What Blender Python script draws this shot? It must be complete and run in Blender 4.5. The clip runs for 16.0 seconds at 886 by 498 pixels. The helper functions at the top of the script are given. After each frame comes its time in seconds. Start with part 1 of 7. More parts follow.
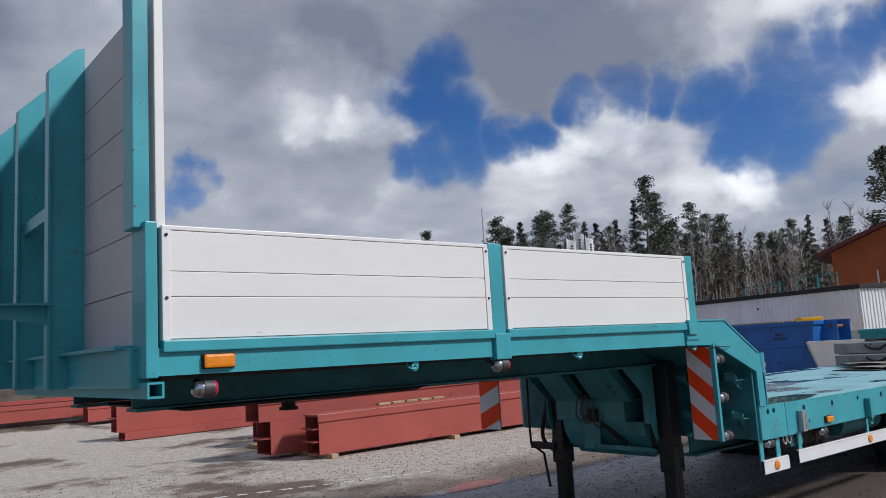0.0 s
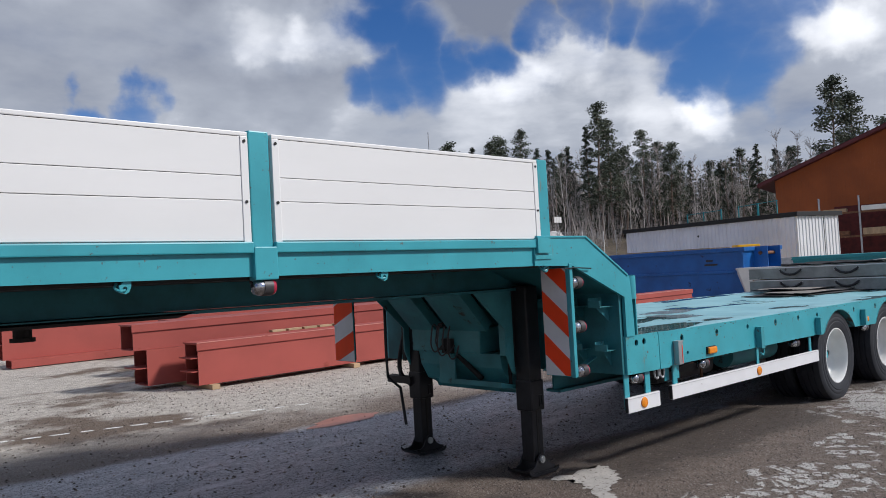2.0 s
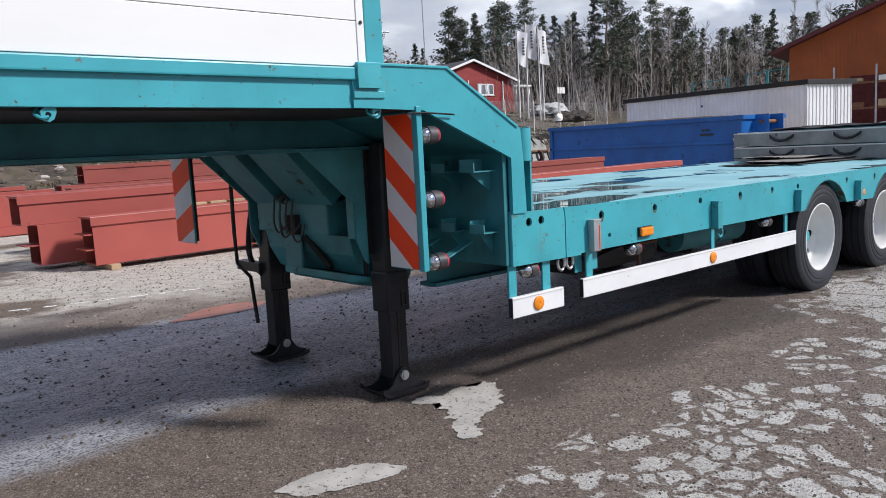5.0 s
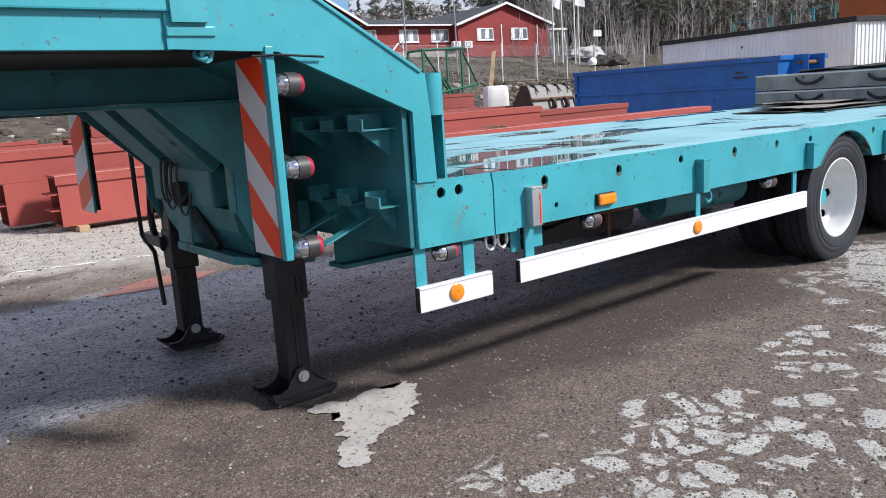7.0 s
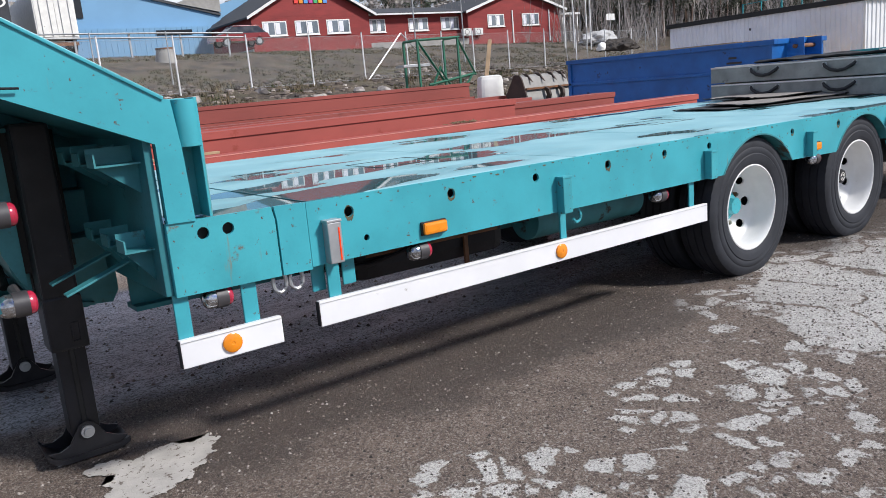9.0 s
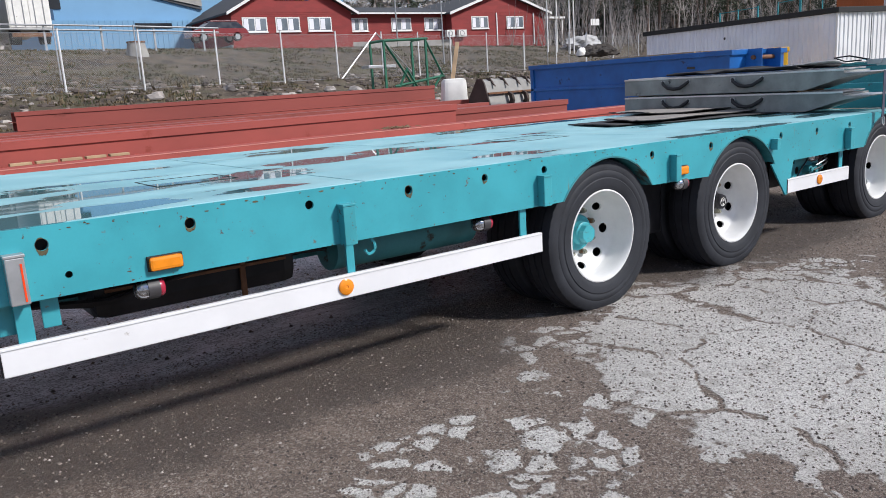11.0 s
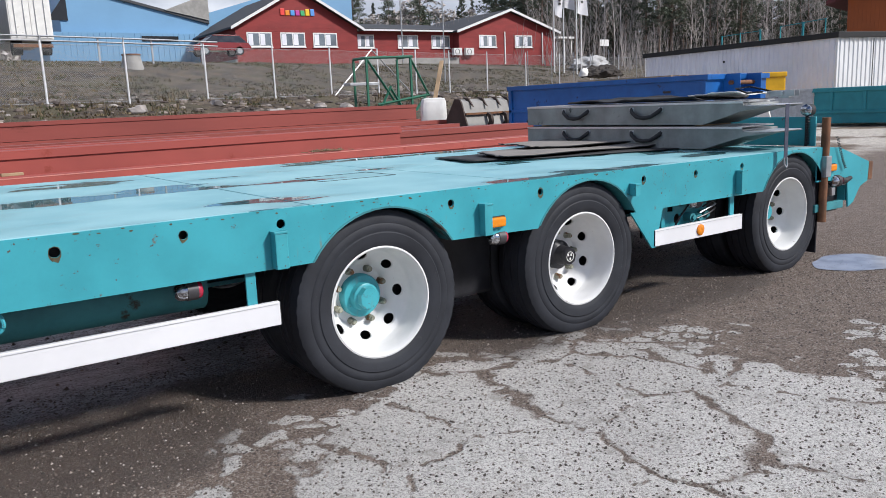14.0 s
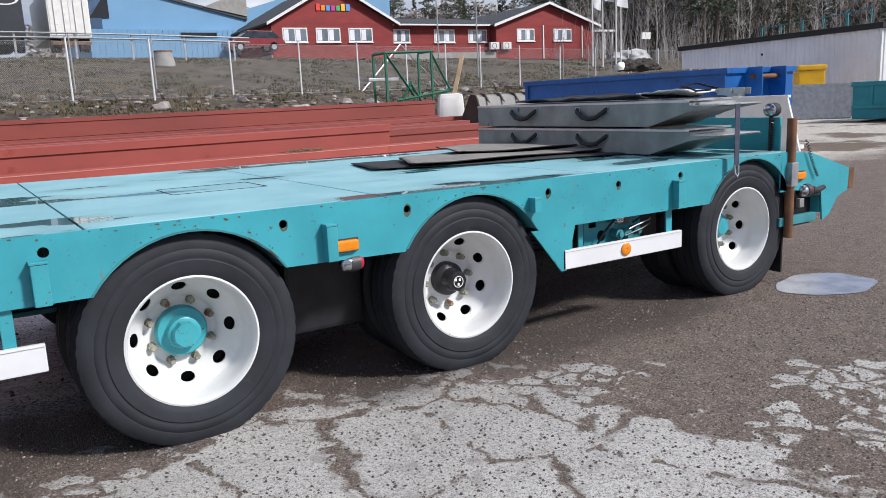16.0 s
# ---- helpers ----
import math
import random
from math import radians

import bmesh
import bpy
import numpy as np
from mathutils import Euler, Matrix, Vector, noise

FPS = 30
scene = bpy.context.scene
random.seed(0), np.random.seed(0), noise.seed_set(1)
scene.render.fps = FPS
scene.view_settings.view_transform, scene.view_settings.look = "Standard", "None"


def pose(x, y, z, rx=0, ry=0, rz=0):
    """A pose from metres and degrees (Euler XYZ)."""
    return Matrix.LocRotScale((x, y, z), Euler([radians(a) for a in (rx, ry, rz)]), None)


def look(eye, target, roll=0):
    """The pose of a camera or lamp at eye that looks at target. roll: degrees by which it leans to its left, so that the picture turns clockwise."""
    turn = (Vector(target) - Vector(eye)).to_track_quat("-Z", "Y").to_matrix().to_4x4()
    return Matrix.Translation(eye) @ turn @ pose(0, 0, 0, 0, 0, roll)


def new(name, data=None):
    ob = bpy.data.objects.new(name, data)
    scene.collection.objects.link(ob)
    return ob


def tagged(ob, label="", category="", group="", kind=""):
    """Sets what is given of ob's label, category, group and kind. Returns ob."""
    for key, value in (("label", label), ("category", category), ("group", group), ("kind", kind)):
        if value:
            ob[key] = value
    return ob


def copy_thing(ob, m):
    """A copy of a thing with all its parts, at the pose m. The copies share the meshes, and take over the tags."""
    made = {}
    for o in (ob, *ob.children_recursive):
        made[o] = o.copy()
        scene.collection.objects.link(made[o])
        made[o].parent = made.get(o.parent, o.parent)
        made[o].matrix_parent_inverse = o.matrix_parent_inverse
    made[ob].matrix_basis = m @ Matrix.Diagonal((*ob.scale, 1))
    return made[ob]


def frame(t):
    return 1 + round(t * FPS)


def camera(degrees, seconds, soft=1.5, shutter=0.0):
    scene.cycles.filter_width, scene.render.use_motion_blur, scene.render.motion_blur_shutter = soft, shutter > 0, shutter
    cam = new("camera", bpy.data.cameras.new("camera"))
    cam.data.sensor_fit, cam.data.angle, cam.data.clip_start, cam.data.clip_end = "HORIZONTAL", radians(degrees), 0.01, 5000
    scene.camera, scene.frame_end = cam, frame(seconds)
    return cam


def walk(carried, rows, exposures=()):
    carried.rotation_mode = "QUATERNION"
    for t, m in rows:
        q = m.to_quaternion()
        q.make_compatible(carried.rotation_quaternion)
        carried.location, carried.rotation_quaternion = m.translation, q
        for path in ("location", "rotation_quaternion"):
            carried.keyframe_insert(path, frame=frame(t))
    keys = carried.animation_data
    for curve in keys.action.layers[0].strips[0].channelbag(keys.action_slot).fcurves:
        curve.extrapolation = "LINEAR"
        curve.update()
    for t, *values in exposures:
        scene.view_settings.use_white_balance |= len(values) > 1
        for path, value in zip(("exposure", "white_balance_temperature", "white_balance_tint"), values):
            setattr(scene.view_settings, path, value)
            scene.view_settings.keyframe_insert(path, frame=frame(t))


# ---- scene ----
cam = camera(59.6, 16.0, soft=0.9)
PATH = [
    (0, (-0.036, 0.057, 1.572), (1.223, 1.59, 1.826), -3.6),
    (0.5, (0.295, 0.069, 1.567), (1.572, 1.592, 1.787), -3.7),
    (1, (0.634, 0.111, 1.535), (1.936, 1.619, 1.709), -3.6),
    (1.5, (0.938, 0.156, 1.515), (2.264, 1.648, 1.633), -3.4),
    (2, (1.296, 0.22, 1.479), (2.64, 1.7, 1.538), -3.3),
    (2.5, (1.597, 0.292, 1.44), (2.955, 1.761, 1.437), -3.2),
    (3, (1.924, 0.41, 1.411), (3.29, 1.87, 1.35), -3.2),
    (3.5, (2.186, 0.476, 1.378), (3.553, 1.931, 1.262), -3.3),
    (4, (2.476, 0.548, 1.357), (3.831, 2.009, 1.191), -3.3),
    (6.5, (3.729, 0.911, 1.268), (4.954, 2.448, 0.897), -3.4),
    (7, (3.969, 0.92, 1.291), (5.18, 2.464, 0.902), -3.9),
    (7.5, (4.183, 0.873, 1.294), (5.38, 2.424, 0.89), -4.4),
    (8, (4.445, 0.759, 1.315), (5.628, 2.318, 0.904), -4.8),
    (8.5, (4.682, 0.709, 1.325), (5.852, 2.276, 0.908), -5.0),
    (9, (4.94, 0.662, 1.351), (6.099, 2.238, 0.935), -5.1),
    (9.5, (5.166, 0.614, 1.355), (6.321, 2.192, 0.934), -5.0),
    (10, (5.45, 0.536, 1.353), (6.609, 2.11, 0.928), -4.6),
    (12.5, (6.684, 0.371, 1.33), (7.888, 1.917, 0.929), -2.6),
    (13, (6.954, 0.361, 1.346), (8.15, 1.917, 0.958), -2.5),
    (13.5, (7.211, 0.345, 1.345), (8.392, 1.915, 0.966), -2.5),
    (14, (7.501, 0.297, 1.346), (8.659, 1.885, 0.973), -2.5),
    (14.5, (7.743, 0.287, 1.338), (8.874, 1.894, 0.964), -2.6),
    (15, (8.029, 0.317, 1.341), (9.133, 1.942, 0.964), -2.7),
    (15.5, (8.289, 0.292, 1.335), (9.368, 1.932, 0.957), -2.7),
    (16, (8.592, 0.265, 1.341), (9.653, 1.917, 0.96), -2.7),
]
walk(cam, [(t, look(eye, target, roll)) for t, eye, target, roll in PATH],
     exposures=[(0.0, 0.15), (3.0, 0.40), (5.0, 0.66), (7.0, 0.93), (9.0, 0.76), (11.0, 0.70), (16.0, 0.68)])

# ---- world, sun, exposure ----
SUN_DIR = Vector((0.54, -0.82, 0.82)).normalized()
world = bpy.data.worlds.new("sky")
scene.world = world
world.use_nodes = True


def sky_world():
    nt = world.node_tree
    N, Lk = nt.nodes, nt.links
    N.clear()
    out = N.new("ShaderNodeOutputWorld")
    bg = N.new("ShaderNodeBackground")
    bg.inputs["Strength"].default_value = 0.122
    sky = N.new("ShaderNodeTexSky")
    sky.sky_type = "NISHITA"
    sky.sun_disc = False
    sky.sun_elevation = math.asin(SUN_DIR.z)
    sky.sun_rotation = math.atan2(SUN_DIR.x, SUN_DIR.y)
    sky.air_density, sky.dust_density, sky.ozone_density = 1.0, 0.3, 3.0
    tc = N.new("ShaderNodeTexCoord")

    def math_node(op, a, b=None, c=None):
        m = N.new("ShaderNodeMath")
        m.operation = op
        for i, v in enumerate((a, b, c)):
            if v is None:
                continue
            if isinstance(v, (int, float)):
                m.inputs[i].default_value = v
            else:
                Lk.new(v, m.inputs[i])
        return m.outputs[0]

    sep = N.new("ShaderNodeSeparateXYZ")
    Lk.new(tc.outputs["Generated"], sep.inputs[0])
    zz = math_node("ADD", math_node("MAXIMUM", sep.outputs["Z"], 0.0), 0.22)
    comb = N.new("ShaderNodeCombineXYZ")
    Lk.new(math_node("DIVIDE", sep.outputs["X"], zz), comb.inputs[0])
    Lk.new(math_node("DIVIDE", sep.outputs["Y"], zz), comb.inputs[1])

    def fbm(scale, detail, offset, rough=0.55, dist=0.0):
        mp = N.new("ShaderNodeMapping")
        mp.inputs["Location"].default_value = offset
        Lk.new(comb.outputs[0], mp.inputs["Vector"])
        n = N.new("ShaderNodeTexNoise")
        n.inputs["Scale"].default_value = scale
        n.inputs["Detail"].default_value = detail
        n.inputs["Roughness"].default_value = rough
        n.inputs["Distortion"].default_value = dist
        Lk.new(mp.outputs[0], n.inputs["Vector"])
        return n.outputs["Fac"]

    n1 = fbm(0.8, 8, (3.1, 1.7, 0.0), 0.5, 0.1)
    n2 = fbm(2.1, 7, (7.3, 4.1, 2.0), 0.55)
    n3 = fbm(0.9, 7, (1.3, 9.1, 4.0), 0.55, 0.3)
    ragged = N.new("ShaderNodeTexNoise")
    ragged.inputs["Scale"].default_value = 9.0
    ragged.inputs["Detail"].default_value = 6
    ragged.inputs["Roughness"].default_value = 0.5
    Lk.new(tc.outputs["Generated"], ragged.inputs["Vector"])
    centred = N.new("ShaderNodeVectorMath")
    centred.operation = "SUBTRACT"
    centred.inputs[1].default_value = (0.5, 0.5, 0.5)
    Lk.new(ragged.outputs["Color"], centred.inputs[0])
    bent = N.new("ShaderNodeVectorMath")
    bent.operation = "MULTIPLY_ADD"
    bent.inputs[1].default_value = (0.15, 0.15, 0.15)
    Lk.new(centred.outputs[0], bent.inputs[0])
    Lk.new(tc.outputs["Generated"], bent.inputs[2])
    heading = N.new("ShaderNodeVectorMath")
    heading.operation = "NORMALIZE"
    Lk.new(bent.outputs[0], heading.inputs[0])

    def near(yaw, el, wide):
        v = (math.sin(radians(yaw)) * math.cos(radians(el)), math.cos(radians(yaw)) * math.cos(radians(el)), math.sin(radians(el)))
        dot = N.new("ShaderNodeVectorMath")
        dot.operation = "DOT_PRODUCT"
        dot.inputs[1].default_value = v
        Lk.new(heading.outputs[0], dot.inputs[0])
        mr = N.new("ShaderNodeMapRange")
        mr.interpolation_type = "SMOOTHSTEP"
        mr.inputs["From Min"].default_value = math.cos(radians(wide))
        mr.inputs["From Max"].default_value = 1.0
        Lk.new(dot.outputs["Value"], mr.inputs["Value"])
        return mr.outputs[0]

    cover = math_node("ADD", math_node("MULTIPLY", n1, 0.5), math_node("MULTIPLY", n2, 0.7))
    cover = math_node("ADD", cover, 0.12)
    # clear gaps in the overcast: bearing from +y towards +x, elevation, width
    gap = 0.0
    for yaw, el, wide in ((39.2, 20.0, 2.6), (38.6, 17.6, 2.3), (41.0, 15.6, 2.6), (38.0, 13.9, 1.9), (36.2, 12.9, 1.5), (44.4, 15.6, 1.8), (47.2, 15.9, 1.6), (50.6, 17.3, 1.4), (53.6, 17.4, 1.6), (56.4, 17.0, 1.5),
                          (59.6, 16.4, 2.2), (61.8, 14.0, 2.6), (63.6, 15.2, 2.8), (65.6, 16.2, 2.6), (67.6, 17.4, 2.0), (69.8, 18.0, 1.8), (65.6, 13.4, 2.0), (60.6, 12.3, 1.4), (72.5, 18.6, 2.0),
                          (21.0, 11.9, 1.2), (18.6, 12.7, 1.0), (150, 40, 25), (250, 35, 22), (-40, 50, 20)):
        gap = math_node("MAXIMUM", gap, near(yaw, el, wide * 1.5))
    cover = math_node("SUBTRACT", cover, math_node("MULTIPLY", gap, 0.46))
    veil = N.new("ShaderNodeMapRange")
    veil.interpolation_type = "SMOOTHSTEP"
    veil.inputs["From Min"].default_value, veil.inputs["From Max"].default_value = 0.16, 0.74
    Lk.new(cover, veil.inputs["Value"])
    bright = math_node("ADD", 0.37, math_node("MULTIPLY", math_node("SUBTRACT", n3, 0.5), 0.9))
    bright = math_node("ADD", bright, math_node("MULTIPLY", math_node("SUBTRACT", n2, 0.5), 0.9))
    # sunlit heads and shaded bases of the cumulus
    for yaw, el, wide, amount in ((30.5, 18.8, 4.5, 0.30), (34.5, 17.6, 3.5, 0.28), (27.5, 17.6, 4, 0.12), (51.7, 15.4, 3.5, 0.26), (48.4, 13.6, 3.2, 0.26), (55.6, 14.4, 3.5, 0.16), (45.0, 11.6, 4, 0.12), (62.1, 10.9, 3.0, 0.42),
                                  (58.8, 11.5, 3, 0.14), (69.6, 15.0, 3.4, 0.38), (72.5, 13.5, 4, 0.2), (67.2, 20.4, 4, 0.42), (61.5, 20.6, 4, 0.22), (14.0, 22.3, 5, 0.3),
                                  (49.6, 20.8, 7, -0.36), (44.5, 21.5, 6, -0.30), (55.0, 20.4, 5, -0.28), (28.2, 23.1, 7, -0.28), (35.0, 23.0, 6, -0.22), (25.8, 13.7, 5, -0.22), (31.9, 13.4, 4.5, -0.22), (11.2, 23.3, 5, -0.2),
                                  (53.0, 10.6, 5, -0.12), (66.5, 9.5, 4, -0.05)):
        bright = math_node("ADD", bright, math_node("MULTIPLY", near(yaw, el, wide), amount))
    tone = N.new("ShaderNodeValToRGB")
    e = tone.color_ramp.elements
    e[0].position, e[0].color = 0.0, (1.5, 1.70, 2.25, 1)
    e[1].position, e[1].color = 0.92, (7.1, 7.3, 7.8, 1)
    tone.color_ramp.elements.new(0.45).color = (3.0, 3.26, 3.82, 1)
    Lk.new(bright, tone.inputs[0])
    mix = N.new("ShaderNodeMix")
    mix.data_type = "RGBA"
    Lk.new(veil.outputs[0], mix.inputs["Factor"])
    deep = N.new("ShaderNodeHueSaturation")
    deep.inputs["Saturation"].default_value = 1.3
    deep.inputs["Value"].default_value = 0.58
    Lk.new(sky.outputs[0], deep.inputs["Color"])
    tint = N.new("ShaderNodeMix")
    tint.data_type, tint.blend_type = "RGBA", "MULTIPLY"
    tint.inputs["Factor"].default_value = 1.0
    tint.inputs[7].default_value = (0.78, 0.80, 1.05, 1)
    Lk.new(deep.outputs[0], tint.inputs[6])
    Lk.new(tint.outputs[2], mix.inputs[6])
    Lk.new(tone.outputs["Color"], mix.inputs[7])
    Lk.new(mix.outputs[2], bg.inputs["Color"])
    Lk.new(bg.outputs[0], out.inputs[0])


sky_world()
sun_data = bpy.data.lights.new("sun", "SUN")
sun_data.energy = 2.8
sun_data.angle = radians(7.0)
sun_data.color = (1.0, 0.97, 0.94)
sun = new("sun", sun_data)
sun.matrix_world = look(SUN_DIR * 60, (0, 0, 0))

# ---- materials ----
MATS = {}


def nodes_of(name):
    m = bpy.data.materials.new(name)
    m.use_nodes = True
    nt = m.node_tree
    return m, nt, nt.nodes["Principled BSDF"]


def tex(nt, kind, scale, detail=4.0, vec=None, rough=0.55):
    n = nt.nodes.new("ShaderNodeTex" + kind)
    n.inputs["Scale"].default_value = scale
    if kind == "Noise":
        n.inputs["Detail"].default_value = detail
        n.inputs["Roughness"].default_value = rough
    if vec is not None:
        nt.links.new(vec, n.inputs["Vector"])
    return n


def step(nt, value, lo, hi):
    r = nt.nodes.new("ShaderNodeMapRange")
    r.interpolation_type = "SMOOTHSTEP"
    r.inputs["From Min"].default_value, r.inputs["From Max"].default_value = lo, hi
    nt.links.new(value, r.inputs["Value"])
    return r.outputs[0]


def mixc(nt, fac, a, b):
    m = nt.nodes.new("ShaderNodeMix")
    m.data_type = "RGBA"
    for sock, v in ((m.inputs["Factor"], fac), (m.inputs[6], a), (m.inputs[7], b)):
        if isinstance(v, (int, float)):
            sock.default_value = v
        elif isinstance(v, tuple):
            sock.default_value = (*v, 1) if len(v) == 3 else v
        else:
            nt.links.new(v, sock)
    return m.outputs[2]


def mth(nt, op, a, b=None):
    m = nt.nodes.new("ShaderNodeMath")
    m.operation = op
    for i, v in enumerate((a, b)):
        if v is None:
            continue
        if isinstance(v, (int, float)):
            m.inputs[i].default_value = v
        else:
            nt.links.new(v, m.inputs[i])
    return m.outputs[0]


def bump(nt, bsdf, height, strength, dist=0.01):
    b = nt.nodes.new("ShaderNodeBump")
    b.inputs["Strength"].default_value = strength
    b.inputs["Distance"].default_value = dist
    nt.links.new(height, b.inputs["Height"])
    nt.links.new(b.outputs[0], bsdf.inputs["Normal"])


def coords(nt):
    """World-sized coordinates of the object."""
    g = nt.nodes.new("ShaderNodeNewGeometry")
    return g.outputs["Position"]


def surface(name, base, rough=0.5, metal=0.0, vary=0.12, grain=60.0, blotch=2.5, relief=0.1, dirt=None, dirt_amount=0.0, dirt_scale=6.0, coat=0.0, piece=0.0, stretch=None, runs=0.0):
    """A painted, metal or mineral surface: base colour with blotches and grain, dirt with edges, fine relief."""
    m, nt, p = nodes_of(name)
    vec = coords(nt)
    if stretch:
        mp = nt.nodes.new("ShaderNodeMapping")
        mp.inputs["Scale"].default_value = stretch
        nt.links.new(vec, mp.inputs["Vector"])
        vec = mp.outputs[0]
    big = tex(nt, "Noise", blotch, 5, vec)
    fine = tex(nt, "Noise", grain, 3, vec)
    dark = tuple(c * (1 - vary) for c in base)
    light = tuple(min(1.0, c * (1 + vary)) for c in base)
    col = mixc(nt, step(nt, big.outputs["Fac"], 0.3, 0.7), dark, light)
    col = mixc(nt, mth(nt, "MULTIPLY", step(nt, fine.outputs["Fac"], 0.35, 0.75), 0.5 * vary), col, tuple(c * 0.6 for c in base))
    rg = mth(nt, "ADD", rough - 0.08, mth(nt, "MULTIPLY", big.outputs["Fac"], 0.16))
    if piece:
        oi = nt.nodes.new("ShaderNodeObjectInfo")
        col = mixc(nt, mth(nt, "MULTIPLY", oi.outputs["Random"], piece), col, tuple(c * 0.55 for c in base))
    if dirt:
        d = tex(nt, "Noise", dirt_scale, 8, vec, 0.65)
        mask = step(nt, d.outputs["Fac"], 0.66 - dirt_amount, 0.74 - dirt_amount)
        col = mixc(nt, mask, col, dirt)
        rg = mth(nt, "ADD", rg, mth(nt, "MULTIPLY", mask, 0.3))
    if runs:
        # rust that runs down from chips, and the chips themselves
        mp = nt.nodes.new("ShaderNodeMapping")
        mp.inputs["Scale"].default_value = (1, 1, 0.09)
        nt.links.new(vec, mp.inputs["Vector"])
        streak = tex(nt, "Noise", 26, 5, mp.outputs[0], 0.6)
        where = tex(nt, "Noise", 3.3, 4, vec, 0.6)
        mask = mth(nt, "MULTIPLY", step(nt, streak.outputs["Fac"], 0.60, 0.72), step(nt, where.outputs["Fac"], 0.66 - runs, 0.80 - runs))
        col = mixc(nt, mth(nt, "MULTIPLY", mask, 0.75), col, (0.23, 0.15, 0.06))
        chip = tex(nt, "Noise", 42, 6, vec, 0.65)
        spot = mth(nt, "MULTIPLY", step(nt, chip.outputs["Fac"], 0.63, 0.68), step(nt, where.outputs["Fac"], 0.54 - runs, 0.62 - runs))
        col = mixc(nt, spot, col, (0.10, 0.045, 0.02))
    nt.links.new(col, p.inputs["Base Color"])
    nt.links.new(rg, p.inputs["Roughness"])
    p.inputs["Metallic"].default_value = metal
    p.inputs["Coat Weight"].default_value = coat
    if relief:
        bump(nt, p, fine.outputs["Fac"], relief, 0.004)
    MATS[name] = m
    return m


RUST = (0.14, 0.045, 0.015)
teal = surface("teal_paint", (0.045, 0.335, 0.395), 0.36, vary=0.10, grain=90, blotch=3, relief=0.05, dirt=(0.15, 0.085, 0.045), dirt_amount=0.0, dirt_scale=13, runs=0.10)
teal_worn = surface("rust_streaked_teal_paint", (0.045, 0.325, 0.375), 0.4, vary=0.14, grain=90, blotch=4, relief=0.08, dirt=(0.14, 0.08, 0.04), dirt_amount=0.03, dirt_scale=9, runs=0.25)
# Darker teal copies: shade under neck and deck put into colour, with grime.
teal_shade = surface("deep_shade_teal", (0.030, 0.165, 0.190), 0.5, vary=0.25, grain=60, blotch=4, relief=0.15, dirt=(0.03, 0.04, 0.04), dirt_amount=0.0, dirt_scale=5)
teal_dark = surface("shade_and_grime_teal", (0.042, 0.215, 0.240), 0.5, vary=0.25, grain=60, blotch=4, relief=0.15, dirt=(0.05, 0.04, 0.03), dirt_amount=0.07, dirt_scale=5)
white_board = surface("white_board", (0.76, 0.76, 0.75), 0.42, vary=0.03, grain=40, blotch=1.5, relief=0.04, dirt=(0.42, 0.41, 0.40), dirt_amount=-0.035, dirt_scale=11, stretch=(0.5, 1, 1.6))
alu = surface("aluminium", (0.62, 0.63, 0.64), 0.36, metal=0.85, vary=0.1, grain=80, blotch=5, relief=0.06)
# White headboard planks, toned grey for the shade on their front.
shaded_board = surface("shaded_board", (0.52, 0.52, 0.53), 0.6, vary=0.06, grain=50, blotch=2, relief=0.06, dirt=(0.3, 0.3, 0.3), dirt_amount=-0.02, piece=0.12)
black_steel = surface("black_steel", (0.020, 0.020, 0.023), 0.34, vary=0.3, grain=70, blotch=7, relief=0.12, dirt=(0.07, 0.06, 0.05), dirt_amount=-0.04, dirt_scale=14)
# Oily steel; also the near-black for shade behind holes.
dark_steel = surface("oily_steel_and_shade", (0.025, 0.024, 0.023), 0.6, vary=0.35, grain=50, blotch=6, relief=0.2, dirt=(0.07, 0.05, 0.035), dirt_amount=0.06)
rubber = surface("tyre_rubber", (0.025, 0.027, 0.033), 0.66, vary=0.22, grain=110, blotch=6, relief=0.12, dirt=(0.055, 0.055, 0.056), dirt_amount=0.0, dirt_scale=10)
mat_rubber = surface("rubber_mat", (0.022, 0.022, 0.024), 0.7, vary=0.2, grain=80, blotch=5, relief=0.15)
mat_top = surface("dusty_mat_top", (0.23, 0.21, 0.19), 0.75, vary=0.16, grain=60, blotch=4, relief=0.1, dirt=(0.06, 0.06, 0.06), dirt_amount=0.03)
rim_paint = surface("white_rim_paint", (0.70, 0.70, 0.69), 0.4, vary=0.05, grain=60, blotch=8, relief=0.05, dirt=(0.22, 0.14, 0.09), dirt_amount=-0.015, dirt_scale=18)
guard_white = surface("white_guard", (0.74, 0.74, 0.75), 0.38, vary=0.04, grain=50, blotch=4, relief=0.03, dirt=(0.4, 0.38, 0.35), dirt_amount=-0.03, dirt_scale=20)
amber = surface("amber_plastic", (0.80, 0.25, 0.010), 0.2, vary=0.08, grain=200, blotch=20, relief=0.1, coat=0.5)
red_lens = surface("red_lens", (0.40, 0.02, 0.05), 0.22, vary=0.08, relief=0, coat=0.6)
clear_lens = surface("clear_lens", (0.42, 0.43, 0.45), 0.10, metal=0.9, vary=0.55, grain=90, blotch=45, relief=0.2, coat=0.8)
sign_red = surface("reflective_red", (0.95, 0.070, 0.015), 0.35, vary=0.05, grain=200, blotch=6, relief=0.02)
sign_grey = surface("reflective_grey", (0.70, 0.70, 0.72), 0.35, vary=0.05, grain=200, blotch=6, relief=0.02)
oxide = surface("red_oxide_primer", (0.355, 0.070, 0.054), 0.62, vary=0.10, grain=50, blotch=1.2, relief=0.05, dirt=(0.26, 0.05, 0.035), dirt_amount=0.03, dirt_scale=2.5, piece=0.35)
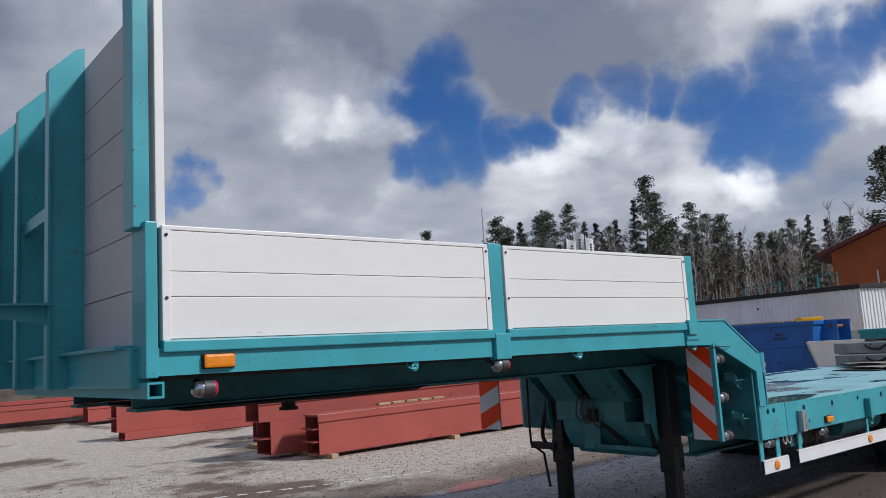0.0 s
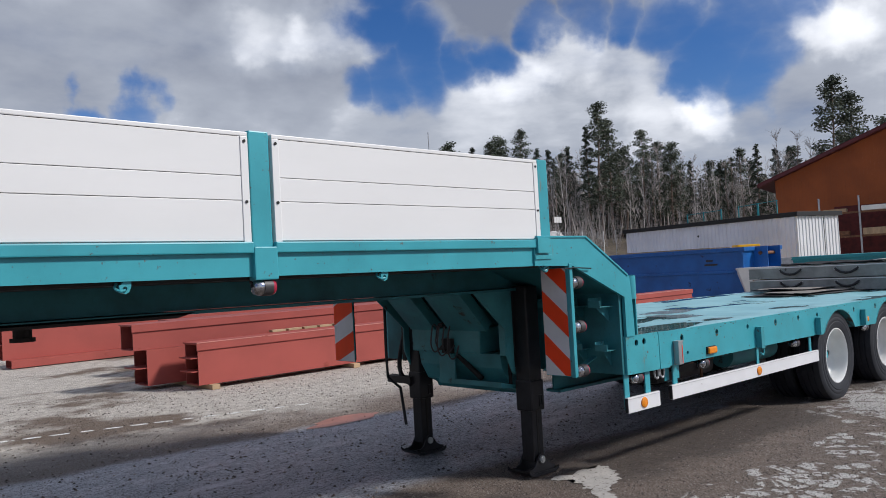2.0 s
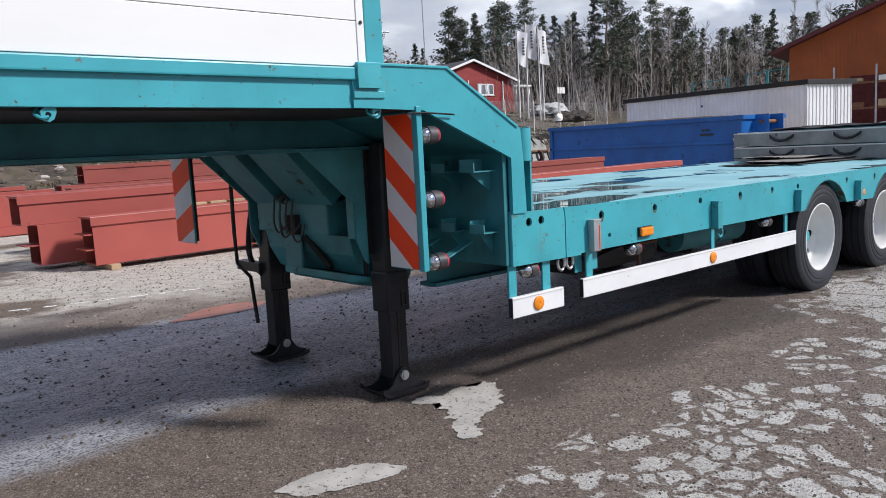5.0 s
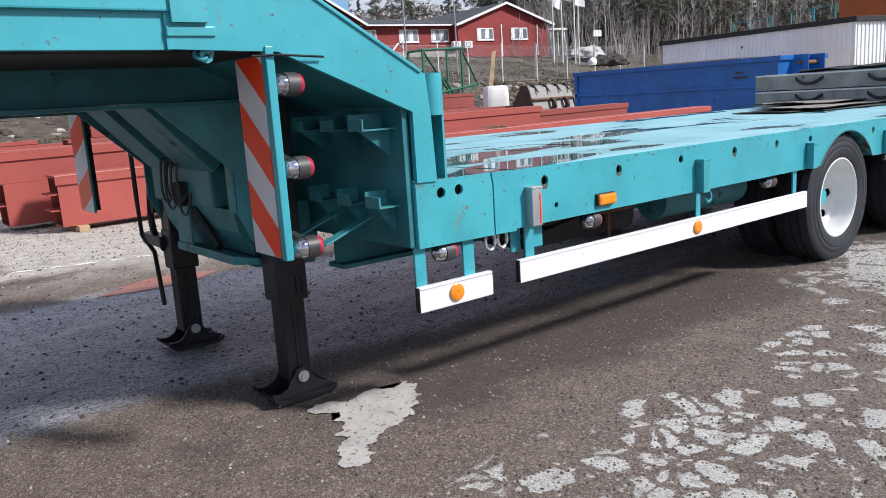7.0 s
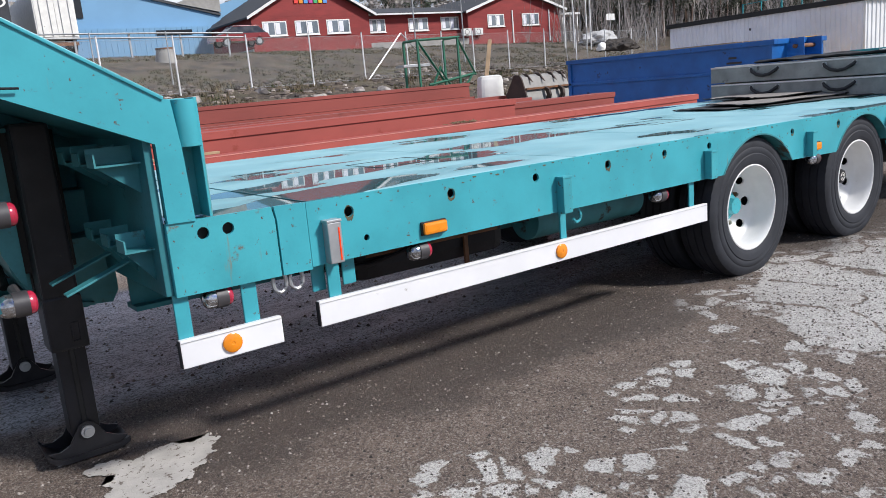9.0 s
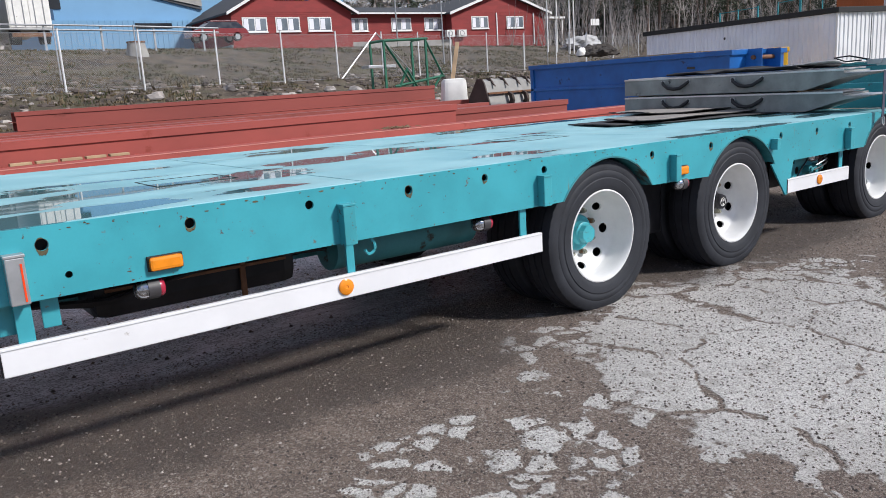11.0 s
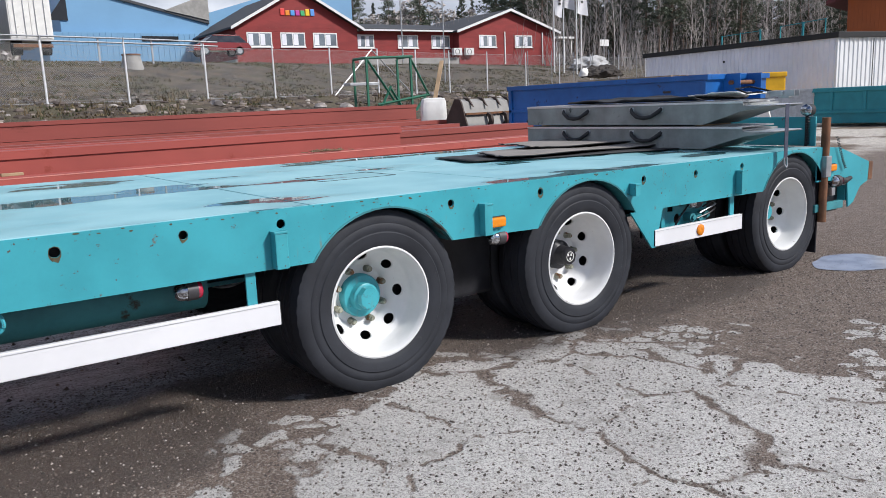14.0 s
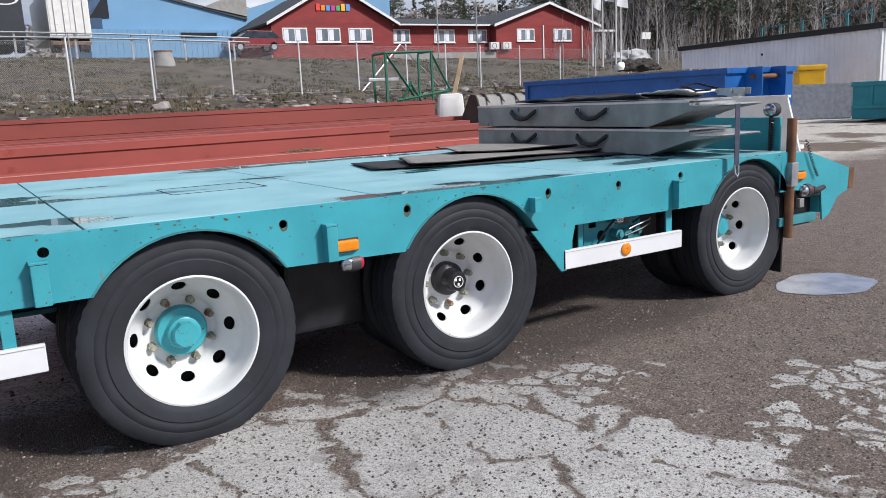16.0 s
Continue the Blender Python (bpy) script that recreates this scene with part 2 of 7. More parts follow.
ramp_grey = surface("galvanised_grey", (0.27, 0.28, 0.27), 0.5, metal=0.25, vary=0.22, grain=60, blotch=5, relief=0.15, dirt=(0.05, 0.05, 0.05), dirt_amount=0.04, dirt_scale=7)
galv = surface("galvanised_steel", (0.42, 0.43, 0.44), 0.45, metal=0.7, vary=0.15, grain=40, blotch=8, relief=0.05)
rusty = surface("rusty_steel", (0.17, 0.075, 0.035), 0.75, vary=0.3, grain=60, blotch=9, relief=0.3, dirt=(0.06, 0.03, 0.02), dirt_amount=0.05)
blue_paint = surface("blue_container_paint", (0.010, 0.115, 0.38), 0.42, vary=0.18, grain=30, blotch=1.5, relief=0.08, dirt=(0.02, 0.03, 0.06), dirt_amount=0.03, dirt_scale=3)
teal_box = surface("teal_container_paint", (0.02, 0.24, 0.27), 0.45, vary=0.12, grain=30, blotch=2, relief=0.06)
yellow_paint = surface("yellow_paint", (0.75, 0.40, 0.01), 0.45, vary=0.08, relief=0.05)
wood = surface("raw_wood", (0.42, 0.29, 0.17), 0.75, vary=0.2, grain=40, blotch=4, relief=0.2, stretch=(1, 1, 0.2))
strap_mat = surface("strap_web", (0.05, 0.055, 0.085), 0.8, vary=0.3, grain=120, blotch=15, relief=0.2)
red_wall = surface("falu_red_boards", (0.25, 0.037, 0.035), 0.8, vary=0.12, grain=12, blotch=0.8, relief=0.1, stretch=(1, 1, 4))
white_trim = surface("white_trim", (0.72, 0.72, 0.70), 0.6, vary=0.05, grain=10, blotch=1, relief=0.03)
roof_dark = surface("dark_roofing", (0.045, 0.047, 0.052), 0.7, vary=0.15, grain=8, blotch=0.7, relief=0.1)
window_glass = surface("window_glass", (0.16, 0.19, 0.22), 0.08, vary=0.3, grain=3, blotch=0.8, relief=0)
blue_wall = surface("light_blue_metal_wall", (0.15, 0.315, 0.49), 0.55, vary=0.05, grain=4, blotch=0.3, relief=0.03)
orange_wall = surface("orange_brown_boards", (0.33, 0.085, 0.022), 0.75, vary=0.12, grain=10, blotch=0.6, relief=0.1)
shed_grey = surface("grey_corrugated_metal", (0.74, 0.745, 0.80), 0.5, metal=0.0, vary=0.07, grain=10, blotch=0.7, relief=0.03)
shed_white = surface("white_corrugated_metal", (0.70, 0.70, 0.70), 0.5, vary=0.05, grain=10, blotch=0.7, relief=0.03)
green_paint = surface("green_frame_paint", (0.015, 0.12, 0.07), 0.5, vary=0.15, grain=20, blotch=2, relief=0.05)
plastic_white = surface("white_plastic", (0.74, 0.73, 0.69), 0.5, vary=0.06, grain=20, blotch=3, relief=0.05, dirt=(0.4, 0.36, 0.3), dirt_amount=0.0)
stone_mat = surface("field_stone", (0.30, 0.27, 0.25), 0.85, vary=0.3, grain=25, blotch=3, relief=0.3, piece=0.4)
soil = surface("dark_soil", (0.045, 0.038, 0.033), 0.95, vary=0.3, grain=20, blotch=2, relief=0.4)
bark = surface("pine_bark", (0.19, 0.135, 0.105), 0.9, vary=0.3, grain=6, blotch=1, relief=0.3)
birch_bark = surface("birch_bark", (0.52, 0.49, 0.46), 0.85, vary=0.3, grain=5, blotch=1.2, relief=0.2, dirt=(0.06, 0.05, 0.05), dirt_amount=0.05, dirt_scale=2)
twig_mat = surface("bare_twigs", (0.42, 0.38, 0.35), 0.9, vary=0.3, grain=5, blotch=0.5, relief=0)
needle = surface("pine_needles", (0.075, 0.092, 0.060), 0.8, vary=0.35, grain=3, blotch=0.4, relief=0)
needle_dark = surface("spruce_needles", (0.056, 0.072, 0.048), 0.8, vary=0.35, grain=3, blotch=0.4, relief=0)
concrete = surface("concrete_ring", (0.30, 0.29, 0.27), 0.85, vary=0.15, grain=15, blotch=2, relief=0.2)
car_paint = surface("red_car_paint", (0.22, 0.02, 0.02), 0.25, vary=0.05, relief=0, coat=1.0)
dark_glass = surface("dark_glass", (0.02, 0.022, 0.025), 0.06, vary=0.1, relief=0)
snow = surface("old_snow", (0.42, 0.42, 0.42), 0.8, vary=0.2, grain=6, blotch=1.2, relief=0.3, dirt=(0.25, 0.23, 0.21), dirt_amount=0.05, dirt_scale=1.2)
flag_cloth = surface("white_flag_cloth", (0.70, 0.70, 0.72), 0.8, vary=0.05, relief=0)
ink = surface("black_print", (0.03, 0.03, 0.03), 0.6, vary=0.1, relief=0)
dry_bush = surface("dry_brush", (0.16, 0.12, 0.07), 0.9, vary=0.3, grain=3, blotch=1, relief=0)
lamp_rubber = surface("grey_lamp_rubber", (0.045, 0.042, 0.045), 0.5, vary=0.2, grain=80, blotch=9, relief=0.1)
winter_wood = surface("far_winter_wood", (0.36, 0.33, 0.305), 0.9, vary=0.35, grain=2, blotch=0.25, relief=0)
bucket_side = surface("dark_brown_steel", (0.055, 0.035, 0.028), 0.7, vary=0.25, grain=30, blotch=3, relief=0.1)
for gloss in (sign_red, sign_grey):
    gloss.node_tree.nodes["Principled BSDF"].inputs["Specular IOR Level"].default_value = 0.15


def grit_material():
    """Loose chips of many stones: each chip has its own tone."""
    m, nt, p = nodes_of("mixed_grit")
    g = nt.nodes.new("ShaderNodeNewGeometry")
    ramp = nt.nodes.new("ShaderNodeValToRGB")
    e = ramp.color_ramp.elements
    e[0].position, e[0].color = 0.0, (0.050, 0.041, 0.036, 1)
    e[1].position, e[1].color = 1.0, (0.40, 0.365, 0.33, 1)
    for pos, c in ((0.35, (0.075, 0.058, 0.048, 1)), (0.65, (0.15, 0.118, 0.098, 1)), (0.88, (0.25, 0.21, 0.18, 1))):
        ramp.color_ramp.elements.new(pos).color = c
    nt.links.new(g.outputs["Random Per Island"], ramp.inputs[0])
    nt.links.new(ramp.outputs["Color"], p.inputs["Base Color"])
    p.inputs["Roughness"].default_value = 0.8
    return m


grit_mat = grit_material()
for gloss, level in ((black_steel, 0.25), (rubber, 0.3), (dark_steel, 0.3), (teal_shade, 0.3)):
    gloss.node_tree.nodes["Principled BSDF"].inputs["Specular IOR Level"].default_value = level
rust_stain = surface("rust_stain", (0.095, 0.085, 0.045), 0.75, vary=0.35, grain=90, blotch=30, relief=0.2, dirt=(0.07, 0.035, 0.018), dirt_amount=0.10, dirt_scale=60)


def deck_material():
    """Worn teal steel deck with thin rain water lying in pools."""
    m, nt, p = nodes_of("wet_teal_deck")
    vec = coords(nt)
    big = tex(nt, "Noise", 2.2, 6, vec)
    fine = tex(nt, "Noise", 70, 3, vec)
    scuff = tex(nt, "Noise", 5.5, 9, vec, 0.7)
    mp = nt.nodes.new("ShaderNodeMapping")
    mp.inputs["Scale"].default_value = (0.55, 1.5, 1)
    mp.inputs["Location"].default_value = (1.15, 0.35, 0)
    nt.links.new(vec, mp.inputs["Vector"])
    pool_n = tex(nt, "Noise", 1.75, 3, mp.outputs[0], 0.45)
    pool = step(nt, pool_n.outputs["Fac"], 0.595, 0.61)
    damp = step(nt, pool_n.outputs["Fac"], 0.50, 0.60)
    col = mixc(nt, step(nt, big.outputs["Fac"], 0.3, 0.7), (0.20, 0.44, 0.49), (0.29, 0.54, 0.58))
    col = mixc(nt, step(nt, scuff.outputs["Fac"], 0.60, 0.70), col, (0.32, 0.55, 0.55))
    rust = tex(nt, "Noise", 2.9, 9, vec, 0.7)
    col = mixc(nt, mth(nt, "MULTIPLY", step(nt, rust.outputs["Fac"], 0.64, 0.74), 0.7), col, (0.20, 0.10, 0.05))
    col = mixc(nt, mth(nt, "MULTIPLY", damp, 0.35), col, (0.05, 0.24, 0.26))
    col = mixc(nt, pool, col, (0.05, 0.15, 0.17))
    nt.links.new(col, p.inputs["Base Color"])
    rg = mth(nt, "SUBTRACT", 0.46, mth(nt, "MULTIPLY", damp, 0.14))
    rg = mth(nt, "SUBTRACT", rg, mth(nt, "MULTIPLY", pool, 0.30))
    nt.links.new(rg, p.inputs["Roughness"])
    b = nt.nodes.new("ShaderNodeBump")
    b.inputs["Distance"].default_value = 0.003
    nt.links.new(mth(nt, "MULTIPLY", mth(nt, "SUBTRACT", 1.0, pool), 0.2), b.inputs["Strength"])
    nt.links.new(fine.outputs["Fac"], b.inputs["Height"])
    nt.links.new(b.outputs[0], p.inputs["Normal"])
    return m


def ground_material():
    """Old asphalt: brown gritty binder, pale worn crust in slabs and small islands, a wet lane with sky sheen painted
    in; dry grass beyond the yard.
    """
    m, nt, p = nodes_of("yard_ground")
    vec = coords(nt)
    sep = nt.nodes.new("ShaderNodeSeparateXYZ")
    nt.links.new(vec, sep.inputs[0])
    X, Y, Z = sep.outputs
    fine = tex(nt, "Noise", 95, 3, vec, 0.7)
    grit = tex(nt, "Voronoi", 120, vec=vec)
    dust = tex(nt, "Voronoi", 260, vec=vec)
    mid = tex(nt, "Noise", 7, 6, vec, 0.65)
    big = tex(nt, "Noise", 0.9, 6, vec, 0.6)
    # chips of stone in the binder: pale, brown and dark
    base = mixc(nt, step(nt, mid.outputs["Fac"], 0.3, 0.72), (0.130, 0.091, 0.072), (0.225, 0.165, 0.132))
    base = mixc(nt, mth(nt, "MULTIPLY", step(nt, dust.outputs["Color"], 0.46, 0.26), 0.55), base, (0.045, 0.036, 0.030))
    base = mixc(nt, mth(nt, "MULTIPLY", step(nt, grit.outputs["Color"], 0.32, 0.20), 0.45), base, (0.055, 0.044, 0.036))
    base = mixc(nt, mth(nt, "MULTIPLY", step(nt, grit.outputs["Color"], 0.72, 0.82), 0.7), base, (0.38, 0.33, 0.285))
    base = mixc(nt, mth(nt, "MULTIPLY", step(nt, dust.outputs["Color"], 0.66, 0.80), 0.55), base, (0.40, 0.35, 0.30))
    # pale crust
    warp = nt.nodes.new("ShaderNodeVectorMath")
    warp.operation = "MULTIPLY_ADD"
    wn = tex(nt, "Noise", 2.6, 5, vec, 0.6)
    warp.inputs[1].default_value = (0.3, 0.3, 0)
    nt.links.new(wn.outputs["Color"], warp.inputs[0])
    nt.links.new(vec, warp.inputs[2])
    crack = tex(nt, "Voronoi", 1.25, vec=warp.outputs[0])
    crack.feature = "DISTANCE_TO_EDGE"
    cell = tex(nt, "Voronoi", 7.6, vec=warp.outputs[0])
    rim_of_cell = tex(nt, "Voronoi", 7.6, vec=warp.outputs[0])
    rim_of_cell.feature = "DISTANCE_TO_EDGE"
    patch_n = tex(nt, "Noise", 1.5, 8, vec, 0.62)

    def blob(cx, cy, rx, ry):
        a = mth(nt, "DIVIDE", mth(nt, "SUBTRACT", X, cx), rx)
        c = mth(nt, "DIVIDE", mth(nt, "SUBTRACT", Y, cy), ry)
        d = mth(nt, "ADD", mth(nt, "MULTIPLY", a, a), mth(nt, "MULTIPLY", c, c))
        return mth(nt, "SUBTRACT", 1.0, mth(nt, "MINIMUM", d, 2.0))

    slab = blob(9.65, 2.0, 1.4, 1.42)
    slab = mth(nt, "MAXIMUM", slab, blob(2.5, 10.5, 4.6, 1.6))
    slab = mth(nt, "ADD", slab, mth(nt, "MULTIPLY", mth(nt, "SUBTRACT", patch_n.outputs["Fac"], 0.5), 1.6))
    slab = mth(nt, "ADD", slab, mth(nt, "MULTIPLY", mth(nt, "SUBTRACT", mid.outputs["Fac"], 0.5), 0.5))
    crumbs = mth(nt, "MULTIPLY", mth(nt, "SUBTRACT", mid.outputs["Fac"], 0.5), 0.05)
    lines = step(nt, mth(nt, "ADD", crack.outputs["Distance"], mth(nt, "ADD", crumbs, mth(nt, "MULTIPLY", mth(nt, "MINIMUM", slab, 0.8), 0.016))), 0.018, 0.036)
    whole = mth(nt, "MULTIPLY", step(nt, slab, 0.0, 0.10), lines)
    spread = mth(nt, "MAXIMUM", mth(nt, "MAXIMUM", mth(nt, "MAXIMUM", blob(5.9, 1.9, 1.75, 1.0), mth(nt, "SUBTRACT", blob(7.5, 2.1, 1.5, 0.95), 0.42)), blob(9.75, 2.1, 1.9, 1.65)), mth(nt, "SUBTRACT", blob(11.4, 1.9, 1.4, 0.9), 0.5))
    chance = mth(nt, "ADD", mth(nt, "MULTIPLY", mth(nt, "MAXIMUM", spread, 0.0), 0.36), mth(nt, "MULTIPLY", mth(nt, "SUBTRACT", patch_n.outputs["Fac"], 0.5), 2.0))
    chance = mth(nt, "MULTIPLY", chance, step(nt, spread, -0.05, 0.2))
    here = step(nt, mth(nt, "SUBTRACT", mth(nt, "ADD", chance, 0.33), cell.outputs["Color"]), -0.02, 0.02)
    isle = mth(nt, "MULTIPLY", here, step(nt, mth(nt, "ADD", rim_of_cell.outputs["Distance"], mth(nt, "MULTIPLY", mth(nt, "SUBTRACT", tex(nt, "Noise", 16, 6, vec, 0.7).outputs["Fac"], 0.5), 0.55)), 0.07, 0.13))
    isle = mth(nt, "MULTIPLY", isle, step(nt, spread, 0.0, 0.05))
    pale_mask = mth(nt, "MAXIMUM", whole, isle)
    pale = mixc(nt, step(nt, big.outputs["Fac"], 0.3, 0.7), (0.57, 0.545, 0.515), (0.73, 0.705, 0.67))
    pale = mixc(nt, mth(nt, "MULTIPLY", step(nt, dust.outputs["Color"], 0.42, 0.30), 0.6), pale, (0.22, 0.20, 0.18))
    pale = mixc(nt, mth(nt, "MULTIPLY", step(nt, grit.outputs["Color"], 0.36, 0.26), 0.45), pale, (0.15, 0.135, 0.12))
    pale = mixc(nt, mth(nt, "MULTIPLY", step(nt, mid.outputs["Fac"], 0.54, 0.68), 0.6), pale, (0.30, 0.27, 0.24))
    col = mixc(nt, pale_mask, base, pale)
    # pale dusty gravel farther out across the yard
    far = step(nt, mth(nt, "ADD", Y, mth(nt, "MULTIPLY", big.outputs["Fac"], 2.2)), 8.2, 9.8)
    gravel = mixc(nt, step(nt, mid.outputs["Fac"], 0.35, 0.65), (0.50, 0.45, 0.385), (0.69, 0.635, 0.56))
    gravel = mixc(nt, mth(nt, "MULTIPLY", step(nt, fine.outputs["Fac"], 0.50, 0.62), 0.55), gravel, (0.11, 0.092, 0.078))
    gravel = mixc(nt, step(nt, tex(nt, "Noise", 0.35, 7, vec, 0.6).outputs["Fac"], 0.52, 0.60), gravel, (0.17, 0.125, 0.092))
    col = mixc(nt, far, col, gravel)
    # wet lane below and beyond the neck of the trailer; pale blue-grey paints in reflected sky
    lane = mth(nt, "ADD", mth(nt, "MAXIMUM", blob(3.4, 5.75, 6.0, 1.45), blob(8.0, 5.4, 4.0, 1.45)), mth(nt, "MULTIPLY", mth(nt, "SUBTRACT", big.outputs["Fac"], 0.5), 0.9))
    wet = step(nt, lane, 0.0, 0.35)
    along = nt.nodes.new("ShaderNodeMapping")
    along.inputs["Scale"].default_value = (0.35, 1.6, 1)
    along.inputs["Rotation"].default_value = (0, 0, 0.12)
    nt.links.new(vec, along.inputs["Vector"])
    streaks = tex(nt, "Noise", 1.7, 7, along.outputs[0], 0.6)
    sheen_col = mixc(nt, step(nt, mid.outputs["Fac"], 0.3, 0.7), (0.40, 0.42, 0.475), (0.58, 0.60, 0.66))
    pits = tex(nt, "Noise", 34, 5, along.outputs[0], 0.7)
    sheen_col = mixc(nt, mth(nt, "MULTIPLY", step(nt, pits.outputs["Fac"], 0.50, 0.60), 0.75), sheen_col, (0.075, 0.078, 0.09))
    sheen_col = mixc(nt, mth(nt, "MULTIPLY", step(nt, grit.outputs["Color"], 0.40, 0.28), 0.8), sheen_col, (0.035, 0.035, 0.04))
    sheen_col = mixc(nt, mth(nt, "MULTIPLY", step(nt, streaks.outputs["Fac"], 0.56, 0.68), 0.5), sheen_col, (0.74, 0.755, 0.80))
    col = mixc(nt, mth(nt, "MULTIPLY", wet, 0.9), col, sheen_col)
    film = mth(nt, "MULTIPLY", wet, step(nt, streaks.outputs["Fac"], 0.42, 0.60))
    # damp ground that stays dark beside the lane
    damp = mth(nt, "ADD", mth(nt, "MAXIMUM", mth(nt, "MAXIMUM", blob(7.3, 3.75, 2.6, 0.75), blob(11.6, 3.8, 2.2, 0.7)), blob(3.2, 7.75, 2.3, 1.0)), mth(nt, "MULTIPLY", mth(nt, "SUBTRACT", tex(nt, "Noise", 1.4, 6, vec, 0.6).outputs["Fac"], 0.5), 2.2))
    damp = mth(nt, "MULTIPLY", step(nt, damp, 0.0, 0.6), mth(nt, "SUBTRACT", 1.0, wet))
    col = mixc(nt, mth(nt, "MULTIPLY", damp, 0.6), col, (0.035, 0.028, 0.024))
    # grass beyond the yard
    q = mth(nt, "SUBTRACT", Y, mth(nt, "MULTIPLY", mth(nt, "SUBTRACT", X, 13.0), 0.19))
    edge = mth(nt, "ADD", q, mth(nt, "MULTIPLY", big.outputs["Fac"], 3.0))
    grass = step(nt, edge, 27.0, 29.0)
    gcol = mixc(nt, step(nt, tex(nt, "Noise", 1.1, 8, vec, 0.7).outputs["Fac"], 0.36, 0.64), (0.026, 0.020, 0.015), (0.128, 0.096, 0.066))
    gcol = mixc(nt, step(nt, tex(nt, "Noise", 0.33, 6, vec, 0.6).outputs["Fac"], 0.5, 0.66), gcol, (0.090, 0.076, 0.044))
    gcol = mixc(nt, mth(nt, "MULTIPLY", step(nt, tex(nt, "Noise", 4.5, 6, vec, 0.7).outputs["Fac"], 0.52, 0.7), 0.8), gcol, (0.036, 0.027, 0.019))
    col = mixc(nt, grass, col, gcol)
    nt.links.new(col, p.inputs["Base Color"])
    rg = mth(nt, "SUBTRACT", 0.85, mth(nt, "MULTIPLY", mth(nt, "MULTIPLY", wet, mth(nt, "SUBTRACT", 1.0, grass)), 0.34))
    rg = mth(nt, "SUBTRACT", rg, mth(nt, "MULTIPLY", film, 0.14))
    rg = mth(nt, "SUBTRACT", rg, mth(nt, "MULTIPLY", damp, 0.3))
    nt.links.new(rg, p.inputs["Roughness"])
    h = mth(nt, "ADD", mth(nt, "MULTIPLY", fine.outputs["Fac"], 0.5), mth(nt, "MULTIPLY", mth(nt, "SUBTRACT", 1.0, dust.outputs["Distance"]), 0.35))
    h = mth(nt, "ADD", h, mth(nt, "MULTIPLY", pale_mask, 0.5))
    h = mth(nt, "MULTIPLY", h, mth(nt, "SUBTRACT", 1.0, mth(nt, "ADD", mth(nt, "MULTIPLY", wet, 0.25), mth(nt, "MULTIPLY", film, 0.15))))
    bump(nt, p, h, 1.0, 0.016)
    return m


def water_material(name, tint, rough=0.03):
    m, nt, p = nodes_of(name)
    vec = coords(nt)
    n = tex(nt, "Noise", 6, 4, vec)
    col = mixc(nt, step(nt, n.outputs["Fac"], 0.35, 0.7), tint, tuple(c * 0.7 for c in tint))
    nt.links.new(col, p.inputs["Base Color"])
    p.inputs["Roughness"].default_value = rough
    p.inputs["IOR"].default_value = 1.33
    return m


deck_mat = deck_material()
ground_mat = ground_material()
# Grey base lightened to stand in for bright sky mirrored in the rear puddle.
sky_toned_pool = water_material("sky_toned_puddle", (0.34, 0.34, 0.35), 0.02)
rust_pool = water_material("rusty_puddle", (0.36, 0.14, 0.095), 0.3)

# ---- mesh helpers ----


def mesh_of(name, bm, material, smooth=False):
    me = bpy.data.meshes.new(name)
    bmesh.ops.recalc_face_normals(bm, faces=bm.faces)
    if smooth:
        for f in bm.faces:
            f.smooth = True
    bm.to_mesh(me)
    bm.free()
    if smooth:
        me.set_sharp_from_angle(angle=radians(38))
    for mt in material if isinstance(material, (list, tuple)) else (material,):
        me.materials.append(mt)
    return me


def thing(name, label, category, at=(0, 0, 0), rz=0.0, ry=0.0, group="", kind=""):
    ob = new(name)
    ob.empty_display_size = 0.2
    ob.matrix_basis = pose(*at, 0, ry, rz)
    return tagged(ob, label, category, group, kind)


def solid(name, bm, material, label, category, at=(0, 0, 0), rz=0.0, group="", kind="", smooth=False):
    ob = new(name, mesh_of(name, bm, material, smooth))
    ob.matrix_basis = pose(*at, 0, 0, rz)
    return tagged(ob, label, category, group, kind)


def part(name, bm, material, parent, label="", smooth=False):
    ob = new(name, mesh_of(name, bm, material, smooth))
    ob.parent = parent
    return tagged(ob, label)


def piece(name, me, parent, m):
    ob = new(name, me)
    ob.parent = parent
    ob.matrix_basis = m
    return ob


def box(bm, x0, x1, y0, y1, z0, z1, bevel=0.0, m=None):
    r = bmesh.ops.create_cube(bm, size=1.0)
    vs = r["verts"]
    c = Matrix.Translation(((x0 + x1) / 2, (y0 + y1) / 2, (z0 + z1) / 2)) @ Matrix.Diagonal((x1 - x0, y1 - y0, z1 - z0, 1))
    bmesh.ops.transform(bm, matrix=(m @ c) if m else c, verts=vs)
    if bevel:
        es = {e for v in vs for e in v.link_edges}
        bmesh.ops.bevel(bm, geom=list(es), offset=bevel, segments=2, affect="EDGES", profile=0.6)
    return bm


def cyl(bm, p0, p1, r0, r1=None, seg=16, caps=True):
    p0, p1 = Vector(p0), Vector(p1)
    d = p1 - p0
    q = d.to_track_quat("Z", "Y").to_matrix().to_4x4()
    bmesh.ops.create_cone(bm, cap_ends=caps, segments=seg, radius1=r0, radius2=r0 if r1 is None else r1, depth=d.length,
                          matrix=Matrix.Translation((p0 + p1) / 2) @ q)
    return bm


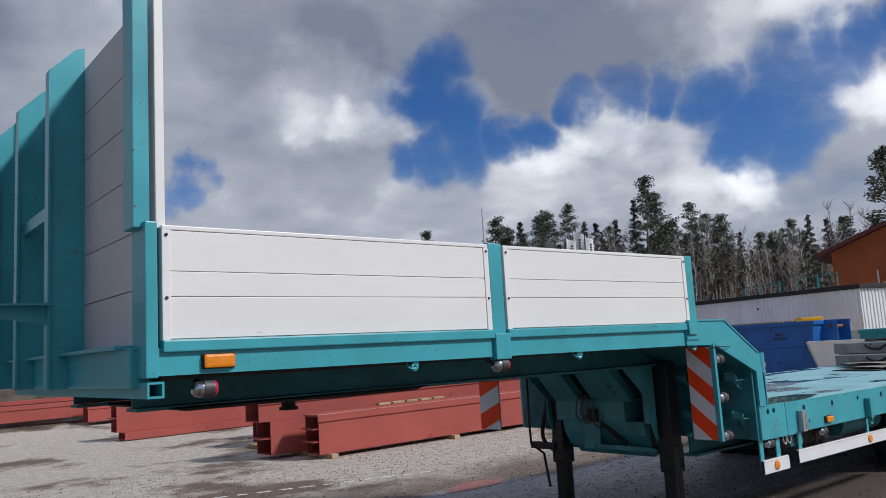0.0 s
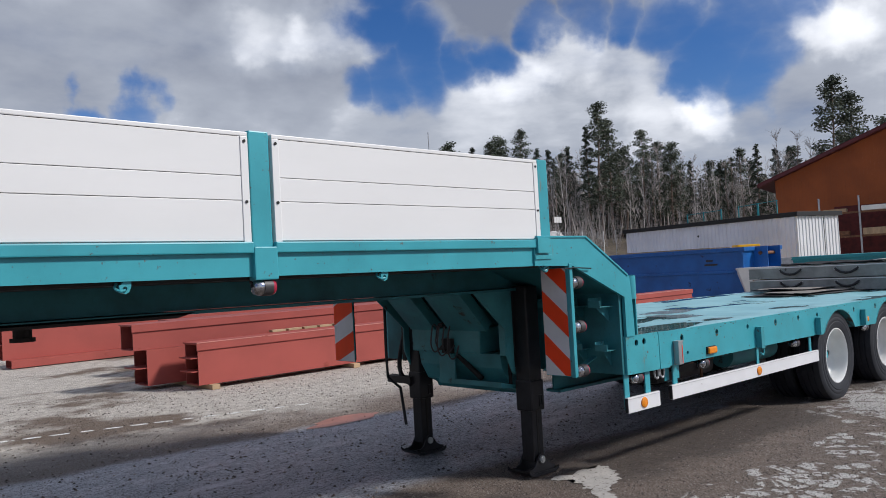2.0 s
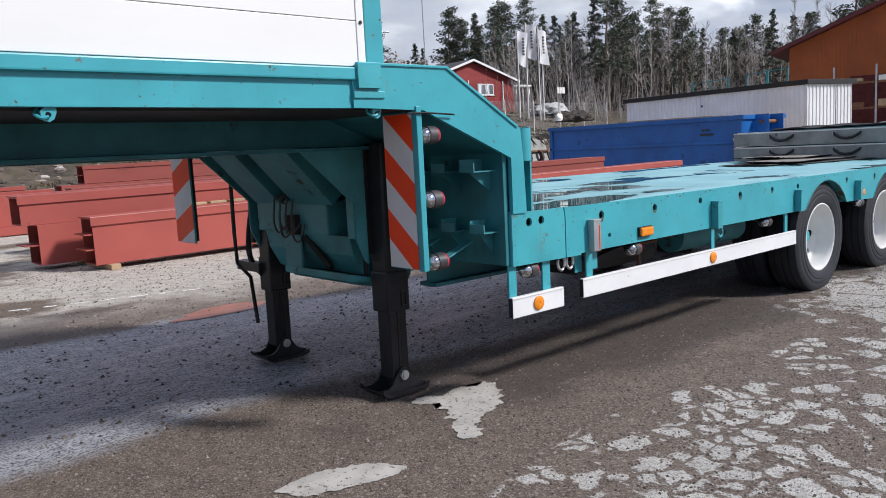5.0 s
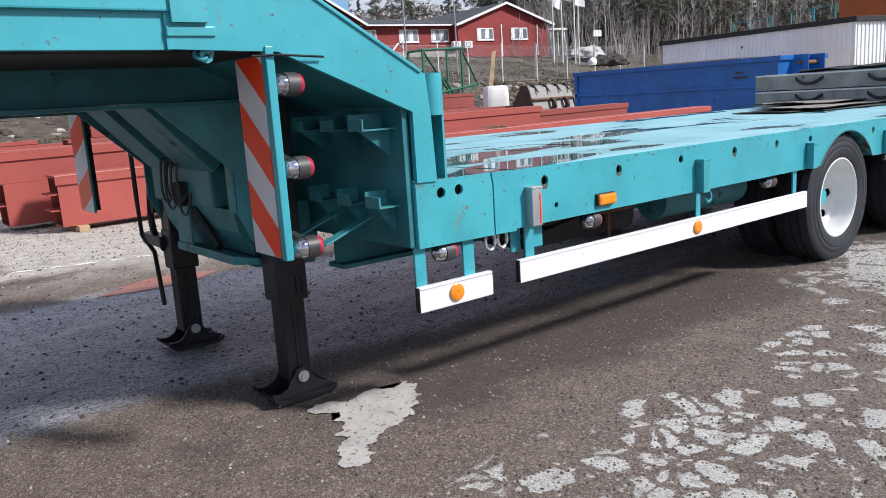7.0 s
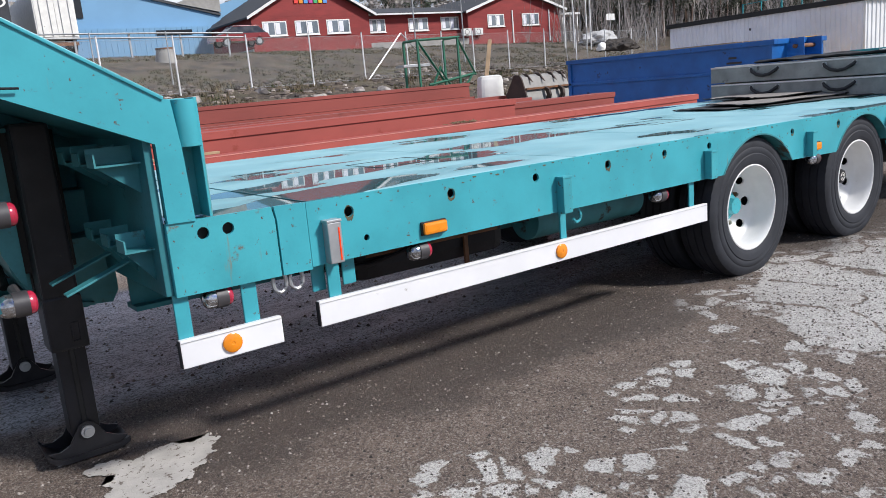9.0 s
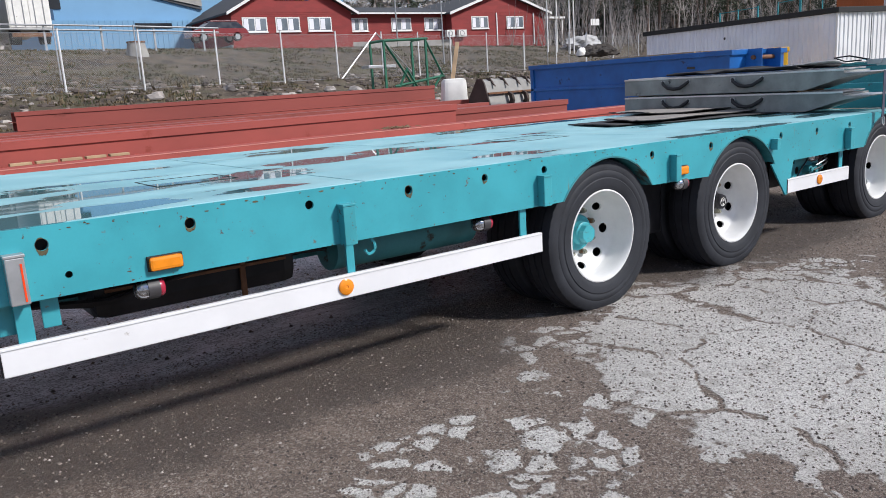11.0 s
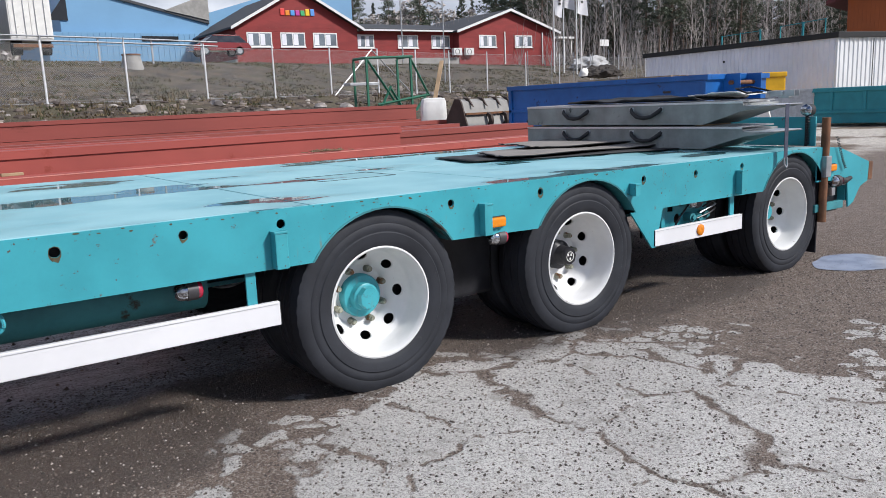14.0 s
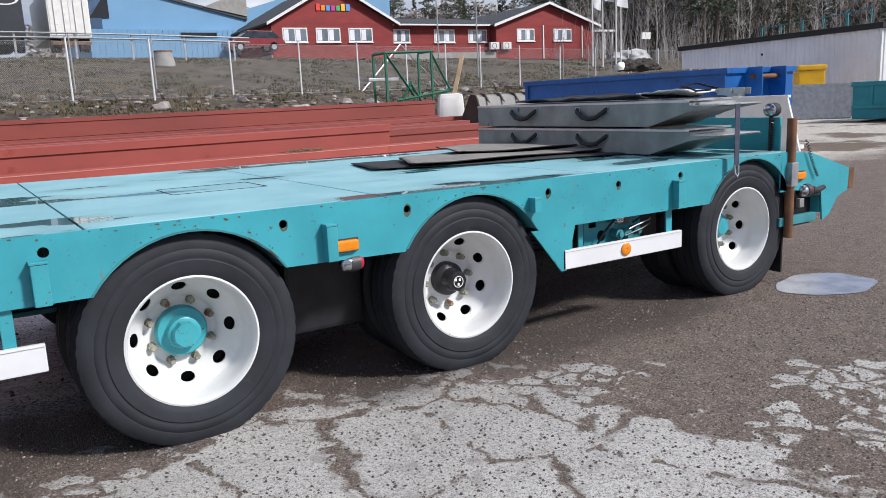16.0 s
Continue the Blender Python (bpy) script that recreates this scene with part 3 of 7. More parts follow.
def rod(bm, pts, r, seg=8, taper=1.0):
    """A round bar along a line of points."""
    rings = []
    n = len(pts)
    for i, p in enumerate(pts):
        p = Vector(p)
        d = (Vector(pts[min(i + 1, n - 1)]) - Vector(pts[max(i - 1, 0)])).normalized()
        a = d.orthogonal().normalized() if abs(d.z) > 0.9 else d.cross(Vector((0, 0, 1))).normalized()
        b = d.cross(a).normalized()
        rr = r * (1 + (taper - 1) * i / max(1, n - 1))
        rings.append([bm.verts.new(p + a * rr * math.cos(t) + b * rr * math.sin(t)) for t in (2 * math.pi * k / seg for k in range(seg))])
    for u, v in zip(rings, rings[1:]):
        for k in range(seg):
            bm.faces.new((u[k], u[(k + 1) % seg], v[(k + 1) % seg], v[k]))
    bm.faces.new(rings[0])
    bm.faces.new(rings[-1])
    return bm


def lathe(bm, profile, seg=48, centre=(0, 0, 0)):
    """Turns (y, r) pairs about the y axis."""
    c = Vector(centre)
    rings = []
    for y, r in profile:
        rings.append([bm.verts.new(c + Vector((r * math.cos(t), y, r * math.sin(t)))) for t in (2 * math.pi * k / seg for k in range(seg))])
    for u, v in zip(rings, rings[1:]):
        for k in range(seg):
            bm.faces.new((u[k], u[(k + 1) % seg], v[(k + 1) % seg], v[k]))
    return rings


def plate(bm, outline, holes, y0, y1):
    """A flat plate in the x-z plane with openings cut through it, from y0 to y1."""
    edges = []
    for loop in [outline, *holes]:
        vs = [bm.verts.new((x, y0, z)) for x, z in loop]
        edges += [bm.edges.new((vs[i], vs[(i + 1) % len(vs)])) for i in range(len(vs))]
    r = bmesh.ops.triangle_fill(bm, use_beauty=True, use_dissolve=False, edges=edges, normal=(0, -1, 0))
    faces = [g for g in r["geom"] if isinstance(g, bmesh.types.BMFace)]
    ext = bmesh.ops.extrude_face_region(bm, geom=faces, use_keep_orig=True)
    bmesh.ops.translate(bm, vec=(0, y1 - y0, 0), verts=[g for g in ext["geom"] if isinstance(g, bmesh.types.BMVert)])
    return bm


def ring(cx, cz, r, n=14):
    return [(cx + r * math.cos(2 * math.pi * k / n), cz + r * math.sin(2 * math.pi * k / n)) for k in range(n)]


def curve(pts, n=6):
    """Points along a smooth line through the given ones."""
    ps = [Vector(p) for p in pts]
    ps = [ps[0] * 2 - ps[1]] + ps + [ps[-1] * 2 - ps[-2]]
    out = []
    for a, b, c, d in zip(ps, ps[1:], ps[2:], ps[3:]):
        for k in range(n):
            t = k / n
            out.append(0.5 * (2 * b + (c - a) * t + (2 * a - 5 * b + 4 * c - d) * t * t + (3 * b - a - 3 * c + d) * t ** 3))
    return out + [ps[-2]]


def sheet(bm, pts, z):
    bm.faces.new([bm.verts.new((x, y, z)) for x, y in pts])
    return bm


def blotch(cx, cy, rx, ry, turn, rough, rng, n=72):
    """An uneven rounded outline."""
    ph = [rng.uniform(0, 6.28) for _ in range(7)]
    out = []
    for k in range(n):
        t = 2 * math.pi * k / n
        f = 1 + rough * (sum(math.sin((j + 2) * t + ph[j]) / (j + 1.6) for j in range(7)))
        x, y = rx * f * math.cos(t), ry * f * math.sin(t)
        out.append((cx + x * math.cos(turn) - y * math.sin(turn), cy + x * math.sin(turn) + y * math.cos(turn)))
    return out


# ---- the ground ----
def lift(x, y):
    """Height of the ground: a level yard, then a bank up to the road and the houses behind it."""
    q = y - 0.19 * max(-30.0, min(60.0, x - 13.0))
    h = 0.0
    for a, b, dz in ((25.5, 35.0, 1.95), (33.0, 50.0, 2.6), (50.0, 62.0, 0.75), (64.0, 150.0, 3.2)):
        t = max(0.0, min(1.0, (q - a) / (b - a)))
        h += dz * t * t * (3 - 2 * t)
    return h


def build_ground():
    def axis(lo, hi, near_lo, near_hi, fine, far):
        a = list(np.arange(near_lo, near_hi + 0.01, fine))
        s, v = fine, near_hi
        while v < hi:
            s *= 1.25
            v += s
            a.append(v)
        s, v = fine, near_lo
        while v > lo:
            s *= 1.25
            v -= s
            a.insert(0, v)
        return a
    xs = axis(-1500, 1500, -6, 90, 1.5, 1)
    ys = axis(-1500, 1500, -2, 70, 1.2, 1)
    vs = []
    for y in ys:
        for x in xs:
            h = lift(x, y)
            if h > 0.05:
                h += 0.16 * noise.noise(Vector((x * 0.45, y * 0.45, 0))) + 0.06 * noise.noise(Vector((x * 1.6, y * 1.6, 3)))
            vs.append((x, y, h))
    w = len(xs)
    fs = [(j * w + i, j * w + i + 1, (j + 1) * w + i + 1, (j + 1) * w + i) for j in range(len(ys) - 1) for i in range(w - 1)]
    me = bpy.data.meshes.new("ground")
    me.from_pydata(vs, [], fs)
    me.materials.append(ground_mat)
    for f in me.polygons:
        f.use_smooth = True
    return tagged(new("ground", me), "cracked wet asphalt yard with a dry grass bank", "ground", kind="structure")


build_ground()
rng = random.Random(4)


def puddle(outline, material, label, z=0.005, name="puddle"):
    bm = bmesh.new()
    sheet(bm, outline, z)
    return solid(name, bm, material, label, "puddle", kind="structure")


crust_mat = surface("pale_asphalt_crust", (0.46, 0.435, 0.405), 0.75, vary=0.14, grain=150, blotch=9, relief=0.5, dirt=(0.15, 0.125, 0.105), dirt_amount=0.10, dirt_scale=38)


def patch(outline, material, label, z=0.004, name="asphalt_patch"):
    """A flat patch with a crumbled outline."""
    pts = [Vector(p) for p in outline]
    for amount in (0.17, 0.18, 0.18, 0.16):
        nxt = []
        for p, q in zip(pts, pts[1:] + pts[:1]):
            d = q - p
            nxt += [p, (p + q) / 2 + Vector((-d.y, d.x)) * rng.uniform(-amount, amount) * 1.6]
        pts = nxt
    bm = bmesh.new()
    bmesh.ops.triangulate(bm, faces=sheet(bm, pts, z).faces[:])
    return solid(name, bm, material, label, "asphalt", kind="structure")


patch([(5.24, 3.20), (5.33, 3.17), (5.40, 3.30), (5.52, 3.36), (5.66, 3.40), (5.74, 3.47), (5.86, 3.55), (5.92, 3.66), (5.90, 3.74), (5.80, 3.72), (5.70, 3.77),
        (5.58, 3.72), (5.50, 3.79), (5.41, 3.78), (5.44, 3.70), (5.50, 3.66), (5.43, 3.60), (5.45, 3.53), (5.36, 3.47), (5.38, 3.40), (5.28, 3.30)],
       crust_mat, "pale worn patch of old asphalt beside the landing leg", 0.004, "asphalt_patch")
patch(blotch(4.63, 3.27, 0.27, 0.10, -0.42, 0.16, rng, 40), crust_mat, "thin pale patch of worn asphalt", 0.004, "asphalt_patch")
puddle(blotch(13.46, 3.12, 0.37, 0.26, -0.25, 0.10, rng), sky_toned_pool, "rain puddle behind the trailer, mirrored sky brightened in its colour")
puddle(blotch(5.9, 6.96, 0.45, 0.18, 0.03, 0.20, rng), rust_pool, "rust-red puddle on the wet asphalt")
worn_paint = surface("worn_road_paint", (0.74, 0.73, 0.69), 0.8, vary=0.12, grain=60, blotch=5, relief=0.2, dirt=(0.26, 0.23, 0.20), dirt_amount=0.12, dirt_scale=12)
for k in range(14):
    x = 3.0 + 0.245 * k
    y = 9.26 - 0.325 * (x - 3.1)
    patch(blotch(x, y, 0.098 if k % 4 else 0.065, 0.036, -0.31, 0.14, rng, 14), worn_paint, "worn white dash of an old road marking", 0.004, "road_marking")


def stones(name, count, area, size, material, label, seed, on_bank=False):
    """Many small loose stones in one mesh."""
    r = random.Random(seed)
    vs, fs = [], []
    for _ in range(count):
        x, y = r.uniform(area[0], area[1]), r.uniform(area[2], area[3])
        s = size[0] + (size[1] - size[0]) * r.random() ** 3
        z = lift(x, y)
        k = len(vs)
        a = r.uniform(0, 6.28)
        for t in range(5):
            t2 = a + t * 1.2566
            vs.append((x + s * math.cos(t2) * r.uniform(0.7, 1.1), y + s * math.sin(t2) * r.uniform(0.7, 1.1), z - s * 0.1))
        vs.append((x + r.uniform(-.3, .3) * s, y + r.uniform(-.3, .3) * s, z + s * r.uniform(0.5, 0.9)))
        fs += [(k + t, k + (t + 1) % 5, k + 5) for t in range(5)]
    me = bpy.data.meshes.new(name)
    me.from_pydata(vs, [], fs)
    me.materials.append(material)
    return tagged(new(name, me), label, "stones", kind="stuff")


stones("gravel", 75000, (3.2, 13.6, 1.3, 4.4), (0.0022, 0.010), grit_mat, "loose grit and small stones on the asphalt", 11)
stones("gravel", 15000, (1.0, 14, 4.4, 12), (0.005, 0.02), grit_mat, "loose stones on the pale gravel", 12)
stones("mud_crumbs", 420, (5.0, 12.5, 2.2, 4.0), (0.003, 0.012), soil, "dark crumbs of mud and needles", 13)

# ---- the trailer ----
PIV = (7.0, 4.6, 0.0)
NEAR, FAR = 3.32, 5.95
trailer = thing("lowbed_trailer", "turquoise steel lowbed semi-trailer with white dropsides standing on its landing legs", "trailer", PIV, ry=0.533)


def tp(name, bm, material, label="", smooth=False, parent=None):
    """A part of the trailer, given in yard x and y."""
    for v in bm.verts:
        v.co.x -= PIV[0] + 0.0048 * v.co.z
        v.co.y -= PIV[1]
    return part(name, bm, material, parent or trailer, label, smooth)


def tbox(name, b, material, label="", bevel=0.004, parent=None):
    return tp(name, box(bmesh.new(), *b, bevel), material, label, parent=parent)


WHEEL_X = (9.38, 10.745, 12.915)
WHEEL_Z = [0.42 + (x - 7) * 0.0093 for x in WHEEL_X]
DECK, SKIRT = 0.950, 0.697


def arc(cx, cz, r, z_cut, n=18):
    a0 = math.asin((z_cut - cz) / r)
    return [(cx + r * math.cos(math.pi - a0 - (math.pi - 2 * a0) * k / n), cz + r * math.sin(math.pi - a0 - (math.pi - 2 * a0) * k / n)) for k in range(n + 1)]


def side_beam(y, sign, holes=True):
    pts = [(6.262, DECK), (6.262, SKIRT)]
    for cx, cz in zip(WHEEL_X, WHEEL_Z):
        pts += arc(cx, cz, 0.462, SKIRT if cx < 10 else (SKIRT - 0.012))
    pts += [(13.22, SKIRT - 0.01), (13.22, DECK)]
    hs = [ring(x, z, r) for x, z, r in ((6.446, 0.886, 0.021), (6.516, 0.768, 0.013), (6.961, 0.884, 0.02), (7.471, 0.885, 0.02), (7.982, 0.886, 0.02), (8.444, 0.89, 0.018),
                                        (8.858, 0.886, 0.02), (9.762, 0.882, 0.018), (10.365, 0.882, 0.018), (11.215, 0.88, 0.018), (11.725, 0.876, 0.018), (12.235, 0.884, 0.018))] if holes else []
    bm = plate(bmesh.new(), pts, hs, y, y + sign * 0.012)
    return tp("side_beam", bm, teal, "turquoise side beam with round lashing holes and wheel arches")


side_beam(NEAR, 1)
side_beam(FAR, -1, False)
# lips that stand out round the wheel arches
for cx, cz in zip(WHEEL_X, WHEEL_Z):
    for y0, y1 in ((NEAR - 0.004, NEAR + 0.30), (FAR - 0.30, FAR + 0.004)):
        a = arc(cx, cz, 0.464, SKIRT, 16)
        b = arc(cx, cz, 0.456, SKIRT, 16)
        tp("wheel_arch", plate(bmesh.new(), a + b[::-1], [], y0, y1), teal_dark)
# near-black inner backing painted as shade so that the holes read dark
tbox("hole_backing", (6.28, 8.86, NEAR + 0.05, NEAR + 0.065, 0.71, 0.93), dark_steel)

# deck plates
xs = [5.735, 6.262, 7.75, 9.0, 10.25, 11.55, 12.62, 13.225]
for i, (a, b) in enumerate(zip(xs, xs[1:])):
    ys = (NEAR + 0.004, 4.62, FAR - 0.004) if i else (NEAR + 0.02, FAR - 0.02)
    for c, d in zip(ys, ys[1:]):
        tp("deck_plate", box(bmesh.new(), a + 0.005, b - 0.005, c + 0.003, d - 0.003, DECK - 0.008, DECK + (0.003 if i else 0.001), 0.002), deck_mat)
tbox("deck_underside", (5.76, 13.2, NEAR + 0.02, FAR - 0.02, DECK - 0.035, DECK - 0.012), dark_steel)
for x0, x1, y0, y1 in ((9.55, 10.05, 4.25, 4.6), (7.1, 7.5, 4.1, 4.45)):
    bm = bmesh.new()
    for a in ((x0, x1, y0, y0 + 0.006), (x0, x1, y1 - 0.006, y1), (x0, x0 + 0.006, y0, y1), (x1 - 0.006, x1, y0, y1)):
        box(bm, *a, DECK + 0.003, DECK + 0.005)
    tp("hatch_frame", bm, dark_steel)

# front corner block of the low deck
for y0, y1, s in ((NEAR - 0.004, NEAR + 0.10, 1), (FAR - 0.10, FAR + 0.004, -1)):
    yy = (y0, y0 + 0.014) if s > 0 else (y1 - 0.014, y1)
    tp("corner_plate", plate(bmesh.new(), [(5.73, 0.694), (6.128, 0.690), (6.128, 0.905), (6.118, 0.955), (5.73, 0.955)], [ring(5.854, 0.903, 0.022), ring(5.946, 0.905, 0.022)], *yy), teal_worn,
       "corner plate with two lashing holes and rust runs")
    tp("corner_plate", plate(bmesh.new(), [(6.136, 0.690), (6.258, 0.688), (6.258, 0.951), (6.128, 0.955), (6.136, 0.90)], [], *yy), teal)
    tbox("corner_block", (5.745, 6.25, min(yy) + 0.03 if s > 0 else y0, y1 if s > 0 else max(yy) - 0.03, 0.70, 0.945), dark_steel)
    tbox("front_plate", (5.728, 5.74, y0 + 0.002, y1, 0.694, 0.952), teal)

# goose neck: side rails, ledges, neck plates
for y, s in ((NEAR, 1), (FAR, -1)):
    def span(a, b):
        return (y + s * a, y + s * b) if s > 0 else (y + s * b, y + s * a)
    tp("neck_rail", plate(bmesh.new(), [(1.03, 1.475), (4.86, 1.462), (4.86, 1.59), (1.03, 1.59)], [], *span(0.0, 0.05)), teal, "turquoise gooseneck side rail")
    for a, b in ((1.09, 2.965), (3.075, 4.865)):
        tp("dropside_ledge", box(bmesh.new(), a, b, *span(-0.022, 0.05), 1.572, 1.622, 0.006), teal)
    tp("neck_plate", plate(bmesh.new(), [(4.86, 1.462), (5.20, 1.452), (5.735, 1.226), (5.735, 0.955), (5.832, 0.952), (5.822, 1.20), (5.806, 1.366), (5.782, 1.373), (5.335, 1.64), (4.86, 1.634), (4.86, 1.585), (4.835, 1.585), (4.835, 1.462)],
                               [], *span(-0.012, 0.012)), teal, "gooseneck side plate sloping down to the low deck")
    tp("neck_flange", box(bmesh.new(), 4.86, 5.335, *span(-0.02, 0.10), 1.632, 1.644, 0.003), teal)
    ln = math.hypot(0.447, 0.267)
    mm = Matrix.Translation((5.335, 0, 1.640)) @ Matrix.Rotation(math.atan2(0.267, 0.447), 4, "Y")
    tp("neck_flange", box(bmesh.new(), 0, ln, *span(-0.02, 0.10), -0.006, 0.007, 0.003, mm), teal)
    tp("neck_post", box(bmesh.new(), 5.775, 5.787, *span(0.0125, 0.16), 0.955, 1.376, 0.002), teal)
    tp("neck_post", box(bmesh.new(), 5.79, 5.905, *span(0.10, 0.112), 0.955, 1.372, 0.002), teal_worn, "neck post with rust runs")
    tp("neck_post", box(bmesh.new(), 5.893, 5.905, *span(0.012, 0.10), 0.955, 1.372, 0.002), teal_worn)
    tp("rail_end_block", plate(bmesh.new(), [(4.850, 1.540), (4.965, 1.540), (4.965, 1.632), (4.850, 1.632)], [], *span(-0.034, 0.0)), teal_worn, "stepped end block of the rail")
    tp("rail_end_block", box(bmesh.new(), 4.835, 4.99, *span(-0.020, 0.03), 1.500, 1.530, 0.004), teal_worn)
    bm = bmesh.new()
    cyl(bm, (5.862, y + s * 0.034, 1.207), (5.862, y + s * 0.034, 1.366), 0.046, seg=24)
    tp("stake_socket", bm, teal, smooth=True)
    # corner post of the dropsides at the front, posts between and behind
    tbox("corner_post", (1.022, 1.074, *span(-0.006, 0.17), 1.468, 2.125), teal, bevel=0.006)
    tbox("dropside_post", (2.97, 3.07, *span(0.0, 0.05), 1.45, 2.122), teal, bevel=0.006)
    tbox("dropside_post", (2.962, 3.078, *span(-0.026, 0.03), 1.452, 1.60), teal, bevel=0.006)
    tbox("dropside_post", (4.92, 5.01, *span(0.0, 0.05), 1.60, 2.118), teal, bevel=0.006)
    for x0, x1 in ((1.092, 2.962), (3.082, 4.912)):
        side = tp("dropside", box(bmesh.new(), x0 + 0.01, x1 - 0.01, *span(0.012, 0.03), 1.625, 2.105), white_board, "white aluminium dropside")
        zs = (1.626, 1.806, 1.915, 2.092)
        for a, b in zip(zs, zs[1:]):
            tp("plank", box(bmesh.new(), x0 + 0.03, x1 - 0.03, *span(-0.002, 0.012), a + 0.0015, b - 0.0015, 0.0022), white_board, parent=side)
        tp("top_strip", box(bmesh.new(), x0, x1, *span(-0.006, 0.034), 2.092, 2.112, 0.004), white_board, parent=side)
        for a, b in ((x0, x0 + 0.036), (x1 - 0.036, x1)):
            tp("end_strip", box(bmesh.new(), a, b, *span(-0.007, 0.034), 1.575, 2.092, 0.003), alu if s < 0 else white_board, parent=side)
            for z in (1.80, 2.07):
                tp("rivet", cyl(bmesh.new(), ((a + b) / 2, y - s * 0.006, z), ((a + b) / 2, y - s * 0.012, z), 0.007, seg=8), dark_steel, parent=side)
# lashing lugs under the rail: a flat tongue with an eye and a turned-up end
for x in (2.42, 3.715, 4.975):
    bm = plate(bmesh.new(), [(x - 0.012, 1.50), (x + 0.016, 1.50), (x + 0.014, 1.448), (x + 0.006, 1.428), (x - 0.008, 1.420), (x - 0.022, 1.424), (x - 0.032, 1.438), (x - 0.032, 1.455), (x - 0.022, 1.462), (x - 0.014, 1.47)],
               [ring(x - 0.010, 1.442, 0.009, 10)], NEAR + 0.012, NEAR + 0.030)
    tp("lashing_lug", bm, teal_worn)
    tp("lug_pin", rod(bmesh.new(), curve([(x - 0.032, NEAR + 0.05, 1.462), (x - 0.044, NEAR + 0.03, 1.445), (x - 0.030, NEAR + 0.012, 1.432), (x - 0.010, NEAR + 0.008, 1.436)]), 0.006, 7), teal_worn, smooth=True)
for x in (2.55, 3.735):
    tp("lashing_ring", rod(bmesh.new(), [(x + 0.036 * math.cos(t), 4.0, 1.515 + 0.030 * math.sin(t)) for t in (math.pi + k * math.pi / 10 for k in range(11))], 0.008, 7), galv, smooth=True)

# headboard at the front
for k, (a, b) in enumerate(((3.50, 4.46), (4.475, 5.25), (5.265, 5.92))):
    zs = [1.60 + 0.262 * i for i in range(7)]
    for z0, z1 in zip(zs, zs[1:]):
        tp("headboard_plank", box(bmesh.new(), 1.075, 1.10, a, b, z0 + 0.002, z1 - 0.002, 0.003), shaded_board)
tbox("headboard_backing", (1.102, 1.118, 3.36, 5.94, 1.60, 3.20), white_board)
tbox("headboard_edge", (1.075, 1.115, NEAR + 0.015, NEAR + 0.05, 2.10, 3.32), white_board, "white aluminium edge strip", 0.004)
tbox("headboard_post", (0.985, 1.055, NEAR + 0.03, NEAR + 0.16, 2.10, 3.32), teal, bevel=0.005)
tbox("headboard_post", (1.035, 1.10, FAR - 0.16, FAR - 0.03, 1.46, 3.32), teal, bevel=0.005)
for y in (4.455, 5.25, 5.88):
    bm = plate(bmesh.new(), [(1.075, 1.43), (1.075, 3.29), (1.03, 3.275), (0.895, 3.13), (0.895, 1.43)], [], y - 0.006, y + 0.006)
    box(bm, 0.890, 0.902, y - 0.03, y + 0.05, 1.43, 3.125)
    tp("headboard_rib", bm, teal, "tall turquoise headboard rib")
tbox("front_beam", (0.99, 1.07, 3.42, 5.93, 1.43, 1.60), teal, "turquoise box beam across the front", 0.006)
tbox("front_sill", (0.95, 1.075, 3.50, 5.9, 1.595, 1.612), teal)
tp("front_tube", plate(bmesh.new(), [(1.025, 1.385), (1.095, 1.385), (1.095, 1.452), (1.025, 1.452)], [[(1.034, 1.394), (1.086, 1.394), (1.086, 1.443), (1.034, 1.443)]], 3.31, 5.95), teal)
bm = plate(bmesh.new(), [(0.62, 1.81), (0.90, 1.76), (0.90, 1.86), (0.62, 1.86)], [], 4.45, 4.462)
box(bm, 0.62, 0.90, 4.36, 4.60, 1.856, 1.866)
tp("front_bracket", bm, teal)
bm = bmesh.new()
box(bm, 0.93, 0.96, 4.46, 5.25, 2.35, 2.42)
tp("headboard_tie", bm, teal)

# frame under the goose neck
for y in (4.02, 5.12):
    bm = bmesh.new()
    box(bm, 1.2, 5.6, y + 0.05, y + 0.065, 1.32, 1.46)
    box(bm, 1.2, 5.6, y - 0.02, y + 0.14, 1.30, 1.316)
    tp("neck_beam", bm, teal_shade, "grimy longitudinal beam, darkened for shade")
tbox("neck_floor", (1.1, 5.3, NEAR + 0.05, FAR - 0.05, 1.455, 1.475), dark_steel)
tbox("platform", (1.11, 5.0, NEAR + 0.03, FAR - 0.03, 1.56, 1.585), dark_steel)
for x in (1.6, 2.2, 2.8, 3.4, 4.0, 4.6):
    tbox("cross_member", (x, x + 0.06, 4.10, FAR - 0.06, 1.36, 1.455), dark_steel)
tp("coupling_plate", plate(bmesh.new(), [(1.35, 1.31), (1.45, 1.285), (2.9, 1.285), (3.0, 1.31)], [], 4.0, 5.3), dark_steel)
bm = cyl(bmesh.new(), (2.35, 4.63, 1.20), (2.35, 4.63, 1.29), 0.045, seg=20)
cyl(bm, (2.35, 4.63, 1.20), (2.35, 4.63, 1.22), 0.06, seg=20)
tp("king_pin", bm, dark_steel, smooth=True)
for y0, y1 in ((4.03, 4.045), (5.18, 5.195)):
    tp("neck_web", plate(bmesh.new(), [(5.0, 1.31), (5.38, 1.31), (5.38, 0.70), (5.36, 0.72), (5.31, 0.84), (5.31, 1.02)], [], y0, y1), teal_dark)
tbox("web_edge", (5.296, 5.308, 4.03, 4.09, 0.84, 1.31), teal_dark)
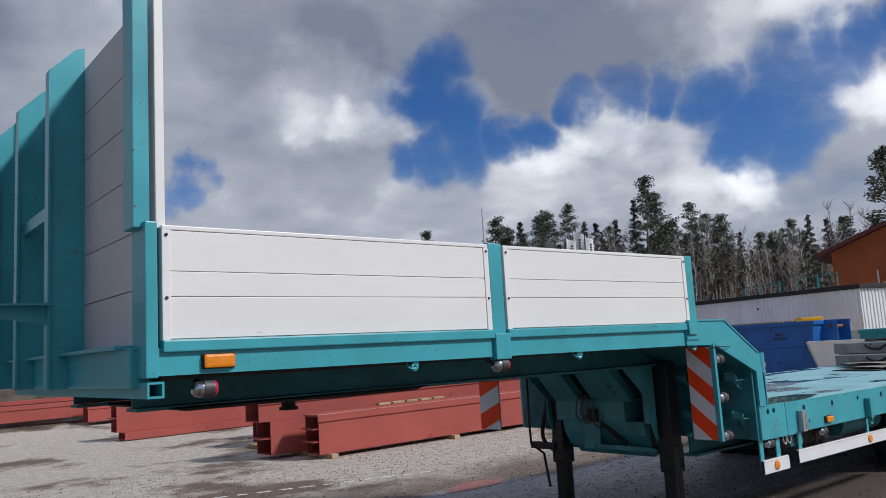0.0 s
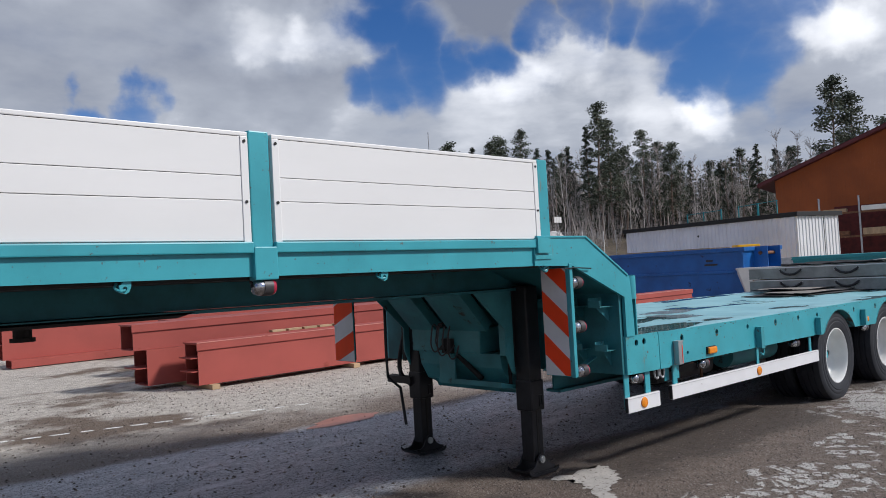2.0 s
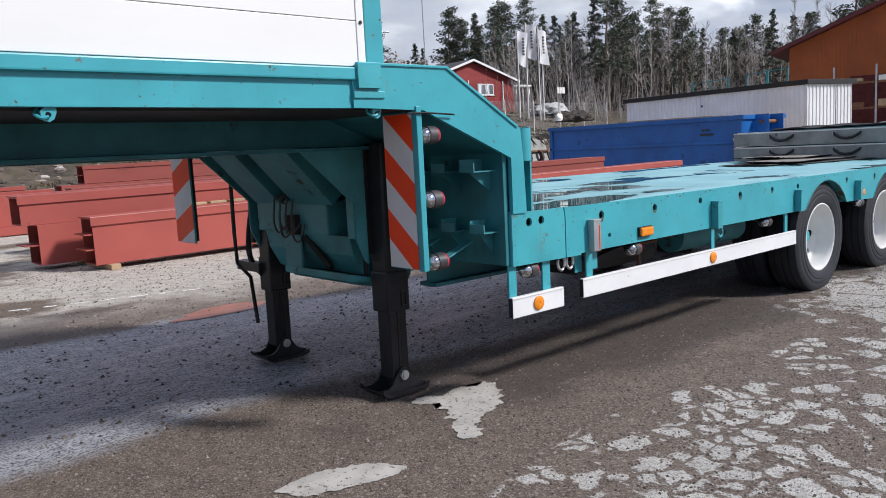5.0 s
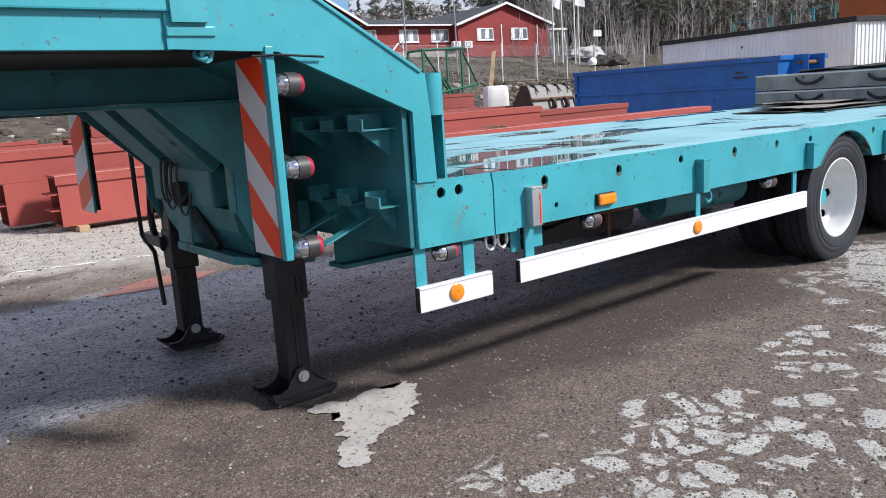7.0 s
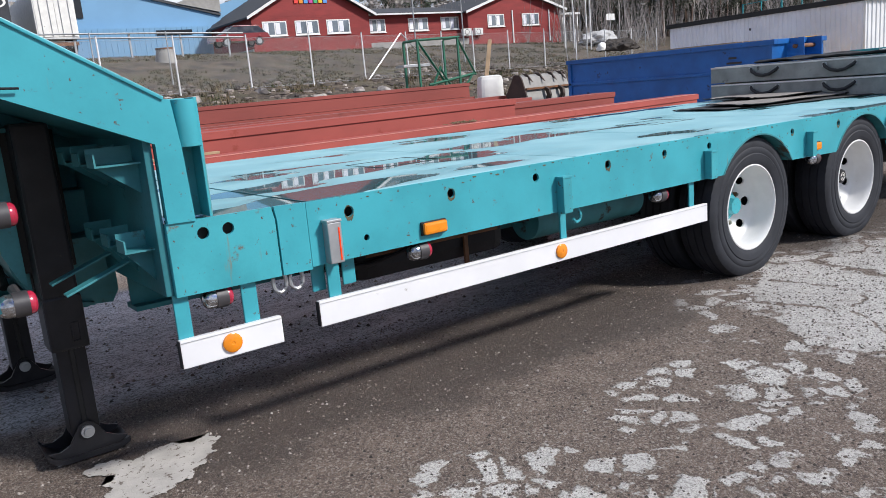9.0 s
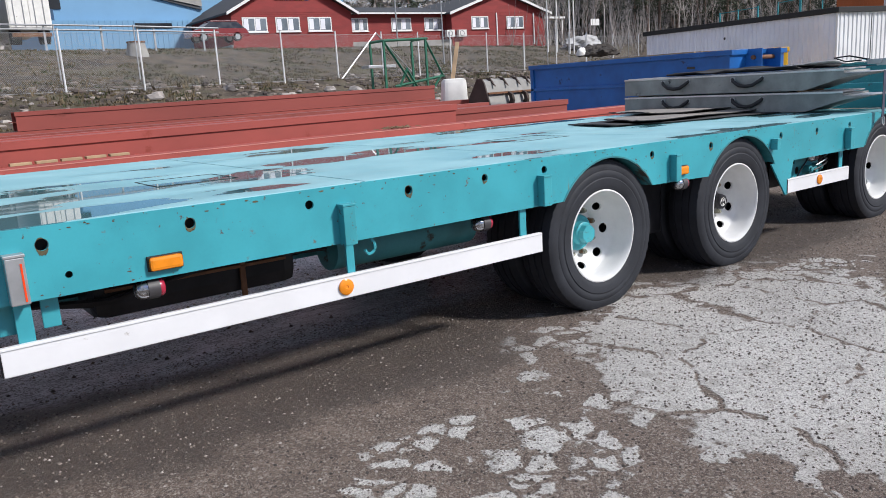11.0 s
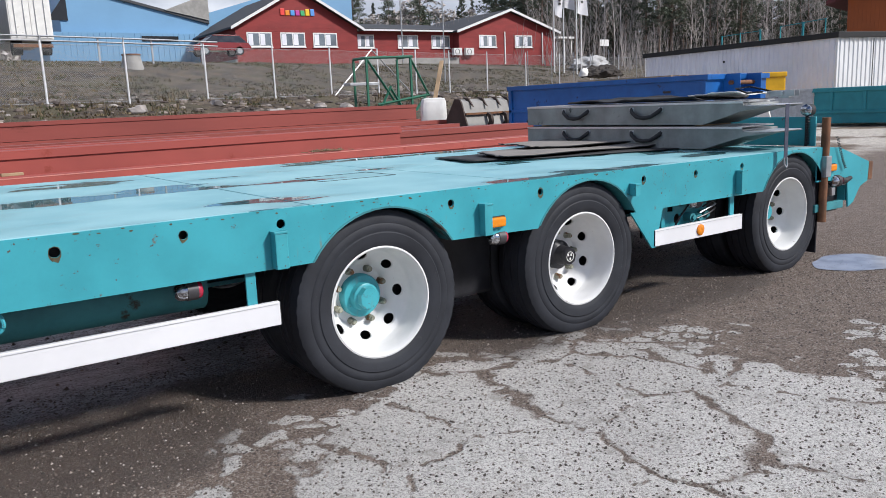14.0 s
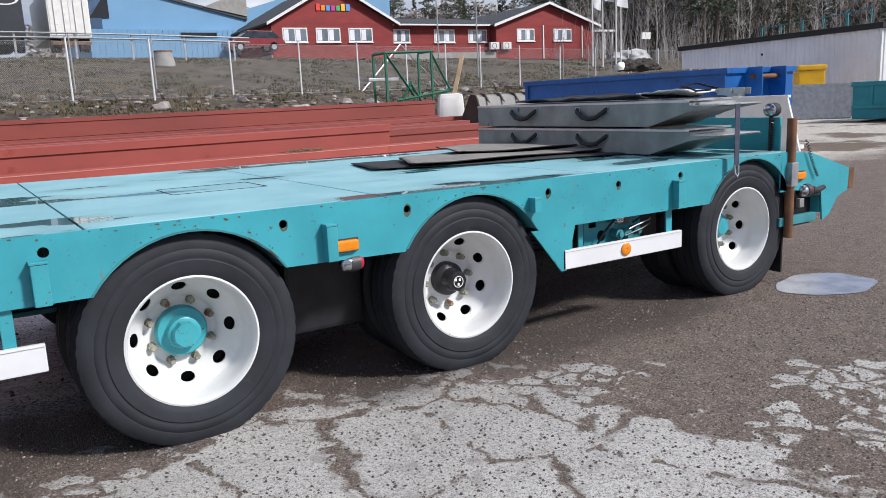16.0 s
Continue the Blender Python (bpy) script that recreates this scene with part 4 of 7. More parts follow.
tbox("neck_box", (5.31, 5.73, 4.30, 5.08, 0.84, 1.03), teal_dark, "grimy cross box of the neck, darkened for shade", 0.012)
tbox("neck_box", (5.46, 5.70, 4.40, 5.10, 1.03, 1.30), teal_shade, "inner neck box, darkened for shade", 0.01)
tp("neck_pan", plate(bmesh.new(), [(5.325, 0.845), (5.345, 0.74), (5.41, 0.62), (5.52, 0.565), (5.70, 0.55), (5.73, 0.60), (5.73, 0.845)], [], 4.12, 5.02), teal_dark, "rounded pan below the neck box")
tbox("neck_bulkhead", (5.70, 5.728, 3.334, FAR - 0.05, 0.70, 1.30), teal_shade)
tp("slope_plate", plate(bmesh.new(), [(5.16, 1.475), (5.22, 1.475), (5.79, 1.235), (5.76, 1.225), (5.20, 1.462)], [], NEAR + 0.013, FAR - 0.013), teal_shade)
# near-black plate puts the cavity's shade behind the landing leg
tbox("cavity_shade_plate", (5.38, 5.70, 4.45, 4.46, 0.70, 1.46), dark_steel)
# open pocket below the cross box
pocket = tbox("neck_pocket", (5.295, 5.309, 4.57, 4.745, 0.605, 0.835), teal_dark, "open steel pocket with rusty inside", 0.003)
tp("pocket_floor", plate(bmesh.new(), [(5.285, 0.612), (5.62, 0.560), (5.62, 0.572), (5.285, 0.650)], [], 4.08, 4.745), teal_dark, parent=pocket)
tbox("pocket_back", (5.405, 5.412, 4.09, 4.57, 0.62, 0.83), dark_steel, parent=pocket)
tp("pocket_stay", rod(bmesh.new(), [(5.33, 4.56, 0.82), (5.33, 4.32, 0.66)], 0.02, 6), dark_steel, parent=pocket)
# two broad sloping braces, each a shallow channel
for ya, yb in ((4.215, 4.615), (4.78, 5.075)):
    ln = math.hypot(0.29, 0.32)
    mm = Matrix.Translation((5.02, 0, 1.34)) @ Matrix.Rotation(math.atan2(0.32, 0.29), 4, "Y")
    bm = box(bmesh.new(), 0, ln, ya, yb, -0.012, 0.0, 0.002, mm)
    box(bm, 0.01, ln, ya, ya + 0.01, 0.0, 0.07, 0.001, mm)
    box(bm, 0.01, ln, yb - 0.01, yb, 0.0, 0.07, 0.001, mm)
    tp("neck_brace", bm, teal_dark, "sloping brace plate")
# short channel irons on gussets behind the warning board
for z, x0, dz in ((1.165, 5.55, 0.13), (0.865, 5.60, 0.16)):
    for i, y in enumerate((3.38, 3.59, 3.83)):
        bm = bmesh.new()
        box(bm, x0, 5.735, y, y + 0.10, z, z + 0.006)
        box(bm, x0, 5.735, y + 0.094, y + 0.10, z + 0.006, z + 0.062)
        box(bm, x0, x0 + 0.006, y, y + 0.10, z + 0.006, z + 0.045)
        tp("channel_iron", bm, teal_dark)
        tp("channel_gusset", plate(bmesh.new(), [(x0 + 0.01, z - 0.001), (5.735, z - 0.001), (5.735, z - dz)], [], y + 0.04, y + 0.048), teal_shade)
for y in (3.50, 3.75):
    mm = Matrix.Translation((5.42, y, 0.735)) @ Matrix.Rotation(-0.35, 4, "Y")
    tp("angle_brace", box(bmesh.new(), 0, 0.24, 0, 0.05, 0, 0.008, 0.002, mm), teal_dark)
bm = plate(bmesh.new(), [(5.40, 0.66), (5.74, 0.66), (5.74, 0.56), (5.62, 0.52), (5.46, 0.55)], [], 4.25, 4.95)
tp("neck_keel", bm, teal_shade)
# hoses and valves hanging in front of the neck
r = random.Random(9)
for k in range(5):
    y = 4.56 + 0.045 * k
    x = 5.275 - 0.012 * (k % 3)
    dip = 0.80 + 0.03 * (k % 2) + 0.012 * k
    pts = [(5.305, y, 1.13 - 0.03 * k), (x, y + 0.015, 1.06), (x - 0.006, y + 0.04, 0.97), (x - 0.004, y + 0.05, dip + 0.05), (x, y + 0.02, dip), (x + 0.008, y - 0.02, dip + 0.015), (5.30, y - 0.04, 0.90)]
    tp("air_hose", rod(bmesh.new(), curve(pts), 0.0062, 7), lamp_rubber, smooth=True)
tbox("valve_block", (5.27, 5.31, 4.58, 4.68, 0.84, 0.95), dark_steel)
tp("air_hose", rod(bmesh.new(), curve([(5.35, 5.20, 1.16), (5.35, 5.22, 1.0), (5.35, 5.29, 0.81), (5.35, 5.31, 0.68), (5.35, 5.26, 0.60), (5.36, 5.18, 0.55)]), 0.019, 9), black_steel, smooth=True)
tp("crank_handle", rod(bmesh.new(), [(5.33, 5.45, 1.27), (5.33, 5.46, 0.80), (5.33, 5.45, 0.60), (5.34, 5.30, 0.52), (5.34, 5.25, 0.22)], 0.013, 7), black_steel, smooth=True)
tbox("valve_bracket", (5.33, 5.40, 5.16, 5.46, 0.56, 0.62), black_steel)


# landing legs
def landing_leg(x, y):
    leg = tbox("landing_leg", (x - 0.066, x + 0.066, y - 0.066, y + 0.066, 0.45, 1.33), black_steel, "black telescopic landing leg", 0.012)
    tbox("sleeve_collar", (x - 0.072, x + 0.072, y - 0.072, y + 0.072, 0.44, 0.66), black_steel, bevel=0.012, parent=leg)
    tbox("inner_tube", (x - 0.055, x + 0.055, y - 0.055, y + 0.055, 0.08, 0.47), black_steel, "scuffed inner tube", 0.008, parent=leg)
    bm = bmesh.new()
    cyl(bm, (x, y - 0.088, 0.098), (x, y + 0.088, 0.098), 0.026, seg=18)
    cyl(bm, (x, y - 0.094, 0.098), (x, y - 0.086, 0.098), 0.015, seg=14)
    tp("foot_pin", bm, galv, parent=leg, smooth=True)
    prof = [(-0.160, 0.040), (-0.150, 0.028), (-0.13, 0.014), (-0.095, 0.006), (0.105, 0.006), (0.135, 0.014), (0.150, 0.024)]
    low = [(a, b - 0.010) for a, b in prof]
    bm = plate(bmesh.new(), [(x + a, b) for a, b in prof] + [(x + a, max(b, -0.012)) for a, b in low[::-1]], [], y - 0.105, y + 0.105)
    for s in (-1, 1):
        cheek_line = [(-0.152, 0.044), (-0.11, 0.040), (-0.07, 0.058), (-0.042, 0.105), (-0.026, 0.130), (0.0, 0.140), (0.026, 0.130), (0.042, 0.108), (0.07, 0.066), (0.11, 0.044), (0.148, 0.034), (0.13, 0.016), (0.10, 0.004), (-0.09, 0.004), (-0.125, 0.018)]
        plate(bm, [(x + a, b) for a, b in cheek_line], [], y + s * 0.066, y + s * 0.076)
        plate(bm, [(x + a, b + 0.012) for a, b in prof] + [(x + a, b) for a, b in prof[::-1]], [], y + s * 0.096, y + s * 0.106)
    tp("foot_plate", bm, black_steel, parent=leg)
    tbox("mount_plate", (x - 0.10, x + 0.10, y + 0.06, y + 0.10, 0.75, 1.30), dark_steel, parent=leg)
    tp("guide_slot", plate(bmesh.new(), [(x + 0.012, 0.47), (x + 0.046, 0.47), (x + 0.046, 0.55), (x + 0.012, 0.55)], [[(x + 0.018, 0.476), (x + 0.040, 0.476), (x + 0.040, 0.544), (x + 0.018, 0.544)]], y - 0.078, y - 0.071), black_steel, parent=leg)
    tbox("wear_strip", (x - 0.010, x + 0.010, y - 0.058, y - 0.054, 0.12, 0.44), dark_steel, parent=leg)


landing_leg(5.47, 3.98)
landing_leg(5.43, 5.14)


# warning boards with slanted stripes
def warning_board(y0, y1, z0, pitch, rise, start):
    z1, x = 1.445, 5.15
    board = tbox("warning_board", (x, x + 0.012, y0, y1, z0, z1), teal, "red and grey striped warning board", 0.002)
    for i in range(-2, 9):
        za = start - i * pitch / 2
        mt = sign_red if i % 2 == 0 else sign_grey
        # a slanted band, clipped to the board
        pts = [(y1, za), (y0, za - rise), (y0, za - rise - pitch / 2), (y1, za - pitch / 2)]
        clipped = clip_band(pts, z0 + 0.004, z1 - 0.004)
        if len(clipped) < 3:
            continue
        bm = bmesh.new()
        vs = [bm.verts.new((x - 0.0025, p[0], p[1])) for p in clipped]
        f = bm.faces.new(vs)
        ext = bmesh.ops.extrude_face_region(bm, geom=[f], use_keep_orig=True)
        bmesh.ops.translate(bm, vec=(0.002, 0, 0), verts=[g for g in ext["geom"] if isinstance(g, bmesh.types.BMVert)])
        tp("stripe", bm, mt, parent=board)
    return board


def clip_band(pts, lo, hi):
    for limit, keep_below in ((lo, False), (hi, True)):
        out = []
        for i, p in enumerate(pts):
            q = pts[(i + 1) % len(pts)]
            pin = p[1] <= limit if keep_below else p[1] >= limit
            qin = q[1] <= limit if keep_below else q[1] >= limit
            if pin:
                out.append(p)
            if pin != qin:
                t = (limit - p[1]) / (q[1] - p[1])
                out.append((p[0] + t * (q[0] - p[0]), limit))
        pts = out
        if len(pts) < 3:
            return pts
    return pts


warning_board(3.335, 3.535, 0.755, 0.276, 0.165, 1.58)
warning_board(5.665, 5.945, 0.738, 0.327, -0.12, 1.537)
tbox("board_post", (5.150, 5.180, 3.300, 3.334, 0.75, 1.47), teal)
tp("tie_wire", rod(bmesh.new(), [(5.10, 3.30, 1.438), (5.20, 3.288, 1.44), (5.36, 3.29, 1.432)], 0.004, 5), black_steel)
tbox("board_post", (5.163, 5.195, 5.70, 5.91, 0.75, 1.47), dark_steel)


def marker_lamp(x, y, z, r=0.039, arm=True):
    """A two-sided lamp on a rubber stalk: clear towards the front, red towards the rear."""
    bm = bmesh.new()
    cyl(bm, (x - 0.022, y, z), (x + 0.022, y, z), r * 1.04, seg=20)
    if arm:
        rod(bm, [(x, y, z), (x + 0.005, y + 0.06, z + 0.01), (x, y + 0.12, z + 0.03)], 0.017, 8)
    lamp = tp("marker_lamp", bm, lamp_rubber, "rubber two-sided marker lamp", smooth=True)
    for s, mt, nm in ((-1, clear_lens, "clear_lens"), (1, red_lens, "red_lens")):
        bm = bmesh.new()
        q = 1.0 if s < 0 else 0.55
        pr = [(0.0, r * 0.96), (0.018 * q, r * 0.96), (0.034 * q, r * 0.82), (0.044 * q, r * 0.5), (0.047 * q, 0.001)]
        rr = lathe(bm, pr, 20)
        bmesh.ops.transform(bm, matrix=Matrix.Translation((x + s * 0.022, y, z)) @ Matrix.Rotation(-s * math.pi / 2, 4, "Z"), verts=bm.verts)
        tp(nm, bm, mt, parent=lamp, smooth=True)


for x, y, z in ((5.243, 3.33, 1.345), (5.25, 3.33, 1.062), (5.258, 3.33, 0.782), (5.895, 3.36, 0.655), (6.80, 3.36, 0.655), (8.47, 3.38, 0.652), (10.085, 3.345, 0.668), (3.03, 3.335, 1.42), (1.30, 3.37, 1.41)):
    marker_lamp(x, y, z)
marker_lamp(11.85, 3.41, 0.665, 0.036)


def side_reflector(x, z, w=0.062, h=0.026, y=NEAR):
    base = tp("side_marker", box(bmesh.new(), x - w - 0.004, x + w + 0.004, y - 0.010, y + 0.002, z - h - 0.003, z + h + 0.003, 0.003), dark_steel)
    bm = box(bmesh.new(), x - w, x + w, y - 0.028, y - 0.010, z - h, z + h, 0.012)
    for s in (-1, 1):
        cyl(bm, (x + s * (w - 0.012), y - 0.028, z), (x + s * (w - 0.012), y - 0.024, z), 0.006, seg=8)
    tp("amber_lens", bm, amber, "amber plastic lens", parent=base)


side_reflector(6.848, 0.755)
side_reflector(10.035, 0.757)
side_reflector(13.42, 0.785, 0.05)
side_reflector(1.332, 1.527, 0.07, 0.03)


def round_reflector(x, z, y, parent):
    bm = bmesh.new()
    lathe(bm, [(0.0, 0.036), (-0.008, 0.036), (-0.012, 0.030), (-0.012, 0.008), (-0.010, 0.006), (-0.010, 0.0005)], 28, (x, y, z))
    tp("round_reflector", bm, amber, "round amber reflector", parent=parent, smooth=True)


# side guards
def side_guard(x0, x1, refl, supports, z0=0.452, z1=0.556, y=NEAR - 0.006):
    bm = box(bmesh.new(), x0, x1, y, y + 0.026, z0, z1, 0.004)
    guard = tp("side_guard", bm, guard_white, "white aluminium side guard rail")
    tbox("guard_groove", (x0 + 0.003, x1 - 0.003, y - 0.0008, y + 0.002, z1 - 0.012, z1 - 0.009), alu, bevel=0, parent=guard)
    for x in (x0, x1):
        tbox("end_cap", (x - 0.004, x + 0.004, y + 0.001, y + 0.025, z0 + 0.003, z1 - 0.003), black_steel, bevel=0.001, parent=guard)
    for x in refl:
        round_reflector(x, (z0 + z1) / 2 + 0.0, y, guard)
    for a, b in supports:
        tbox("guard_support", (a, b, y + 0.027, y + 0.039, z0 + 0.02, 0.74), teal, bevel=0.003, parent=guard)


side_guard(5.713, 6.103, (5.90,), ((5.72, 5.775), (5.97, 6.03)), 0.436, 0.540)
side_guard(6.266, 8.823, (7.608,), ((6.33, 6.385), (7.64, 7.68), (8.69, 8.735)))
side_guard(11.322, 12.248, (11.775,), ((12.14, 12.19),))
tp("guard_gusset", plate(bmesh.new(), [(11.10, 0.685), (11.40, 0.685), (11.335, 0.445), (11.30, 0.445)], [], NEAR + 0.0, NEAR + 0.012), teal)
tbox("guard_support", (11.45, 11.49, NEAR + 0.12, NEAR + 0.13, 0.5, 0.70), teal)

# stake pockets on the side
for x0, x1, z0, z1, d in ((6.320, 6.380, 0.70, 0.872, 0.045), (7.602, 7.662, 0.692, 0.872, 0.05), (8.805, 8.862, 0.70, 0.862, 0.05), (9.935, 9.985, 0.70, 0.864, 0.05), (11.085, 11.125, 0.79, 0.865, 0.05), (12.165, 12.225, 0.70, 0.86, 0.05)):
    bm = bmesh.new()
    box(bm, x0, x1, NEAR - d, NEAR, z0, z1 - 0.01, 0.004)
    box(bm, x0 - 0.003, x1 + 0.003, NEAR - d - 0.003, NEAR, z1 - 0.01, z1, 0.002)
    tp("stake_pocket", bm, galv if x0 < 6.4 else teal_worn)
tbox("reflector_tape", (6.364, 6.370, NEAR - 0.047, NEAR - 0.04, 0.71, 0.84), sign_red, bevel=0)
# lashing rings below the corner
for x in (6.13, 6.2):
    bm = bmesh.new()
    rod(bm, [(x + 0.028 * math.cos(t), NEAR + 0.03, 0.66 + 0.04 * math.sin(t)) for t in (k * 0.5236 for k in range(13))], 0.008, 7)
    tp("lashing_ring", bm, galv, smooth=True)
bm = bmesh.new()
rod(bm, curve([(7.78, NEAR + 0.04, 0.70), (7.795, NEAR + 0.03, 0.655), (7.785, NEAR + 0.03, 0.628), (7.76, NEAR + 0.03, 0.62), (7.742, NEAR + 0.03, 0.64)]), 0.008, 7)
tp("lashing_hook", bm, teal, smooth=True)
for x in (6.28, 6.42):
    tbox("hanger", (x, x + 0.06, NEAR + 0.06, NEAR + 0.07, 0.58, 0.70), teal)

# rust stains round the lashing holes, and chips along the upper edge of the side
r = random.Random(64)
for hx, hz, hr in ((6.446, 0.886, 0.021), (6.961, 0.884, 0.02), (7.982, 0.886, 0.02), (8.444, 0.89, 0.018), (9.762, 0.882, 0.018), (10.365, 0.882, 0.018), (11.215, 0.88, 0.018), (11.725, 0.876, 0.018), (12.235, 0.884, 0.018)):
    f = r.uniform(1.0, 1.22)
    out = [(hx + (a - hx) * 0.8, hz + (b - hz) * (1.0 if b > hz else r.uniform(1.0, 1.2))) for a, b in blotch(hx, hz - hr * 0.25, hr * f * 1.1, hr * f * 1.25, 0, 0.10, r, 26)]
    out = [(a, b) if math.hypot(a - hx, b - hz) > hr * 1.04 else (hx + (a - hx) * hr * 1.06 / max(1e-4, math.hypot(a - hx, b - hz)), hz + (b - hz) * hr * 1.06 / max(1e-4, math.hypot(a - hx, b - hz))) for a, b in out]
    y = NEAR - (0.005 if hx < 6 else 0.001)
    tp("rust_stain", plate(bmesh.new(), out, [ring(hx, hz, hr * 1.005)], y, y + 0.0008), rust_stain)
bm = bmesh.new()
for _ in range(80):
    x = r.uniform(6.3, 13.2)
    z = DECK - 0.003 - abs(r.gauss(0, 0.012))
    s0 = r.uniform(0.0015, 0.0055)
    plate(bm, blotch(x, z, s0 * r.uniform(1, 2.6), s0 * 0.7, 0, 0.12, r, 9), [], NEAR - 0.0009, NEAR - 0.0002)
for cx, cz in zip(WHEEL_X, WHEEL_Z):
    for _ in range(8):
        a = r.uniform(0.75, 2.4)
        s0 = r.uniform(0.0015, 0.004)
        plate(bm, blotch(cx + 0.476 * math.cos(a), cz + 0.476 * math.sin(a), s0 * 1.5, s0, 0, 0.12, r, 9), [], NEAR - 0.0009, NEAR - 0.0002)
tagged(tp("chipped_paint", bm, rust_stain), kind="stuff")

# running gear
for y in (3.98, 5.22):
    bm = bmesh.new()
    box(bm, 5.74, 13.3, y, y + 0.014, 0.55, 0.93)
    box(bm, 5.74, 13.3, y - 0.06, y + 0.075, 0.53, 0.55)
    tp("main_beam", bm, teal_shade, "grimy main beam, darkened for shade")
for x in (6.9, 7.7, 8.5, 9.95, 11.6, 12.2):
    tbox("cross_member", (x, x + 0.05, NEAR + 0.07, FAR - 0.07, 0.76, 0.93), dark_steel)
for x, z in zip(WHEEL_X, WHEEL_Z):
    tp("axle", cyl(bmesh.new(), (x, 3.55, z), (x, 5.72, z), 0.062, seg=18), dark_steel, smooth=True)
    for y in (4.03, 5.16):
        bm = bmesh.new()
        rod(bm, [(x - 0.5, y, z + 0.20), (x - 0.25, y, z + 0.1), (x, y, z + 0.07), (x + 0.3, y, z + 0.09)], 0.035, 8)
        tp("trailing_arm", bm, dark_steel, smooth=True)
        tp("air_spring", cyl(bmesh.new(), (x + 0.32, y, z + 0.10), (x + 0.32, y, 0.86), 0.115, seg=20), rubber, smooth=True)
    for y in (3.9, 5.3):
        tp("brake_drum", cyl(bmesh.new(), (x, y - 0.09, z), (x, y + 0.09, z), 0.19, seg=24), dark_steel, smooth=True)
tp("air_tank", cyl(bmesh.new(), (7.75, 3.72, 0.60), (8.62, 3.72, 0.60), 0.11, seg=24), teal_dark, "grimy cylindrical air tank, darkened for shade", smooth=True)
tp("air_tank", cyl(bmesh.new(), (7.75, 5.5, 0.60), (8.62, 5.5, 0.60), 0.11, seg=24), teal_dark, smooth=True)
bm = bmesh.new()
for k in range(3):
    rod(bm, [(6.2, 3.6 + 0.05 * k, 0.64), (6.7, 3.62 + 0.05 * k, 0.58 - 0.02 * k), (7.2, 3.6 + 0.05 * k, 0.66), (7.7, 3.64, 0.62)], 0.012, 6)
tp("brake_pipe", bm, black_steel, smooth=True)
tbox("storage_box", (6.65, 7.57, 3.68, 4.05, 0.475, 0.78), black_steel, "black rounded box slung under the deck", 0.07)
tbox("mud_guard", (9.86, 10.26, 3.62, 4.0, 0.30, 0.72), black_steel, bevel=0.02)
tbox("box_strap", (7.275, 7.30, 3.655, 3.67, 0.44, 0.72), rusty)
tbox("box_strap", (6.7, 7.5, 3.655, 3.667, 0.60, 0.615), rusty)
tp("valve_plate", plate(bmesh.new(), [(11.60, 0.50), (12.06, 0.50), (12.06, 0.66), (11.98, 0.705), (11.60, 0.705)], [ring(11.74, 0.565, 0.034, 16), [(11.64, 0.62), (11.70, 0.62), (11.70, 0.69), (11.64, 0.69)]], 3.47, 3.478), teal, "turquoise valve plate with cut-outs")
for x, z, w in ((11.83, 0.57, 0.030), (11.90, 0.555, 0.036), (11.98, 0.575, 0.026)):
    bm = cyl(bmesh.new(), (x, 3.47, z), (x, 3.41, z), w, seg=14)
    cyl(bm, (x, 3.41, z), (x, 3.395, z), w * 0.6, seg=8)
    tp("brake_valve", bm, teal_dark, "grimy brake valve, darkened for shade", smooth=True)
for k in range(4):
    z = 0.56 + 0.035 * k
    tp("brake_pipe", rod(bmesh.new(), curve([(11.86 + 0.03 * k, 3.40, z), (11.98, 3.385, z + 0.03), (12.06, 3.40, z + 0.05 - 0.01 * k), (12.13, 3.46, z + 0.04)]), 0.0055, 6), galv if k % 2 else black_steel, smooth=True)
tp("brake_pipe", rod(bmesh.new(), curve([(11.66, 3.44, 0.50), (11.70, 3.42, 0.58), (11.78, 3.41, 0.66), (11.86, 3.44, 0.70)]), 0.006, 6), black_steel, smooth=True)
tbox("guard_support", (11.515, 11.55, NEAR + 0.10, NEAR + 0.11, 0.48, 0.70), teal)
tbox("chassis_plate", (11.5, 12.3, 3.56, 3.58, 0.45, 0.92), dark_steel)


# wheels
def tyre_mesh():
    bm = bmesh.new()
    R, W = 0.452, 0.262
    prof = [(0.035, 0.262), (0.016, 0.268), (0.008, 0.285), (0.003, 0.30), (0.0, 0.335), (0.004, 0.340), (0.004, 0.346), (0.0015, 0.350), (0.004, 0.375), (0.0075, 0.380), (0.006, 0.386), (0.007, 0.405), (0.012, 0.426), (0.022, 0.441)]
    for g in (0.075, 0.13, 0.185):
        prof += [(g - 0.007, R), (g - 0.005, R - 0.011), (g + 0.005, R - 0.011), (g + 0.007, R)]
    prof += [(W - y, r) for y, r in prof[:14][::-1]]
    rings = lathe(bm, prof, 150)
    # sipes across both shoulders
    for j in (12, 13, len(prof) - 14, len(prof) - 13):
        for k, v in enumerate(rings[j]):
            if k % 3 == 0:
                f = 1 - 0.004 / math.hypot(v.co.x, v.co.z)
                v.co.x *= f
                v.co.z *= f
    return mesh_of("tyre", bm, rubber, True)


